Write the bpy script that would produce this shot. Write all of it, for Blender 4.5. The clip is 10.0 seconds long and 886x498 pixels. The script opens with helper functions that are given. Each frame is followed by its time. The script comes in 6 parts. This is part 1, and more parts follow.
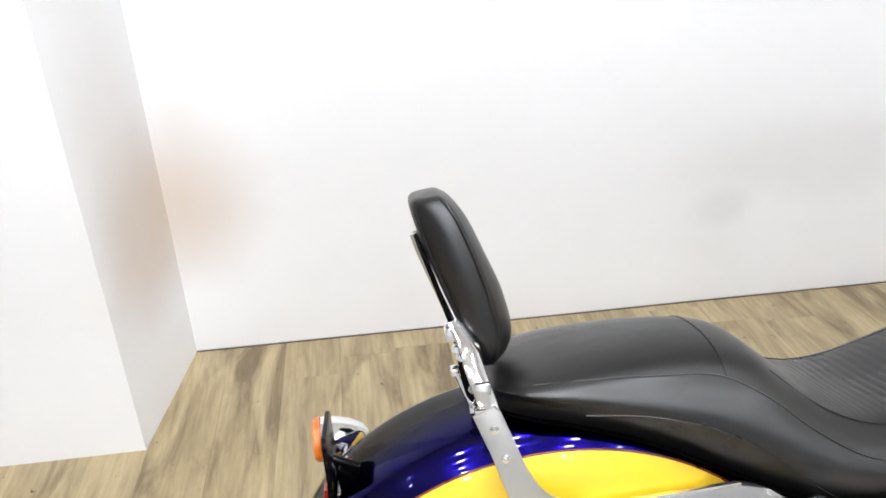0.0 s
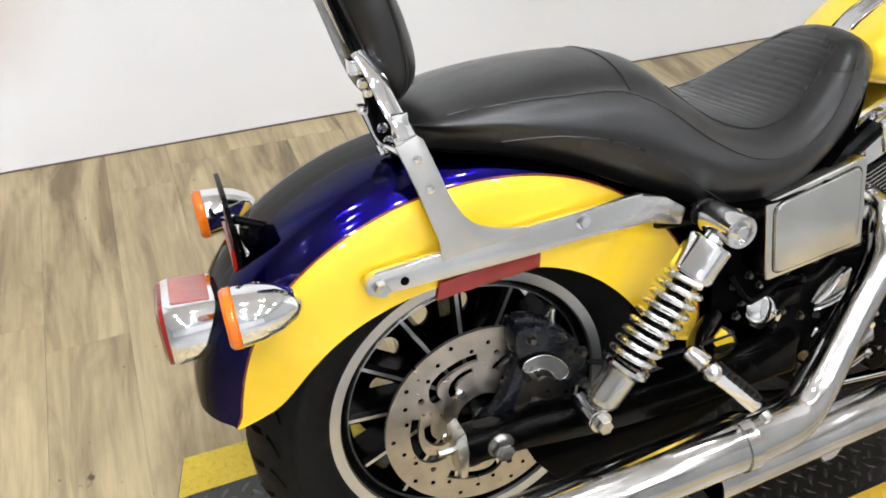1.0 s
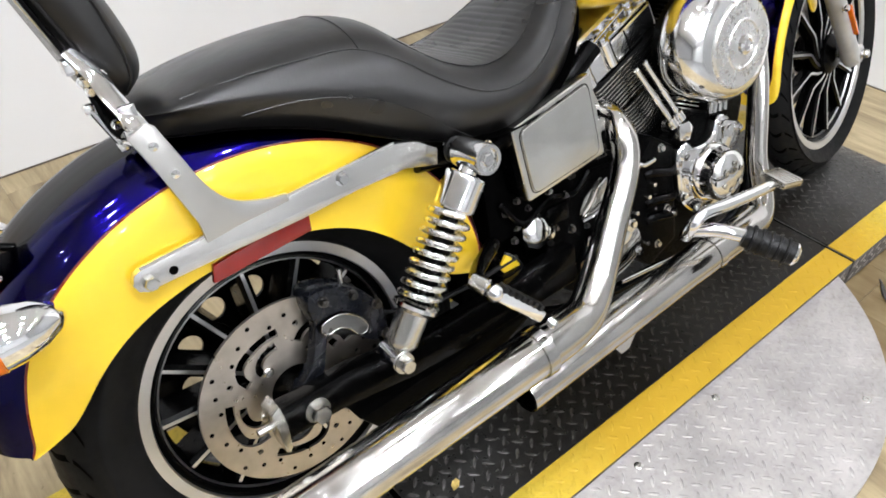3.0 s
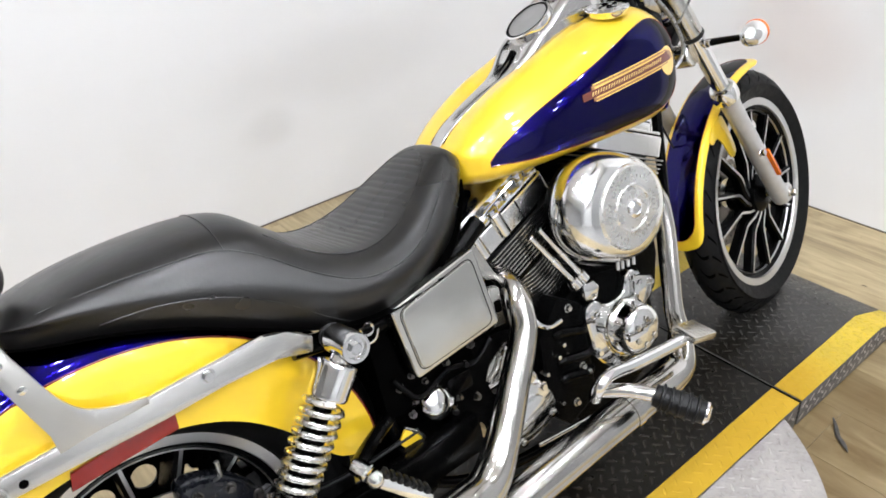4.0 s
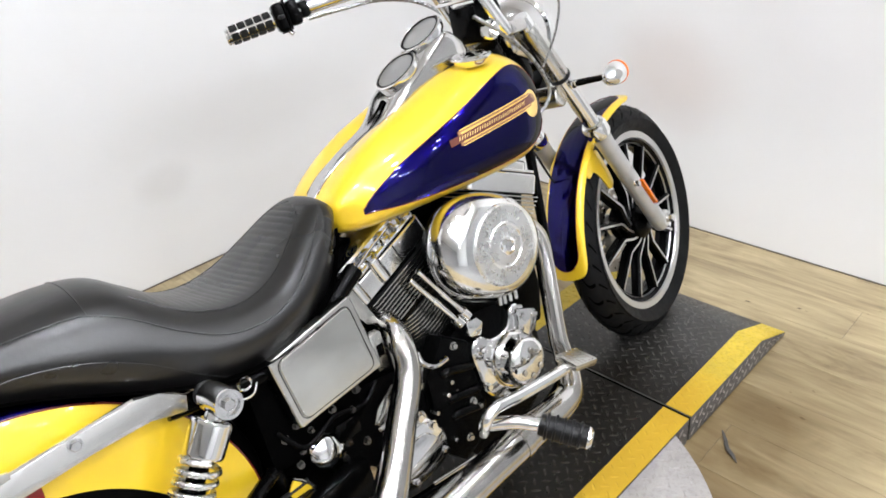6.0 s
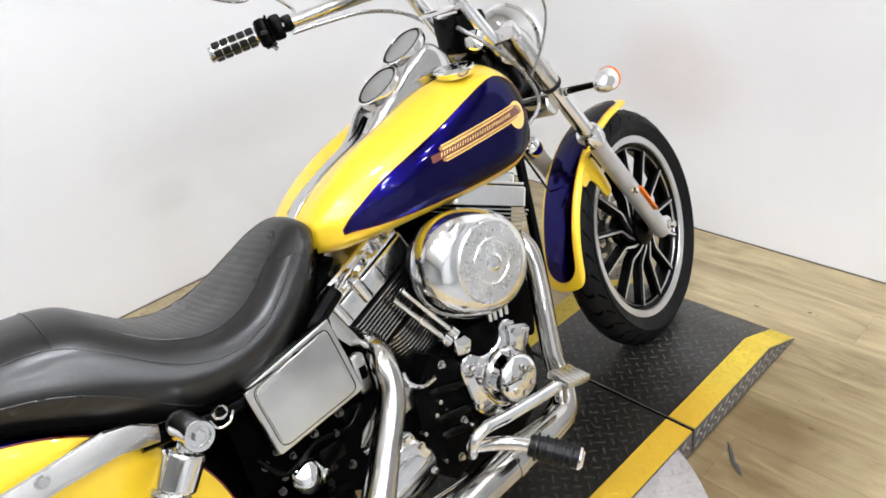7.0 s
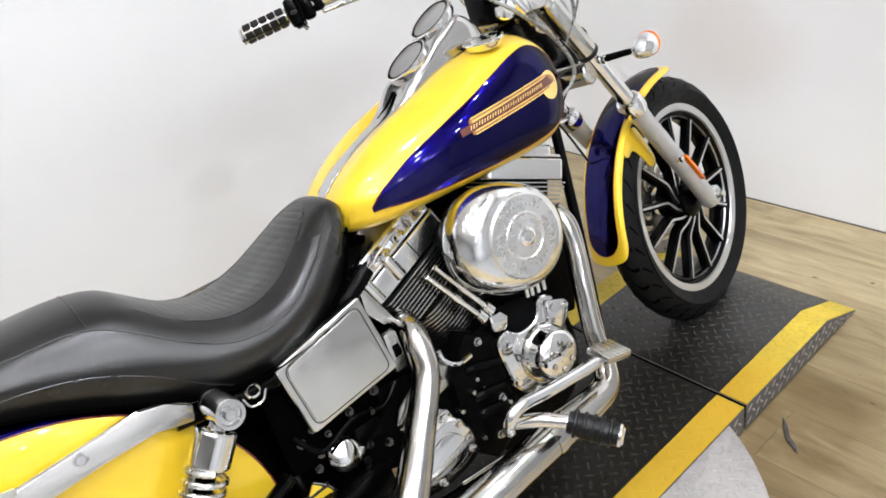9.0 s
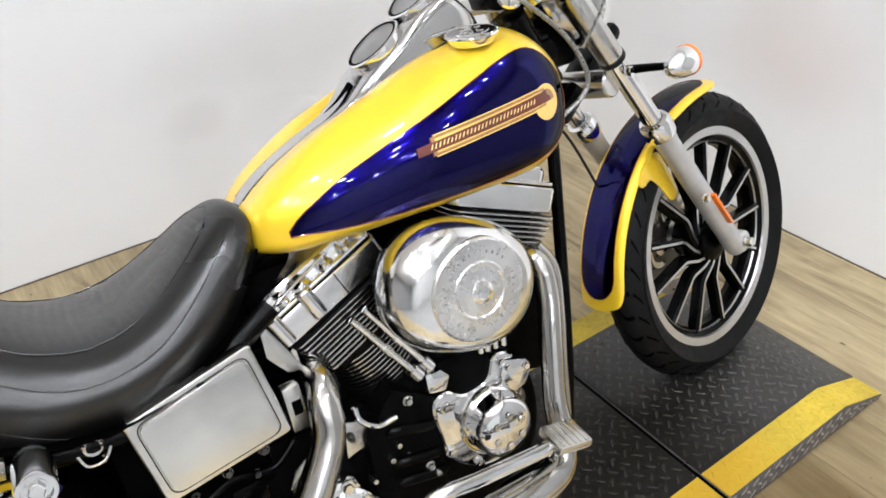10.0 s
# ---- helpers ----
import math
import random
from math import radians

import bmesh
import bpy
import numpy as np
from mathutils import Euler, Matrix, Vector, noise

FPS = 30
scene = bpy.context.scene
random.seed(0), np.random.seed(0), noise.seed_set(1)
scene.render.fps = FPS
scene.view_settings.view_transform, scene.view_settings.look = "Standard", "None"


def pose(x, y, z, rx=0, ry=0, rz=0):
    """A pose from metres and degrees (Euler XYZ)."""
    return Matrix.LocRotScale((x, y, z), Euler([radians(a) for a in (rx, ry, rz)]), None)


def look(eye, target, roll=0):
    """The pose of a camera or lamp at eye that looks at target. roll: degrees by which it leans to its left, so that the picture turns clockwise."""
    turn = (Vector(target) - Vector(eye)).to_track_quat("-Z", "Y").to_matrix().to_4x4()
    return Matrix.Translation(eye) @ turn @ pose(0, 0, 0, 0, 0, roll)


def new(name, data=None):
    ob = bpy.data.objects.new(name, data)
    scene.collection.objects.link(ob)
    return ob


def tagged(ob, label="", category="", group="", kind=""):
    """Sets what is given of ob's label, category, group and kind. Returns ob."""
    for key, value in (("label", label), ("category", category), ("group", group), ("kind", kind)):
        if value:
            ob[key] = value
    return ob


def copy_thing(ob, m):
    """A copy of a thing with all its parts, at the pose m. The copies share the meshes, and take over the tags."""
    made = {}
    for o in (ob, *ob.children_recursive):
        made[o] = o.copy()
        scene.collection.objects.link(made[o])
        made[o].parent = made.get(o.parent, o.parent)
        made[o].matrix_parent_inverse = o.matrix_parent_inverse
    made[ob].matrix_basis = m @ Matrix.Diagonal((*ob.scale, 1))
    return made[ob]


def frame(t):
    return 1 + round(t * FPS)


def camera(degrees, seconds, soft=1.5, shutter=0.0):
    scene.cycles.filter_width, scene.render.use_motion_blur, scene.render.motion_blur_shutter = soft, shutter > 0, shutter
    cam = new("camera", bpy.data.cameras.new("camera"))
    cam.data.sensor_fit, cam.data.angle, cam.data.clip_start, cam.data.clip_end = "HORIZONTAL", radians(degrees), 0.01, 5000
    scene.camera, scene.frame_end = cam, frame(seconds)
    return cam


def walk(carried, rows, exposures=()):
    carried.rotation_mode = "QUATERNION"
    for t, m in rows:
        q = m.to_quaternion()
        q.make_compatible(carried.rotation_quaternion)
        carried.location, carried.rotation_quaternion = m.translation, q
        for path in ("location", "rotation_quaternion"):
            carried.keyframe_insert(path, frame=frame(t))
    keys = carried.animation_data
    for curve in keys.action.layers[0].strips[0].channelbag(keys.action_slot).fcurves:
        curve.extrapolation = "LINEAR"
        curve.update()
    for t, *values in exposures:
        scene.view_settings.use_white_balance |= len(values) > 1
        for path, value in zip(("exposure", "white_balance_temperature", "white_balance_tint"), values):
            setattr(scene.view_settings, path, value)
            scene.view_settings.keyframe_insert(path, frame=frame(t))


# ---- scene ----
cam = camera(61.0, 10.0, soft=1.7)
PATH = [
    (0, (-0.214, -0.597, 1.336), (-0.005, 1.173, 0.429), -2.1),
    (0.5, (-0.29, -0.546, 1.302), (0.196, 1.044, 0.19), 1.7),
    (1, (-0.34, -0.574, 1.218), (0.293, 0.812, -0.077), 2.6),
    (1.5, (-0.359, -0.597, 1.176), (0.375, 0.63, -0.222), 5.2),
    (2, (-0.353, -0.61, 1.144), (0.358, 0.536, -0.333), 3.6),
    (2.5, (-0.345, -0.634, 1.186), (0.553, 0.507, -0.189), 2.2),
    (3, (-0.283, -0.674, 1.208), (0.682, 0.5, -0.091), -0.2),
    (4.5, (-0.05, -0.807, 1.324), (1.031, 0.566, 0.351), -4.4),
    (5, (-0.068, -0.818, 1.33), (1.122, 0.467, 0.363), -3.2),
    (5.5, (-0.062, -0.833, 1.311), (1.161, 0.409, 0.329), -3.5),
    (7, (0.04, -0.87, 1.324), (1.214, 0.42, 0.345), -6.2),
    (7.5, (0.067, -0.869, 1.327), (1.225, 0.416, 0.323), -6.0),
    (8, (0.021, -0.846, 1.324), (1.211, 0.436, 0.356), -4.7),
    (8.5, (-0.018, -0.845, 1.331), (1.191, 0.441, 0.391), -3.9),
    (9, (0.08, -0.89, 1.302), (1.122, 0.49, 0.297), -10.2),
    (9.5, (0.228, -0.91, 1.295), (1.181, 0.484, 0.225), -7.5),
    (10, (0.383, -0.74, 1.284), (1.29, 0.637, 0.153), -3.1),
]
walk(cam, [(t, look(eye, target, roll)) for t, eye, target, roll in PATH], [(0.0, 0.07), (0.7, 0.0), (8.4, -0.03), (10.0, -0.1)])

# ---- world and light: a white photo booth under rows of small ceiling lamps ----
world = bpy.data.worlds.new("world")
scene.world = world
world.use_nodes = True
bg = world.node_tree.nodes["Background"]
bg.inputs[0].default_value = (0.9, 0.95, 1.0, 1)
bg.inputs[1].default_value = 0.0
scene.view_settings.exposure = 0.0

FLOOR_Z = -0.082
CEIL_Z = 2.75
BACK_Y = 1.583
RIGHT_X = 2.395
LEFT_X = -3.2
FRONT_Y = -7.0
LEAN, YAW = 15.07, -1.63
BIKE = pose(0, 0, 0, 0, 0, YAW) @ pose(0, 0, 0, -LEAN, 0, 0)

# ---- materials ----
def material(name):
    m = bpy.data.materials.new(name)
    m.use_nodes = True
    t = m.node_tree
    return m, t, t.nodes["Principled BSDF"]


def link(t, a, out, b, inp):
    t.links.new(a.outputs[out], b.inputs[inp])


def add_noise(t, scale, detail=4, rough=0.55, coords="Object", stretch=(1, 1, 1)):
    tc = t.nodes.new("ShaderNodeTexCoord")
    mp = t.nodes.new("ShaderNodeMapping")
    mp.inputs["Scale"].default_value = stretch
    n = t.nodes.new("ShaderNodeTexNoise")
    n.inputs["Scale"].default_value = scale
    n.inputs["Detail"].default_value = detail
    n.inputs["Roughness"].default_value = rough
    link(t, tc, coords, mp, 0)
    link(t, mp, 0, n, "Vector")
    return n


def ramp_of(t, src, out, stops):
    r = t.nodes.new("ShaderNodeValToRGB")
    e = r.color_ramp.elements
    while len(e) < len(stops):
        e.new(0.5)
    for k, (p, c) in zip(e, stops):
        k.position = p
        k.color = (*c, 1) if len(c) == 3 else c
    link(t, src, out, r, 0)
    return r


def surface(name, color, rough=0.5, metal=0.0, coat=0.0, vary=0.12, scale=18.0, bump=0.0, bump_scale=200.0, rough_vary=0.08, spec=0.5, coat_rough=0.03):
    """A plain material with uneven tone and gloss at two scales."""
    m, t, b = material(name)
    n = add_noise(t, scale)
    dark = tuple(max(0, c * (1 - vary)) for c in color)
    light = tuple(min(1, c * (1 + vary)) for c in color)
    link(t, ramp_of(t, n, 0, [(0.35, dark), (0.65, light)]), 0, b, "Base Color")
    fine = add_noise(t, scale * 2.5, 3)
    r = ramp_of(t, fine, 0, [(0.3, (max(0, rough - rough_vary),) * 3), (0.7, (min(1, rough + rough_vary),) * 3)])
    link(t, r, 0, b, "Roughness")
    b.inputs["Metallic"].default_value = metal
    b.inputs["Coat Weight"].default_value = coat
    b.inputs["Coat Roughness"].default_value = coat_rough
    b.inputs["Specular IOR Level"].default_value = spec
    if bump:
        bn = add_noise(t, bump_scale, 5)
        bp = t.nodes.new("ShaderNodeBump")
        bp.inputs["Strength"].default_value = bump
        bp.inputs["Distance"].default_value = 0.002
        link(t, bn, 0, bp, "Height")
        link(t, bp, 0, b, "Normal")
    return m


def lens_glass(name, color):
    m, t, b = material(name)
    n = add_noise(t, 60)
    link(t, ramp_of(t, n, 0, [(0.3, tuple(c * 0.85 for c in color)), (0.7, color)]), 0, b, "Base Color")
    b.inputs["Roughness"].default_value = 0.08
    b.inputs["Transmission Weight"].default_value = 0.25
    b.inputs["Coat Weight"].default_value = 0.6
    return m


def wall_paint():
    """White paint with a faint grey band and soft patches, part scuffs, part painted-in shade."""
    m, t, b = material("scuffed_shaded_wall_paint")
    tc = t.nodes.new("ShaderNodeTexCoord")
    sep = t.nodes.new("ShaderNodeSeparateXYZ")
    link(t, tc, "Object", sep, 0)
    warp = add_noise(t, 2.2, 3, 0.5)
    push = t.nodes.new("ShaderNodeVectorMath")
    push.operation = "MULTIPLY_ADD"
    link(t, warp, "Color", push, 0)
    push.inputs[1].default_value = (0.16, 0.16, 0.16)
    link(t, tc, "Object", push, 2)
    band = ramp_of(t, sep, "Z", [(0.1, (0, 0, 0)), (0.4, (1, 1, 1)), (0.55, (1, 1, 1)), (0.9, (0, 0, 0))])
    last = (0.88, 0.88, 0.88, 1)

    def over(fac, amount, color, last):
        k = t.nodes.new("ShaderNodeMath")
        k.operation = "MULTIPLY"
        k.inputs[1].default_value = amount
        link(t, fac, 0, k, 0)
        mx = t.nodes.new("ShaderNodeMix")
        mx.data_type = "RGBA"
        link(t, k, 0, mx, 0)
        if isinstance(last, tuple):
            mx.inputs[6].default_value = last
        else:
            t.links.new(last.outputs[2], mx.inputs[6])
        mx.inputs[7].default_value = (*color, 1)
        return mx

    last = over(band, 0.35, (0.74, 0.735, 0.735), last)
    # tinted patches: centre, reach, strength, tint; pier and right-wall ones also paint in shade
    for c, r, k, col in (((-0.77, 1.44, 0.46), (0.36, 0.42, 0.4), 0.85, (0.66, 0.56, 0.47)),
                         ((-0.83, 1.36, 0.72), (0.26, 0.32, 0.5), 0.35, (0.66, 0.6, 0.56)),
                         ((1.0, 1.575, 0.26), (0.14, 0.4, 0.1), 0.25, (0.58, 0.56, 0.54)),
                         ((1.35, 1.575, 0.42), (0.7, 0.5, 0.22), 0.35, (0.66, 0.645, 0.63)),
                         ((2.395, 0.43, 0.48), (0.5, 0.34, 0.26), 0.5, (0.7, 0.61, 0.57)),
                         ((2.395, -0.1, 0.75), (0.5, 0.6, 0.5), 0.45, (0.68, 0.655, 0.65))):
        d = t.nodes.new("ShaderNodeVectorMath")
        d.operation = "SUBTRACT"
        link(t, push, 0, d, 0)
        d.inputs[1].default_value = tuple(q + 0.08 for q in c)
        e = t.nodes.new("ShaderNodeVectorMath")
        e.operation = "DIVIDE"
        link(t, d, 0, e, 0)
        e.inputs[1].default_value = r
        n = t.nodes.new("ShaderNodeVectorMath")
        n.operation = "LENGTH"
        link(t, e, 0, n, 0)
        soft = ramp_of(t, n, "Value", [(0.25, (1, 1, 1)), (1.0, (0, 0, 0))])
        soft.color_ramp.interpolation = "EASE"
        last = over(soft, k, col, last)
    t.links.new(last.outputs[2], b.inputs["Base Color"])
    link(t, ramp_of(t, add_noise(t, 6), 0, [(0.3, (0.5,) * 3), (0.7, (0.62,) * 3)]), 0, b, "Roughness")
    bp = t.nodes.new("ShaderNodeBump")
    bp.inputs["Strength"].default_value = 0.02
    link(t, add_noise(t, 180, 3), 0, bp, "Height")
    link(t, bp, 0, b, "Normal")
    return m


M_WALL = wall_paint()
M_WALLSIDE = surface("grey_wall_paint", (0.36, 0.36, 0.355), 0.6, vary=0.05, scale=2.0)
M_WALLWHITE = surface("plain_white_wall_paint", (0.8, 0.8, 0.79), 0.6, vary=0.04, scale=2.0)
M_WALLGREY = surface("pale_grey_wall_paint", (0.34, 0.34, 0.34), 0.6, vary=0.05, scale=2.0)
M_CEIL = surface("ceiling_paint", (0.84, 0.84, 0.84), 0.7, vary=0.02, scale=3)
M_YEL = surface("pearl_yellow_paint", (0.87, 0.58, 0.025), 0.36, metal=0.35, coat=1.0, vary=0.02, scale=30, rough_vary=0.03)
M_BLUE = surface("violet_blue_paint", (0.002, 0.0006, 0.072), 0.17, metal=1.0, coat=0.45, vary=0.03, scale=40, rough_vary=0.02)
M_BLUE.node_tree.nodes["Principled BSDF"].inputs["Specular Tint"].default_value = (0.005, 0.002, 0.08, 1)
M_CHROME = surface("chrome", (0.88, 0.88, 0.88), 0.065, metal=1.0, vary=0.03, scale=25, rough_vary=0.025)
M_SOFTCHROME = surface("soft_chrome", (0.9, 0.9, 0.89), 0.13, metal=1.0, vary=0.03, scale=25, rough_vary=0.03)
M_ALU = surface("polished_aluminium", (0.62, 0.61, 0.58), 0.24, metal=1.0, vary=0.05, scale=30, rough_vary=0.03)
M_STEEL = surface("brushed_disc_steel", (0.46, 0.42, 0.37), 0.34, metal=1.0, vary=0.12, scale=24)
M_RIM = surface("machined_rim", (0.6, 0.6, 0.595), 0.34, metal=1.0, vary=0.02, scale=20, rough_vary=0.03)
M_SLIDER = surface("satin_fork_slider", (0.5, 0.495, 0.48), 0.42, metal=0.45, vary=0.06, scale=30)
M_BLACK = surface("black_gloss_enamel", (0.001, 0.001, 0.001), 0.2, spec=0.08, vary=0.3, scale=30)
M_WRINKLE = surface("black_wrinkle_enamel", (0.0012, 0.0012, 0.0012), 0.36, spec=0.03, vary=0.3, scale=60, bump=0.5, bump_scale=900)
M_TYRE = surface("tyre_rubber", (0.0045, 0.0045, 0.0047), 0.55, spec=0.13, vary=0.25, scale=22, bump=0.15, bump_scale=400)
M_SEAT = surface("seat_vinyl", (0.005, 0.0047, 0.0045), 0.33, vary=0.3, scale=2.6, rough_vary=0.09, spec=0.62, bump=0.3, bump_scale=30)
M_RUBBER = surface("moulded_rubber", (0.003, 0.003, 0.0032), 0.45, spec=0.3, vary=0.2, scale=50)
M_REDWIN = lens_glass("pale_red_window", (0.5, 0.17, 0.15))
M_AMBER = lens_glass("amber_lens", (0.95, 0.2, 0.005))
M_RED = lens_glass("red_lens", (0.27, 0.009, 0.004))
M_REDSTRIPE = surface("red_pinstripe", (0.14, 0.012, 0.008), 0.3, coat=0.8)
M_GOLD = surface("gold_leaf_paint", (0.78, 0.5, 0.13), 0.35, coat=0.8, vary=0.08)
M_TAN = surface("tan_band_paint", (0.3, 0.15, 0.055), 0.35, coat=0.8)
M_MAROON = surface("maroon_band_paint", (0.11, 0.02, 0.01), 0.35, coat=0.8)
M_CREAM = surface("cream_letter_paint", (0.78, 0.56, 0.22), 0.4, coat=0.6)
M_CALIPER = surface("blue_black_caliper_paint", (0.003, 0.0036, 0.0055), 0.25, spec=0.35, vary=0.2, scale=30)
M_SPRING = surface("bright_spring_steel", (0.8, 0.79, 0.77), 0.26, metal=1.0, vary=0.05, scale=40)
M_SATIN = surface("bright_satin_chrome", (0.88, 0.875, 0.86), 0.16, metal=1.0, vary=0.03, scale=20, rough_vary=0.03)
M_PLATE = surface("brushed_steel_plate", (0.53, 0.52, 0.495), 0.3, metal=0.85, vary=0.05, scale=12, rough_vary=0.01)
M_STRUT = surface("satin_strut_chrome", (0.66, 0.65, 0.63), 0.24, metal=0.95, vary=0.03, scale=10, rough_vary=0.012)
M_PIPE = surface("heat_stained_chrome", (0.56, 0.545, 0.52), 0.13, metal=1.0, vary=0.1, scale=14, rough_vary=0.06)
M_ROCKER = surface("polished_rocker_chrome", (0.9, 0.9, 0.89), 0.2, metal=1.0, vary=0.03, scale=35, rough_vary=0.04)
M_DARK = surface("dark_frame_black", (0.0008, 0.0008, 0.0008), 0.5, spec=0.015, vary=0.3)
M_CABLE = surface("braided_cable", (0.3, 0.3, 0.295), 0.3, metal=0.8, vary=0.15, scale=60)
M_GLASS_DIAL = surface("dial_glass", (0.17, 0.165, 0.16), 0.35, coat=0.7, vary=0.05, rough_vary=0.01)
M_CONSOLE = surface("darker_console_chrome", (0.6, 0.59, 0.58), 0.13, metal=1.0, vary=0.03, scale=12, rough_vary=0.02)

# ---- mesh helpers ----
def part(name, bm, mat, parent=None, label="", smooth=True, sharp=35):
    """Links a bmesh as one mesh object, under a thing or a part."""
    if smooth:
        bmesh.ops.recalc_face_normals(bm, faces=bm.faces)
        lim = radians(sharp)
        for f in bm.faces:
            f.smooth = True
        for e in bm.edges:
            if len(e.link_faces) == 2 and e.calc_face_angle(0) > lim:
                e.smooth = False
    me = bpy.data.meshes.new(name)
    bm.to_mesh(me)
    bm.free()
    for m in (mat if isinstance(mat, (list, tuple)) else (mat,)):
        me.materials.append(m)
    ob = new(name, me)
    ob.parent = parent
    if label:
        ob["label"] = label
    return ob


def empty(name, parent=None, m=None):
    ob = new(name)
    ob.empty_display_size = 0.05
    ob.parent = parent
    if m is not None:
        ob.matrix_basis = m
    return ob


def smoothed(points, n=8, closed=False):
    """Catmull-Rom through the points (tuples of any length)."""
    p = [np.array(q, float) for q in points]
    k = len(p)
    out = []
    for i in range(k if closed else k - 1):
        a, b, c, d = (p[(i + j) % k] if closed else p[min(max(i + j, 0), k - 1)] for j in (-1, 0, 1, 2))
        for s in range(n):
            u = s / n
            out.append(0.5 * (2 * b + (c - a) * u + (2 * a - 5 * b + 4 * c - d) * u * u + (3 * b - a - 3 * c + d) * u ** 3))
    if not closed:
        out.append(p[-1])
    return out


def lerp_row(rows, x):
    """Rows of (x, values...), smoothly interpolated at x."""
    rows = np.array(rows, float)
    xs = rows[:, 0]
    if x <= xs[0]:
        return rows[0, 1:]
    if x >= xs[-1]:
        return rows[-1, 1:]
    i = int(np.searchsorted(xs, x)) - 1
    h = xs[i + 1] - xs[i]
    u = (x - xs[i]) / h
    p1, p2 = rows[i, 1:], rows[i + 1, 1:]
    m1 = (rows[i + 1, 1:] - rows[max(i - 1, 0), 1:]) / (xs[i + 1] - xs[max(i - 1, 0)]) * h
    j = min(i + 2, len(xs) - 1)
    m2 = (rows[j, 1:] - rows[i, 1:]) / (xs[j] - xs[i]) * h
    return (2 * u ** 3 - 3 * u * u + 1) * p1 + (u ** 3 - 2 * u * u + u) * m1 + (-2 * u ** 3 + 3 * u * u) * p2 + (u ** 3 - u * u) * m2


def grid_mesh(bm, rows, closed=False, cap=False, mat=0):
    """Faces over rows of equal length; closed: each row is a ring."""
    vs = [[bm.verts.new(p) for p in r] for r in rows]
    n = len(vs[0])
    for a, b in zip(vs, vs[1:]):
        for j in range(n if closed else n - 1):
            q = (a[j], a[(j + 1) % n], b[(j + 1) % n], b[j])
            try:
                bm.faces.new(q).material_index = mat
            except ValueError:
                pass
    if cap and closed:
        bm.faces.new(vs[0][::-1]).material_index = mat
        bm.faces.new(vs[-1]).material_index = mat
    return vs


def tube(points, radius, seg=14, n=8, bm=None, smooth=True, cap=True, flat=1.0):
    """A pipe along the points; radius: one number or one a point."""
    bm = bm or bmesh.new()
    k = len(points)
    rad = list(radius) if isinstance(radius, (list, tuple)) else [radius] * k
    pr = [(*p, r) for p, r in zip(points, rad)]
    pr = smoothed(pr, n) if smooth and k > 2 else [np.array(q, float) for q in pr]
    pts = [Vector(q[:3]) for q in pr]
    up, rings = None, []
    for i, p in enumerate(pts):
        d = (pts[min(i + 1, len(pts) - 1)] - pts[max(i - 1, 0)]).normalized()
        if up is None:
            up = Vector((0, 0, 1)) if abs(d.z) < 0.9 else Vector((1, 0, 0))
        side = d.cross(up).normalized()
        up = side.cross(d).normalized()
        r = pr[i][3]
        rings.append([p + (side * math.cos(a) + up * math.sin(a) * flat) * r for a in (2 * math.pi * j / seg for j in range(seg))])
    grid_mesh(bm, rings, closed=True, cap=cap)
    return bm


def lathe(profile, m=None, seg=32, bm=None, arc=2 * math.pi, close_ends=False):
    """Turns (radius, height) round the z axis, then moves it by m."""
    bm = bm or bmesh.new()
    m = m or Matrix.Identity(4)
    full = abs(arc - 2 * math.pi) < 1e-6
    k = seg if full else seg + 1
    rows = [[m @ Vector((r * math.cos(arc * j / seg), r * math.sin(arc * j / seg), h)) for j in range(k)] for r, h in profile]
    grid_mesh(bm, rows, closed=full, cap=close_ends and full)
    return bm


def along(a, b):
    """A pose at a with its z axis towards b."""
    a, b = Vector(a), Vector(b)
    return Matrix.Translation(a) @ (b - a).to_track_quat("Z", "Y").to_matrix().to_4x4()


def rod(a, b, r, seg=16, bm=None, r2=None, bevel=0.12):
    """A solid round bar with slightly rounded ends."""
    d = (Vector(b) - Vector(a)).length
    r2 = r if r2 is None else r2
    e = min(r, r2) * bevel
    return lathe([(0.0005, 0), (r - e, 0), (r, e), (r2, d - e), (r2 - e, d), (0.0005, d)], along(a, b), seg, bm)


def slab(outline, y0, y1, bm=None, axis="y", bevel=0.0, seg=2, m=None):
    """A flat plate with the given outline, thick from y0 to y1 along the axis."""
    bm = bm or bmesh.new()
    put = {"y": lambda a, b, c: (a, c, b), "z": lambda a, b, c: (a, b, c), "x": lambda a, b, c: (c, a, b)}[axis]
    m = m or Matrix.Identity(4)
    own = bmesh.new()
    lo = [own.verts.new(m @ Vector(put(a, b, y0))) for a, b in outline]
    hi = [own.verts.new(m @ Vector(put(a, b, y1))) for a, b in outline]
    n = len(outline)
    own.faces.new(lo[::-1])
    own.faces.new(hi)
    for j in range(n):
        own.faces.new((lo[j], lo[(j + 1) % n], hi[(j + 1) % n], hi[j]))
    bmesh.ops.recalc_face_normals(own, faces=own.faces)
    if bevel:
        sharp_e = [e for e in own.edges if e.calc_face_angle(0) > 0.5]
        bmesh.ops.bevel(own, geom=sharp_e, offset=bevel, segments=seg, profile=0.6, affect="EDGES", clamp_overlap=True)
    absorb(bm, own)
    return bm


def absorb(bm, own):
    """Adds one bmesh to another and frees it."""
    own.verts.index_update()
    vs = [bm.verts.new(v.co) for v in own.verts]
    for f in own.faces:
        try:
            g = bm.faces.new([vs[v.index] for v in f.verts])
            g.material_index = f.material_index
        except ValueError:
            pass
    own.free()
    return bm


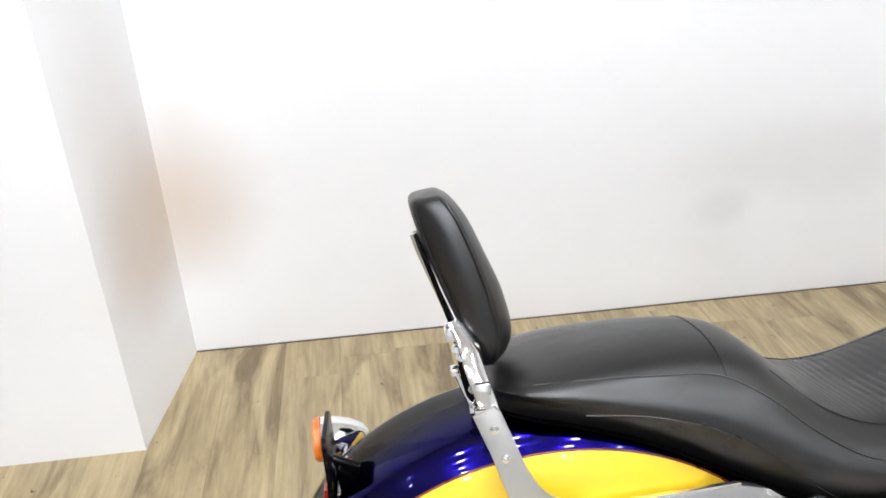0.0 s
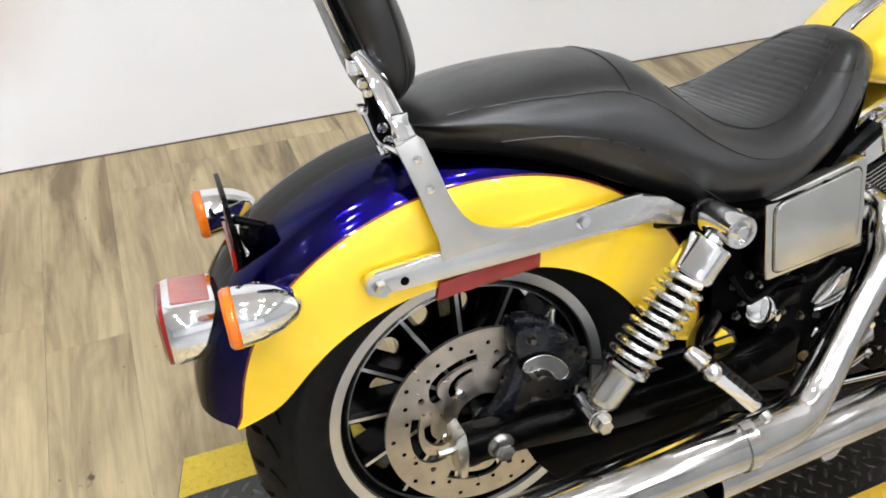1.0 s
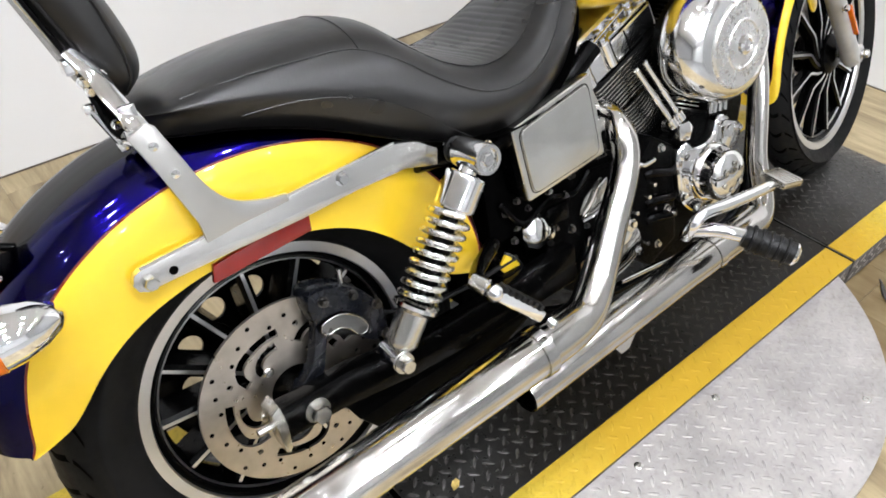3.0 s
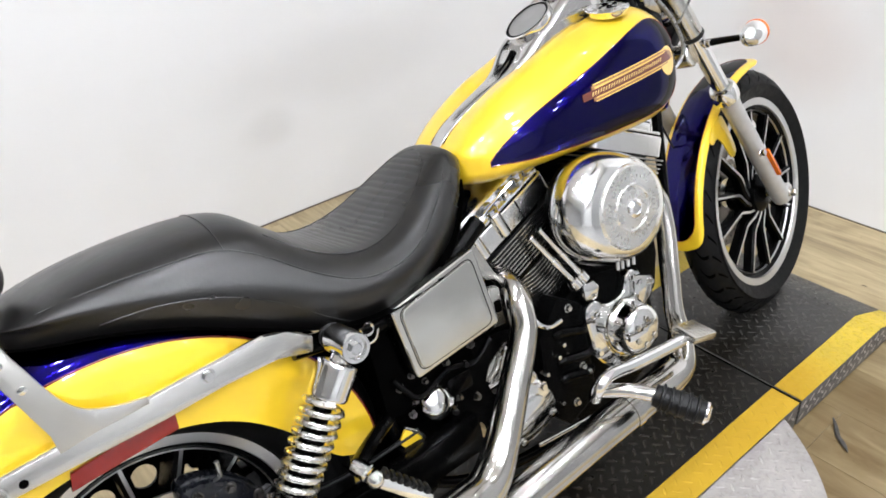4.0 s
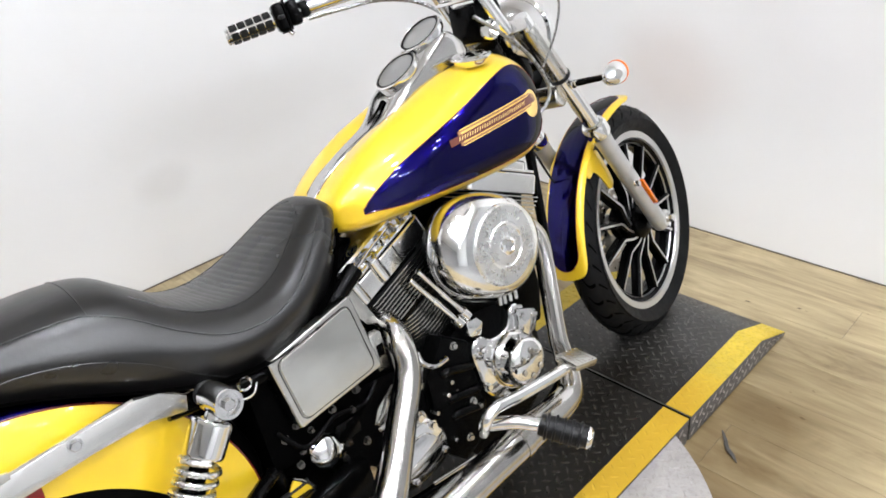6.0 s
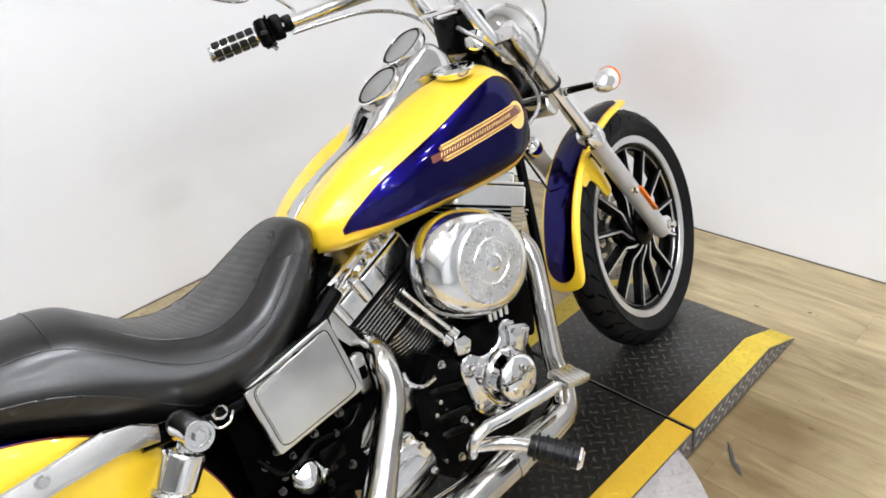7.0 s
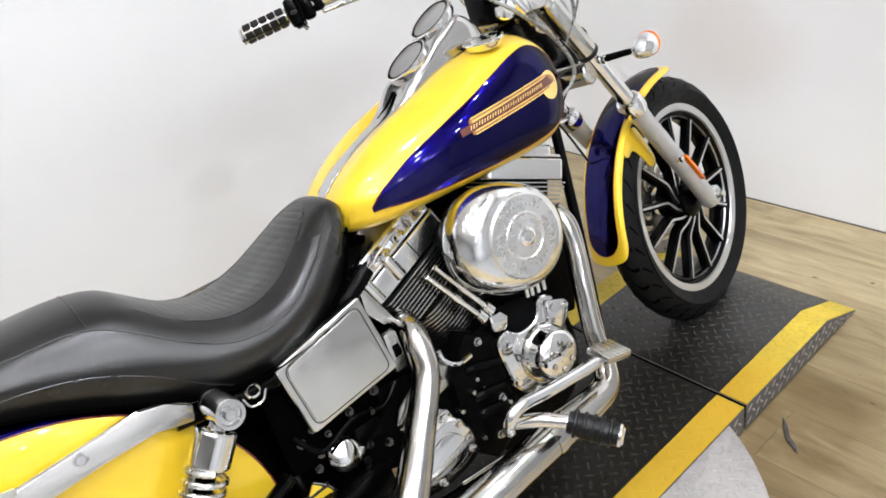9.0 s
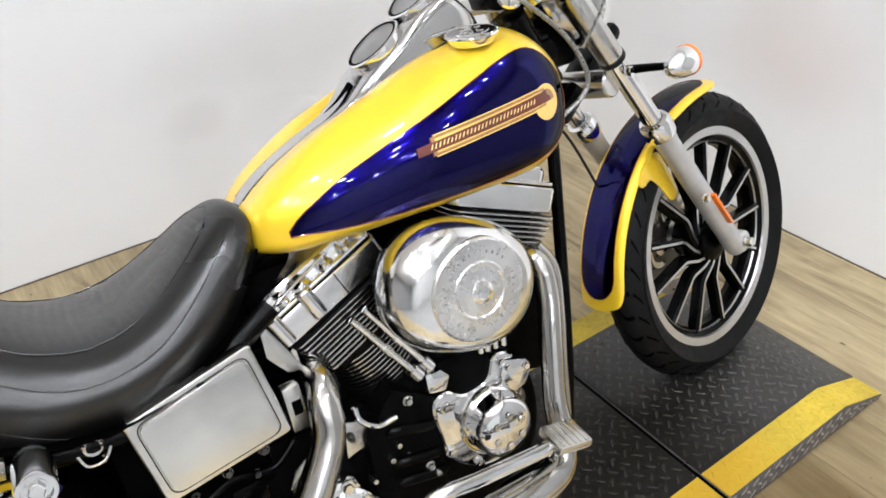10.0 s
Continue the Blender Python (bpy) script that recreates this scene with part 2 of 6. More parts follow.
def block(cx, cy, cz, sx, sy, sz, bevel=0.004, bm=None, m=None, seg=2):
    """A box with rounded edges round a centre."""
    bm = bm or bmesh.new()
    own = bmesh.new()
    bmesh.ops.create_cube(own, size=1)
    for v in own.verts:
        v.co = Vector((v.co.x * sx, v.co.y * sy, v.co.z * sz))
    if bevel:
        bmesh.ops.bevel(own, geom=own.edges[:], offset=min(bevel, 0.49 * min(sx, sy, sz)), segments=seg, profile=0.6, affect="EDGES")
    t = (m or Matrix.Identity(4)) @ Matrix.Translation((cx, cy, cz))
    for v in own.verts:
        v.co = t @ v.co
    return absorb(bm, own)


def ball(c, r, bm=None, seg=16, squash=(1, 1, 1)):
    bm = bm or bmesh.new()
    own = bmesh.new()
    bmesh.ops.create_uvsphere(own, u_segments=seg, v_segments=max(6, seg // 2), radius=r)
    for v in own.verts:
        v.co = Vector(c) + Vector([v.co[i] * squash[i] for i in range(3)])
    return absorb(bm, own)


def bolt(c, d, r, h, bm=None):
    """A hexagon bolt head with a washer, at c, pointing along d."""
    m = along(c, Vector(c) + Vector(d))
    bm = lathe([(r * 1.3, 0), (r * 1.3, h * 0.18), (0.0004, h * 0.2)], m, 16, bm)
    return lathe([(r, h * 0.1), (r, h * 0.8), (r * 0.85, h), (0.0004, h)], m, 6, bm)


def round_rect(w, h, r, n=5, cx=0.0, cy=0.0):
    out = []
    for sx, sy, a0 in ((1, 1, 0), (-1, 1, 90), (-1, -1, 180), (1, -1, 270)):
        for i in range(n + 1):
            a = radians(a0 + 90 * i / n)
            out.append((cx + sx * (w / 2 - r) + r * math.cos(a), cy + sy * (h / 2 - r) + r * math.sin(a)))
    return out

# ---- room ----
def plank_material():
    m, t, b = material("greige_vinyl_plank")
    info = t.nodes.new("ShaderNodeObjectInfo")
    tc = t.nodes.new("ShaderNodeTexCoord")
    off = t.nodes.new("ShaderNodeVectorMath")
    off.operation = "ADD"
    jump = t.nodes.new("ShaderNodeVectorMath")
    jump.operation = "SCALE"
    jump.inputs[0].default_value = (7.3, 3.1, 5.7)
    link(t, info, "Random", jump, "Scale")
    link(t, tc, "Object", off, 0)
    link(t, jump, 0, off, 1)

    def grain(scale, stretch, detail, dist=0.0):
        mp = t.nodes.new("ShaderNodeMapping")
        mp.inputs["Scale"].default_value = stretch
        n = t.nodes.new("ShaderNodeTexNoise")
        n.inputs["Scale"].default_value = scale
        n.inputs["Detail"].default_value = detail
        n.inputs["Roughness"].default_value = 0.6
        n.inputs["Distortion"].default_value = dist
        link(t, off, 0, mp, 0)
        link(t, mp, 0, n, "Vector")
        return n

    broad = grain(3.4, (3.0, 0.6, 1), 6, 0.9)
    fine = grain(24, (3.2, 0.22, 1), 6, 0.2)
    spots = grain(26, (1.2, 0.8, 1), 2)
    base = ramp_of(t, broad, 0, [(0.32, (0.205, 0.152, 0.082)), (0.48, (0.4, 0.314, 0.178)), (0.6, (0.475, 0.38, 0.218)), (0.74, (0.545, 0.44, 0.255))])
    streak = ramp_of(t, fine, 0, [(0.3, (0.79, 0.78, 0.77)), (0.62, (1.04, 1.04, 1.04))])
    knots = ramp_of(t, spots, 0, [(0.23, (0.25, 0.22, 0.18)), (0.29, (1, 1, 1))])
    tone = t.nodes.new("ShaderNodeMapRange")
    tone.inputs["To Min"].default_value, tone.inputs["To Max"].default_value = 0.96, 1.03
    link(t, info, "Random", tone, "Value")
    last = base
    for src, out in ((streak, 0), (knots, 0), (tone, 0)):
        mx = t.nodes.new("ShaderNodeMix")
        mx.data_type, mx.blend_type = "RGBA", "MULTIPLY"
        mx.inputs["Factor"].default_value = 1.0
        t.links.new(last.outputs[0] if last is base else last.outputs[2], mx.inputs[6])
        t.links.new(src.outputs[out], mx.inputs[7])
        last = mx
    # brown tint and less gloss in a soft uneven ellipse beside the front ramp
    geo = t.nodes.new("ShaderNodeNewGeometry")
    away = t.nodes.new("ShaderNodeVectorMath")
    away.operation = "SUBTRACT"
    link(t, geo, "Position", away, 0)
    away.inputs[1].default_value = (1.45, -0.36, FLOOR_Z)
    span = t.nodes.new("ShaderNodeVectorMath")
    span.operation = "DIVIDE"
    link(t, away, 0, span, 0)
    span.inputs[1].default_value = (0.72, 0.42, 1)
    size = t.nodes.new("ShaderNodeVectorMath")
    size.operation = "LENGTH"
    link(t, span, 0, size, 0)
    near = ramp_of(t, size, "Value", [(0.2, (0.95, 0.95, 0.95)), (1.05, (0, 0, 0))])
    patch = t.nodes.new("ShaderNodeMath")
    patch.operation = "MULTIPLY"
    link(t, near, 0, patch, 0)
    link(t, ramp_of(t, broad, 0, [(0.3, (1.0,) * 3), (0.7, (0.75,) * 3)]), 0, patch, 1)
    brown_patch = t.nodes.new("ShaderNodeMix")
    brown_patch.data_type = "RGBA"
    link(t, patch, 0, brown_patch, 0)
    t.links.new(last.outputs[2], brown_patch.inputs[6])
    brown_patch.inputs[7].default_value = (0.12, 0.078, 0.032, 1)
    t.links.new(brown_patch.outputs[2], b.inputs["Base Color"])
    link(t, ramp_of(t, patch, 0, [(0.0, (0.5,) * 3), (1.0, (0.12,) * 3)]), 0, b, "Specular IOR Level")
    r = ramp_of(t, fine, 0, [(0.2, (0.42,) * 3), (0.8, (0.3,) * 3)])
    link(t, r, 0, b, "Roughness")
    bp = t.nodes.new("ShaderNodeBump")
    bp.inputs["Strength"].default_value = 0.12
    bp.inputs["Distance"].default_value = 0.001
    link(t, fine, 0, bp, "Height")
    link(t, bp, 0, b, "Normal")
    return m


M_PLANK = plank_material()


def wall(name, x0, x1, y0, y1, z0, z1, label, mat=None):
    bm = block((x0 + x1) / 2, (y0 + y1) / 2, (z0 + z1) / 2, x1 - x0, y1 - y0, z1 - z0, 0)
    return tagged(part(name, bm, mat or M_WALL, smooth=False), label, "wall", kind="structure")


T = 0.12
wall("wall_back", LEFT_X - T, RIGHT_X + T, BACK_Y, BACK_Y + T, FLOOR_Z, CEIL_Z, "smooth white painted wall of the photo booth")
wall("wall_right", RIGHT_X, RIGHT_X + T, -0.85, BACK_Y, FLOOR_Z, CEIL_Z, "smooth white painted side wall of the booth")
# the next three walls are unseen, added and toned for the chrome's reflections
wall("wall_side", RIGHT_X, RIGHT_X + T, FRONT_Y, -0.85, FLOOR_Z, CEIL_Z, "unseen plain grey wall added beyond the booth", M_WALLSIDE)
wall("wall_left", LEFT_X - T, LEFT_X, FRONT_Y, BACK_Y, FLOOR_Z, CEIL_Z, "unseen plain grey wall added to close the room", M_WALLGREY)
wall("wall_front", LEFT_X - T, RIGHT_X + T, FRONT_Y - T, FRONT_Y, FLOOR_Z, CEIL_Z, "unseen plain white wall added opposite the motorcycle", M_WALLWHITE)
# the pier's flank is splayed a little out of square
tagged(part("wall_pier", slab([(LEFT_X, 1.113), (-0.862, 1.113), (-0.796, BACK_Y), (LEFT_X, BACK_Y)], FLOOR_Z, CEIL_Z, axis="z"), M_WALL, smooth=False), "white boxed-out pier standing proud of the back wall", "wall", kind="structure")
tagged(part("ceiling", block((LEFT_X + RIGHT_X) / 2, (FRONT_Y + BACK_Y) / 2, CEIL_Z + 0.05, RIGHT_X - LEFT_X + 0.3, BACK_Y - FRONT_Y + 0.3, 0.1, 0), M_CEIL, smooth=False),
       "plain white ceiling with rows of lamps", "ceiling", kind="structure")
# bare grey slab beyond the planks is unseen, toned for the chrome's reflections
floor = tagged(part("floor", block((LEFT_X + RIGHT_X) / 2, (FRONT_Y + BACK_Y) / 2, FLOOR_Z - 0.034, RIGHT_X - LEFT_X + 0.3, BACK_Y - FRONT_Y + 0.3, 0.06, 0),
                    surface("unseen_floor_grey", (0.3, 0.297, 0.29), 0.5, vary=0.1, scale=2.5), smooth=False),
               "greige wood-look vinyl plank floor", "floor", kind="structure")
part("underlay", block((LEFT_X + RIGHT_X) / 2, (-1.45 + BACK_Y) / 2, FLOOR_Z - 0.0038, RIGHT_X - LEFT_X, BACK_Y + 1.45, 0.002, 0), surface("plank_joint_dark", (0.2, 0.155, 0.1), 0.8), floor, "dark joint bed under the planks")
# thin dark shadow gap where walls meet the floor
for nm, a in (("trim_back", (-0.796, RIGHT_X, BACK_Y - 0.004, BACK_Y + 0.004)), ("trim_side", (RIGHT_X - 0.004, RIGHT_X + 0.004, FRONT_Y, BACK_Y - 0.004))):
    tagged(part(nm, block((a[0] + a[1]) / 2, (a[2] + a[3]) / 2, FLOOR_Z + 0.002, a[1] - a[0], a[3] - a[2], 0.004, 0), surface("wall_joint", (0.12, 0.1, 0.08), 0.8), smooth=False),
           "thin dark joint between wall and floor", "trim", kind="structure")


# ---- ceiling lamps ----
def emitter(name, color, strength):
    m, t, b = material(name)
    b.inputs["Base Color"].default_value = (1, 1, 1, 1)
    b.inputs["Emission Color"].default_value = (*color, 1)
    b.inputs["Emission Strength"].default_value = strength
    return m


M_LAMP = emitter("lamp_diffuser", (0.93, 0.96, 1.03), 402.0)

def ceiling_lamp(x, y):
    lamp = empty("ceiling_light", None, pose(x, y, CEIL_Z))
    part("frame", lathe([(0.06, -0.002), (0.07, -0.002), (0.072, -0.008), (0.067, -0.014), (0.06, -0.012)], seg=28), M_CEIL, lamp)
    part("diffuser", lathe([(0.0005, -0.009), (0.06, -0.009), (0.06, -0.003), (0.0005, -0.003)], seg=28), M_LAMP, lamp)
    return tagged(lamp, "small round white recessed ceiling downlight", "lamp", "ceiling downlights")


first_lamp = None
LAMPS = [(x, y, 1.0) for y in (-0.15, -1.1, -2.0, -2.9) for x in (-0.8, -0.05, 0.7)]
# lamps beyond y -4 are added to brighten the unseen end of the room
LAMPS += [(1.56, -1.2, 0.7), (1.75, -0.9, 0.5), (2.0, -0.45, 0.4), (1.5, 0.3, 0.4), (-1.7, -0.4, 0.4), (-1.7, -1.4, 0.4), (1.5, -2.2, 0.8), (1.7, -3.3, 1.0), (0.3, -3.4, 0.4), (-0.8, -3.4, 0.4), (-0.6, -4.6, 1.0), (1.0, -4.6, 1.0), (-0.8, -5.9, 1.2), (0.3, -5.9, 1.2), (1.4, -5.9, 1.2)]
for x, y, k in LAMPS:
    if first_lamp is None:
        first_lamp = ceiling_lamp(x, y)
    else:
        copy_thing(first_lamp, pose(x, y, CEIL_Z) @ Matrix.Diagonal((k, k, k, 1)))


# ---- turntable and wheel platform ----
def plate_paint(name, color, rough, metal, wear, spec=0.5, brown_patch=None, fleck=0.53):
    m, t, b = material(name)
    n = add_noise(t, 7, 6, 0.65)
    f = add_noise(t, 90, 4, 0.6)
    c1 = ramp_of(t, n, 0, [(0.32, tuple(c * 0.72 for c in color)), (0.6, color), (0.75, wear)])
    mx = t.nodes.new("ShaderNodeMix")
    mx.data_type, mx.blend_type = "RGBA", "MULTIPLY"
    mx.inputs["Factor"].default_value = 0.8
    c2 = ramp_of(t, f, 0, [(0.34, (fleck,) * 3), (0.5, (1, 1, 1))])
    t.links.new(c1.outputs[0], mx.inputs[6])
    t.links.new(c2.outputs[0], mx.inputs[7])
    t.links.new(mx.outputs[2], b.inputs["Base Color"])
    if brown_patch:
        # darker, browner, duller ellipse under the engine, broken up by noise
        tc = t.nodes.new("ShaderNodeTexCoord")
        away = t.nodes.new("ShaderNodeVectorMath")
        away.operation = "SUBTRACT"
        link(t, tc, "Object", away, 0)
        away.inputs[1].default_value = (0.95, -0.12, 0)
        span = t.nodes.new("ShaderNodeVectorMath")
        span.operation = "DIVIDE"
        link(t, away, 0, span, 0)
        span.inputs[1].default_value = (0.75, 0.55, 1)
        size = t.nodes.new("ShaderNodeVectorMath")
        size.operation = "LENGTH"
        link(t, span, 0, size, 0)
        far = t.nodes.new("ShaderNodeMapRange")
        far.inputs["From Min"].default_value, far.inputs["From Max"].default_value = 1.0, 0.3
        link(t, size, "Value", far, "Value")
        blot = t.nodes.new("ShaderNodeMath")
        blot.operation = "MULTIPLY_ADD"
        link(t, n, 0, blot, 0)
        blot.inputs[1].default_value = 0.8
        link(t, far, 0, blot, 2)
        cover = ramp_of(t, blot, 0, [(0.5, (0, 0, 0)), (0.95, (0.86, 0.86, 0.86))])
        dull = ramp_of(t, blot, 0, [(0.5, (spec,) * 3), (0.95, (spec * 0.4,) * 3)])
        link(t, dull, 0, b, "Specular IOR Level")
        patch_mix = t.nodes.new("ShaderNodeMix")
        patch_mix.data_type = "RGBA"
        link(t, cover, 0, patch_mix, 0)
        t.links.new(mx.outputs[2], patch_mix.inputs[6])
        patch_mix.inputs[7].default_value = (*brown_patch, 1)
        t.links.new(patch_mix.outputs[2], b.inputs["Base Color"])
    b.inputs["Specular IOR Level"].default_value = spec
    b.inputs["Metallic"].default_value = metal
    link(t, ramp_of(t, f, 0, [(0.3, (rough + 0.12,) * 3), (0.7, (rough - 0.08,) * 3)]), 0, b, "Roughness")
    return m


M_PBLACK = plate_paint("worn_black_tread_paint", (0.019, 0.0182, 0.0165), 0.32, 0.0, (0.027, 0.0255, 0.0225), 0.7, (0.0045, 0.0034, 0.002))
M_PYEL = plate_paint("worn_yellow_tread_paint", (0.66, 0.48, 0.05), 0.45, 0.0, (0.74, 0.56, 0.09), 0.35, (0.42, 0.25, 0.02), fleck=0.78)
M_PGREY = plate_paint("bare_tread_plate", (0.42, 0.395, 0.375), 0.4, 0.35, (0.5, 0.475, 0.455), fleck=0.82)

# darker than the bare plate, so the side lugs stand out
M_PSIDE = plate_paint("dark_tread_side", (0.13, 0.125, 0.12), 0.5, 0.2, (0.2, 0.19, 0.18), 0.4)
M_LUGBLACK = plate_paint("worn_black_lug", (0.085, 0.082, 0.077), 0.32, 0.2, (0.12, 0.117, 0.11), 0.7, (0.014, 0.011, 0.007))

PX0, PX1, PX2, PX3, KINK = -0.452, 0.118, 1.352, 1.945, 1.762
PY0, PY1, YS = -0.254, 0.335, 0.072
DISC = (0.735, 0.04, 0.615)


def lugs(inside, x0, x1, y0, y1, z=0.0, pitch=0.0262, bm=None):
    """Raised almond lugs of tread plate: each points at the side of the next, turned by a right angle."""
    bm = bm or bmesh.new()
    verts, faces = [], []
    h = math.sqrt(0.5)
    reach = int(max(x1 - x0, y1 - y0) / pitch) + 2
    for i in range(-reach, reach):
        for j in range(-reach, reach):
            x = (x0 + x1) / 2 + (i - j) * pitch * h
            y = (y0 + y1) / 2 + (i + j) * pitch * h
            if not (x0 < x < x1 and y0 < y < y1 and inside(x, y)):
                continue
            c, s = (h, h) if (i + j) % 2 else (-h, h)
            k = len(verts)
            for u, v, q in ((-0.0142, 0, -0.0006), (-0.0055, -0.0042, -0.0006), (0.0055, -0.0042, -0.0006), (0.0142, 0, -0.0006), (0.0055, 0.0042, -0.0006), (-0.0055, 0.0042, -0.0006), (-0.0075, 0, 0.0021), (0.0075, 0, 0.0021)):
                verts.append((x + u * c - v * s, y + u * s + v * c, z + q))
            faces += [[k + q for q in f] for f in ((0, 1, 6), (1, 2, 7, 6), (2, 3, 7), (3, 4, 7), (4, 5, 6, 7), (5, 0, 6))]
    me = bpy.data.meshes.new("tread")
    me.from_pydata(verts, [], faces)
    bm.from_mesh(me)
    bpy.data.meshes.remove(me)
    return bm


def deck(name, x0, x1, label, chamfer=False):
    """One plate of the wheel platform: black field, yellow edge bands and sides."""
    d = empty(name, None)
    zb = FLOOR_Z + 0.002
    out = [(x0, PY0), (x1, PY0), (x1, PY1), (x0, PY1)]
    if chamfer:
        out = [(x0 + 0.02, PY0 - 0.012), (x1, PY0), (x1, PY1), (x0 + 0.02, PY1 + 0.012), (x0, PY1 - YS + 0.01), (x0, PY0 + YS - 0.01)]
    part("body", slab(out, zb, -0.003, axis="z", bevel=0.002), M_PSIDE, d, "bare tread-plate side", sharp=20)
    g = 0.0012
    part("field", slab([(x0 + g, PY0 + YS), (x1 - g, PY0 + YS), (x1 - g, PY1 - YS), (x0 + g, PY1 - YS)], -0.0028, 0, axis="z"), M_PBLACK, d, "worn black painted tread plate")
    for ya, yb, sgn in ((PY0, PY0 + YS, -1), (PY1 - YS, PY1, 1)):
        a, b = (ya + 0.001, yb - g)
        if sgn > 0:
            a, b = ya + g, yb - 0.001
        pts = [(x0 + g, a), (x1 - g, a), (x1 - g, b), (x0 + g, b)]
        if chamfer:
            pts = [(x0 + 0.022, a - 0.011), (x1 - g, a), (x1 - g, b), (x0 + g, b)] if sgn < 0 else [(x0 + g, a), (x1 - g, a), (x1 - g, b), (x0 + 0.022, b + 0.011)]
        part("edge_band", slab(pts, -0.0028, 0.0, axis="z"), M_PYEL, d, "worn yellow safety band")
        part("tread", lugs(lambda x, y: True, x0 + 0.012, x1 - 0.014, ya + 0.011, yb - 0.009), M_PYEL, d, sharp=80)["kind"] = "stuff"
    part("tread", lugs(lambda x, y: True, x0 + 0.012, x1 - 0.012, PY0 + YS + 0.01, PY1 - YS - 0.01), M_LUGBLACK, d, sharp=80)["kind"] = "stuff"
    # tread on the upright sides
    for y, sg in ((PY0, -1), (PY1, 1)):
        side = lugs(lambda u, v: True, x0 + 0.012, x1 - 0.014, FLOOR_Z + 0.014, -0.012)
        for v in side.verts:
            v.co = Vector((v.co.x, y + sg * v.co.z, v.co.y))
        part("side_tread", side, M_PGREY, d, sharp=80)["kind"] = "stuff"
    return tagged(d, label, "platform", "wheel platform plates")


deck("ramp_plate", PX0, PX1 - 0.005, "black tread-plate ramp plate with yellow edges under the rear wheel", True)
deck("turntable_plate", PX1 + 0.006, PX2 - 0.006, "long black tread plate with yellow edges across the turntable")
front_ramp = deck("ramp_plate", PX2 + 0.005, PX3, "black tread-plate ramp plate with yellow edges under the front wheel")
# its far end is bent down to the floor
for ob in front_ramp.children:
    bm = bmesh.new()
    bm.from_mesh(ob.data)
    bmesh.ops.bisect_plane(bm, geom=bm.verts[:] + bm.edges[:] + bm.faces[:], plane_co=(KINK, 0, 0), plane_no=(1, 0, 0))
    for v in bm.verts:
        if v.co.x > KINK:
            k = (PX3 + 0.012 - v.co.x) / (PX3 + 0.012 - KINK)
            v.co.z = FLOOR_Z + 0.003 + (v.co.z - FLOOR_Z - 0.003) * k if v.co.z < -0.02 else (FLOOR_Z + 0.003) * (1 - k) + v.co.z
    bm.to_mesh(ob.data)
    bm.free()

disc = empty("turntable", None)
ring = [(DISC[0] + DISC[2] * math.cos(radians(a)), DISC[1] + DISC[2] * math.sin(radians(a))) for a in range(0, 360, 3)]
# the disc shows as two round segments beside the long plate
for sgn in (-1, 1):
    y_cut = PY0 - 0.0015 if sgn < 0 else PY1 + 0.0015
    half = math.sqrt(DISC[2] ** 2 - (y_cut - DISC[1]) ** 2)
    a0 = math.atan2(y_cut - DISC[1], half)
    a1 = math.pi - a0 if sgn > 0 else -math.pi - a0
    pts = [(DISC[0] + DISC[2] * math.cos(a0 + (a1 - a0) * i / 48), DISC[1] + DISC[2] * math.sin(a0 + (a1 - a0) * i / 48)) for i in range(49)]
    part("disc_segment", slab(pts, FLOOR_Z + 0.002, -0.001, axis="z", bevel=0.002), M_PGREY, disc, "bare grey tread plate", sharp=25)

    def inside(x, y, s=sgn, c=y_cut):
        return (x - DISC[0]) ** 2 + (y - DISC[1]) ** 2 < (DISC[2] - 0.016) ** 2 and (y - c) * s > 0.012

    part("tread", lugs(inside, DISC[0] - 0.62, DISC[0] + 0.62, *((DISC[1] - 0.62, PY0) if sgn < 0 else (PY1, DISC[1] + 0.62)), z=-0.001), M_PGREY, disc, sharp=80)["kind"] = "stuff"
for x, y in ((0.5, -0.288), (0.255, -0.287), (0.744, -0.285), (0.972, -0.481)):
    part("screw", lathe([(0.0085, -0.0012), (0.0085, 0.0004), (0.006, 0.0016), (0.0035, 0.0016), (0.003, 0.0004), (0.0004, 0.0004)], pose(x, y, 0), 14), M_ALU, disc)
# black strips added in the plate gaps so the joints read dark
for x in (PX1 + 0.001, PX2 - 0.001):
    part("seam_strip", block(x, (PY0 + PY1) / 2, -0.022, 0.0095, PY1 - PY0 - 0.004, 0.036, 0), M_DARK, disc, "black strip added to darken the plate joint")
tagged(disc, "round grey tread-plate turntable set into the platform", "turntable")

# floor planks
plank_meshes = {}


def plank(w, l):
    key = (round(w, 3), round(l, 3))
    if key not in plank_meshes:
        bm = block(0, 0, -0.002, w - 0.0007, l - 0.0007, 0.004, 0)
        me = bpy.data.meshes.new("plank")
        bm.to_mesh(me)
        bm.free()
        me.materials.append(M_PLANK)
        plank_meshes[key] = me
    return plank_meshes[key]


rng = random.Random(4)
PW, PL, PLANK_Y = 0.18, 1.22, -1.45
nx = int((RIGHT_X - LEFT_X) / PW) + 1
for i in range(nx):
    x0 = LEFT_X + i * PW
    w = min(PW, RIGHT_X - x0)
    y = PLANK_Y - rng.uniform(0, 0.9)
    while y < BACK_Y - 0.01:
        l = PL
        ya = max(y, PLANK_Y)
        yb = min(y + l, BACK_Y)
        if yb - ya > 0.02:
            ob = new("plank", plank(w, yb - ya))
            ob.parent = floor
            ob.location = (x0 + w / 2, (ya + yb) / 2, FLOOR_Z)
        y += l

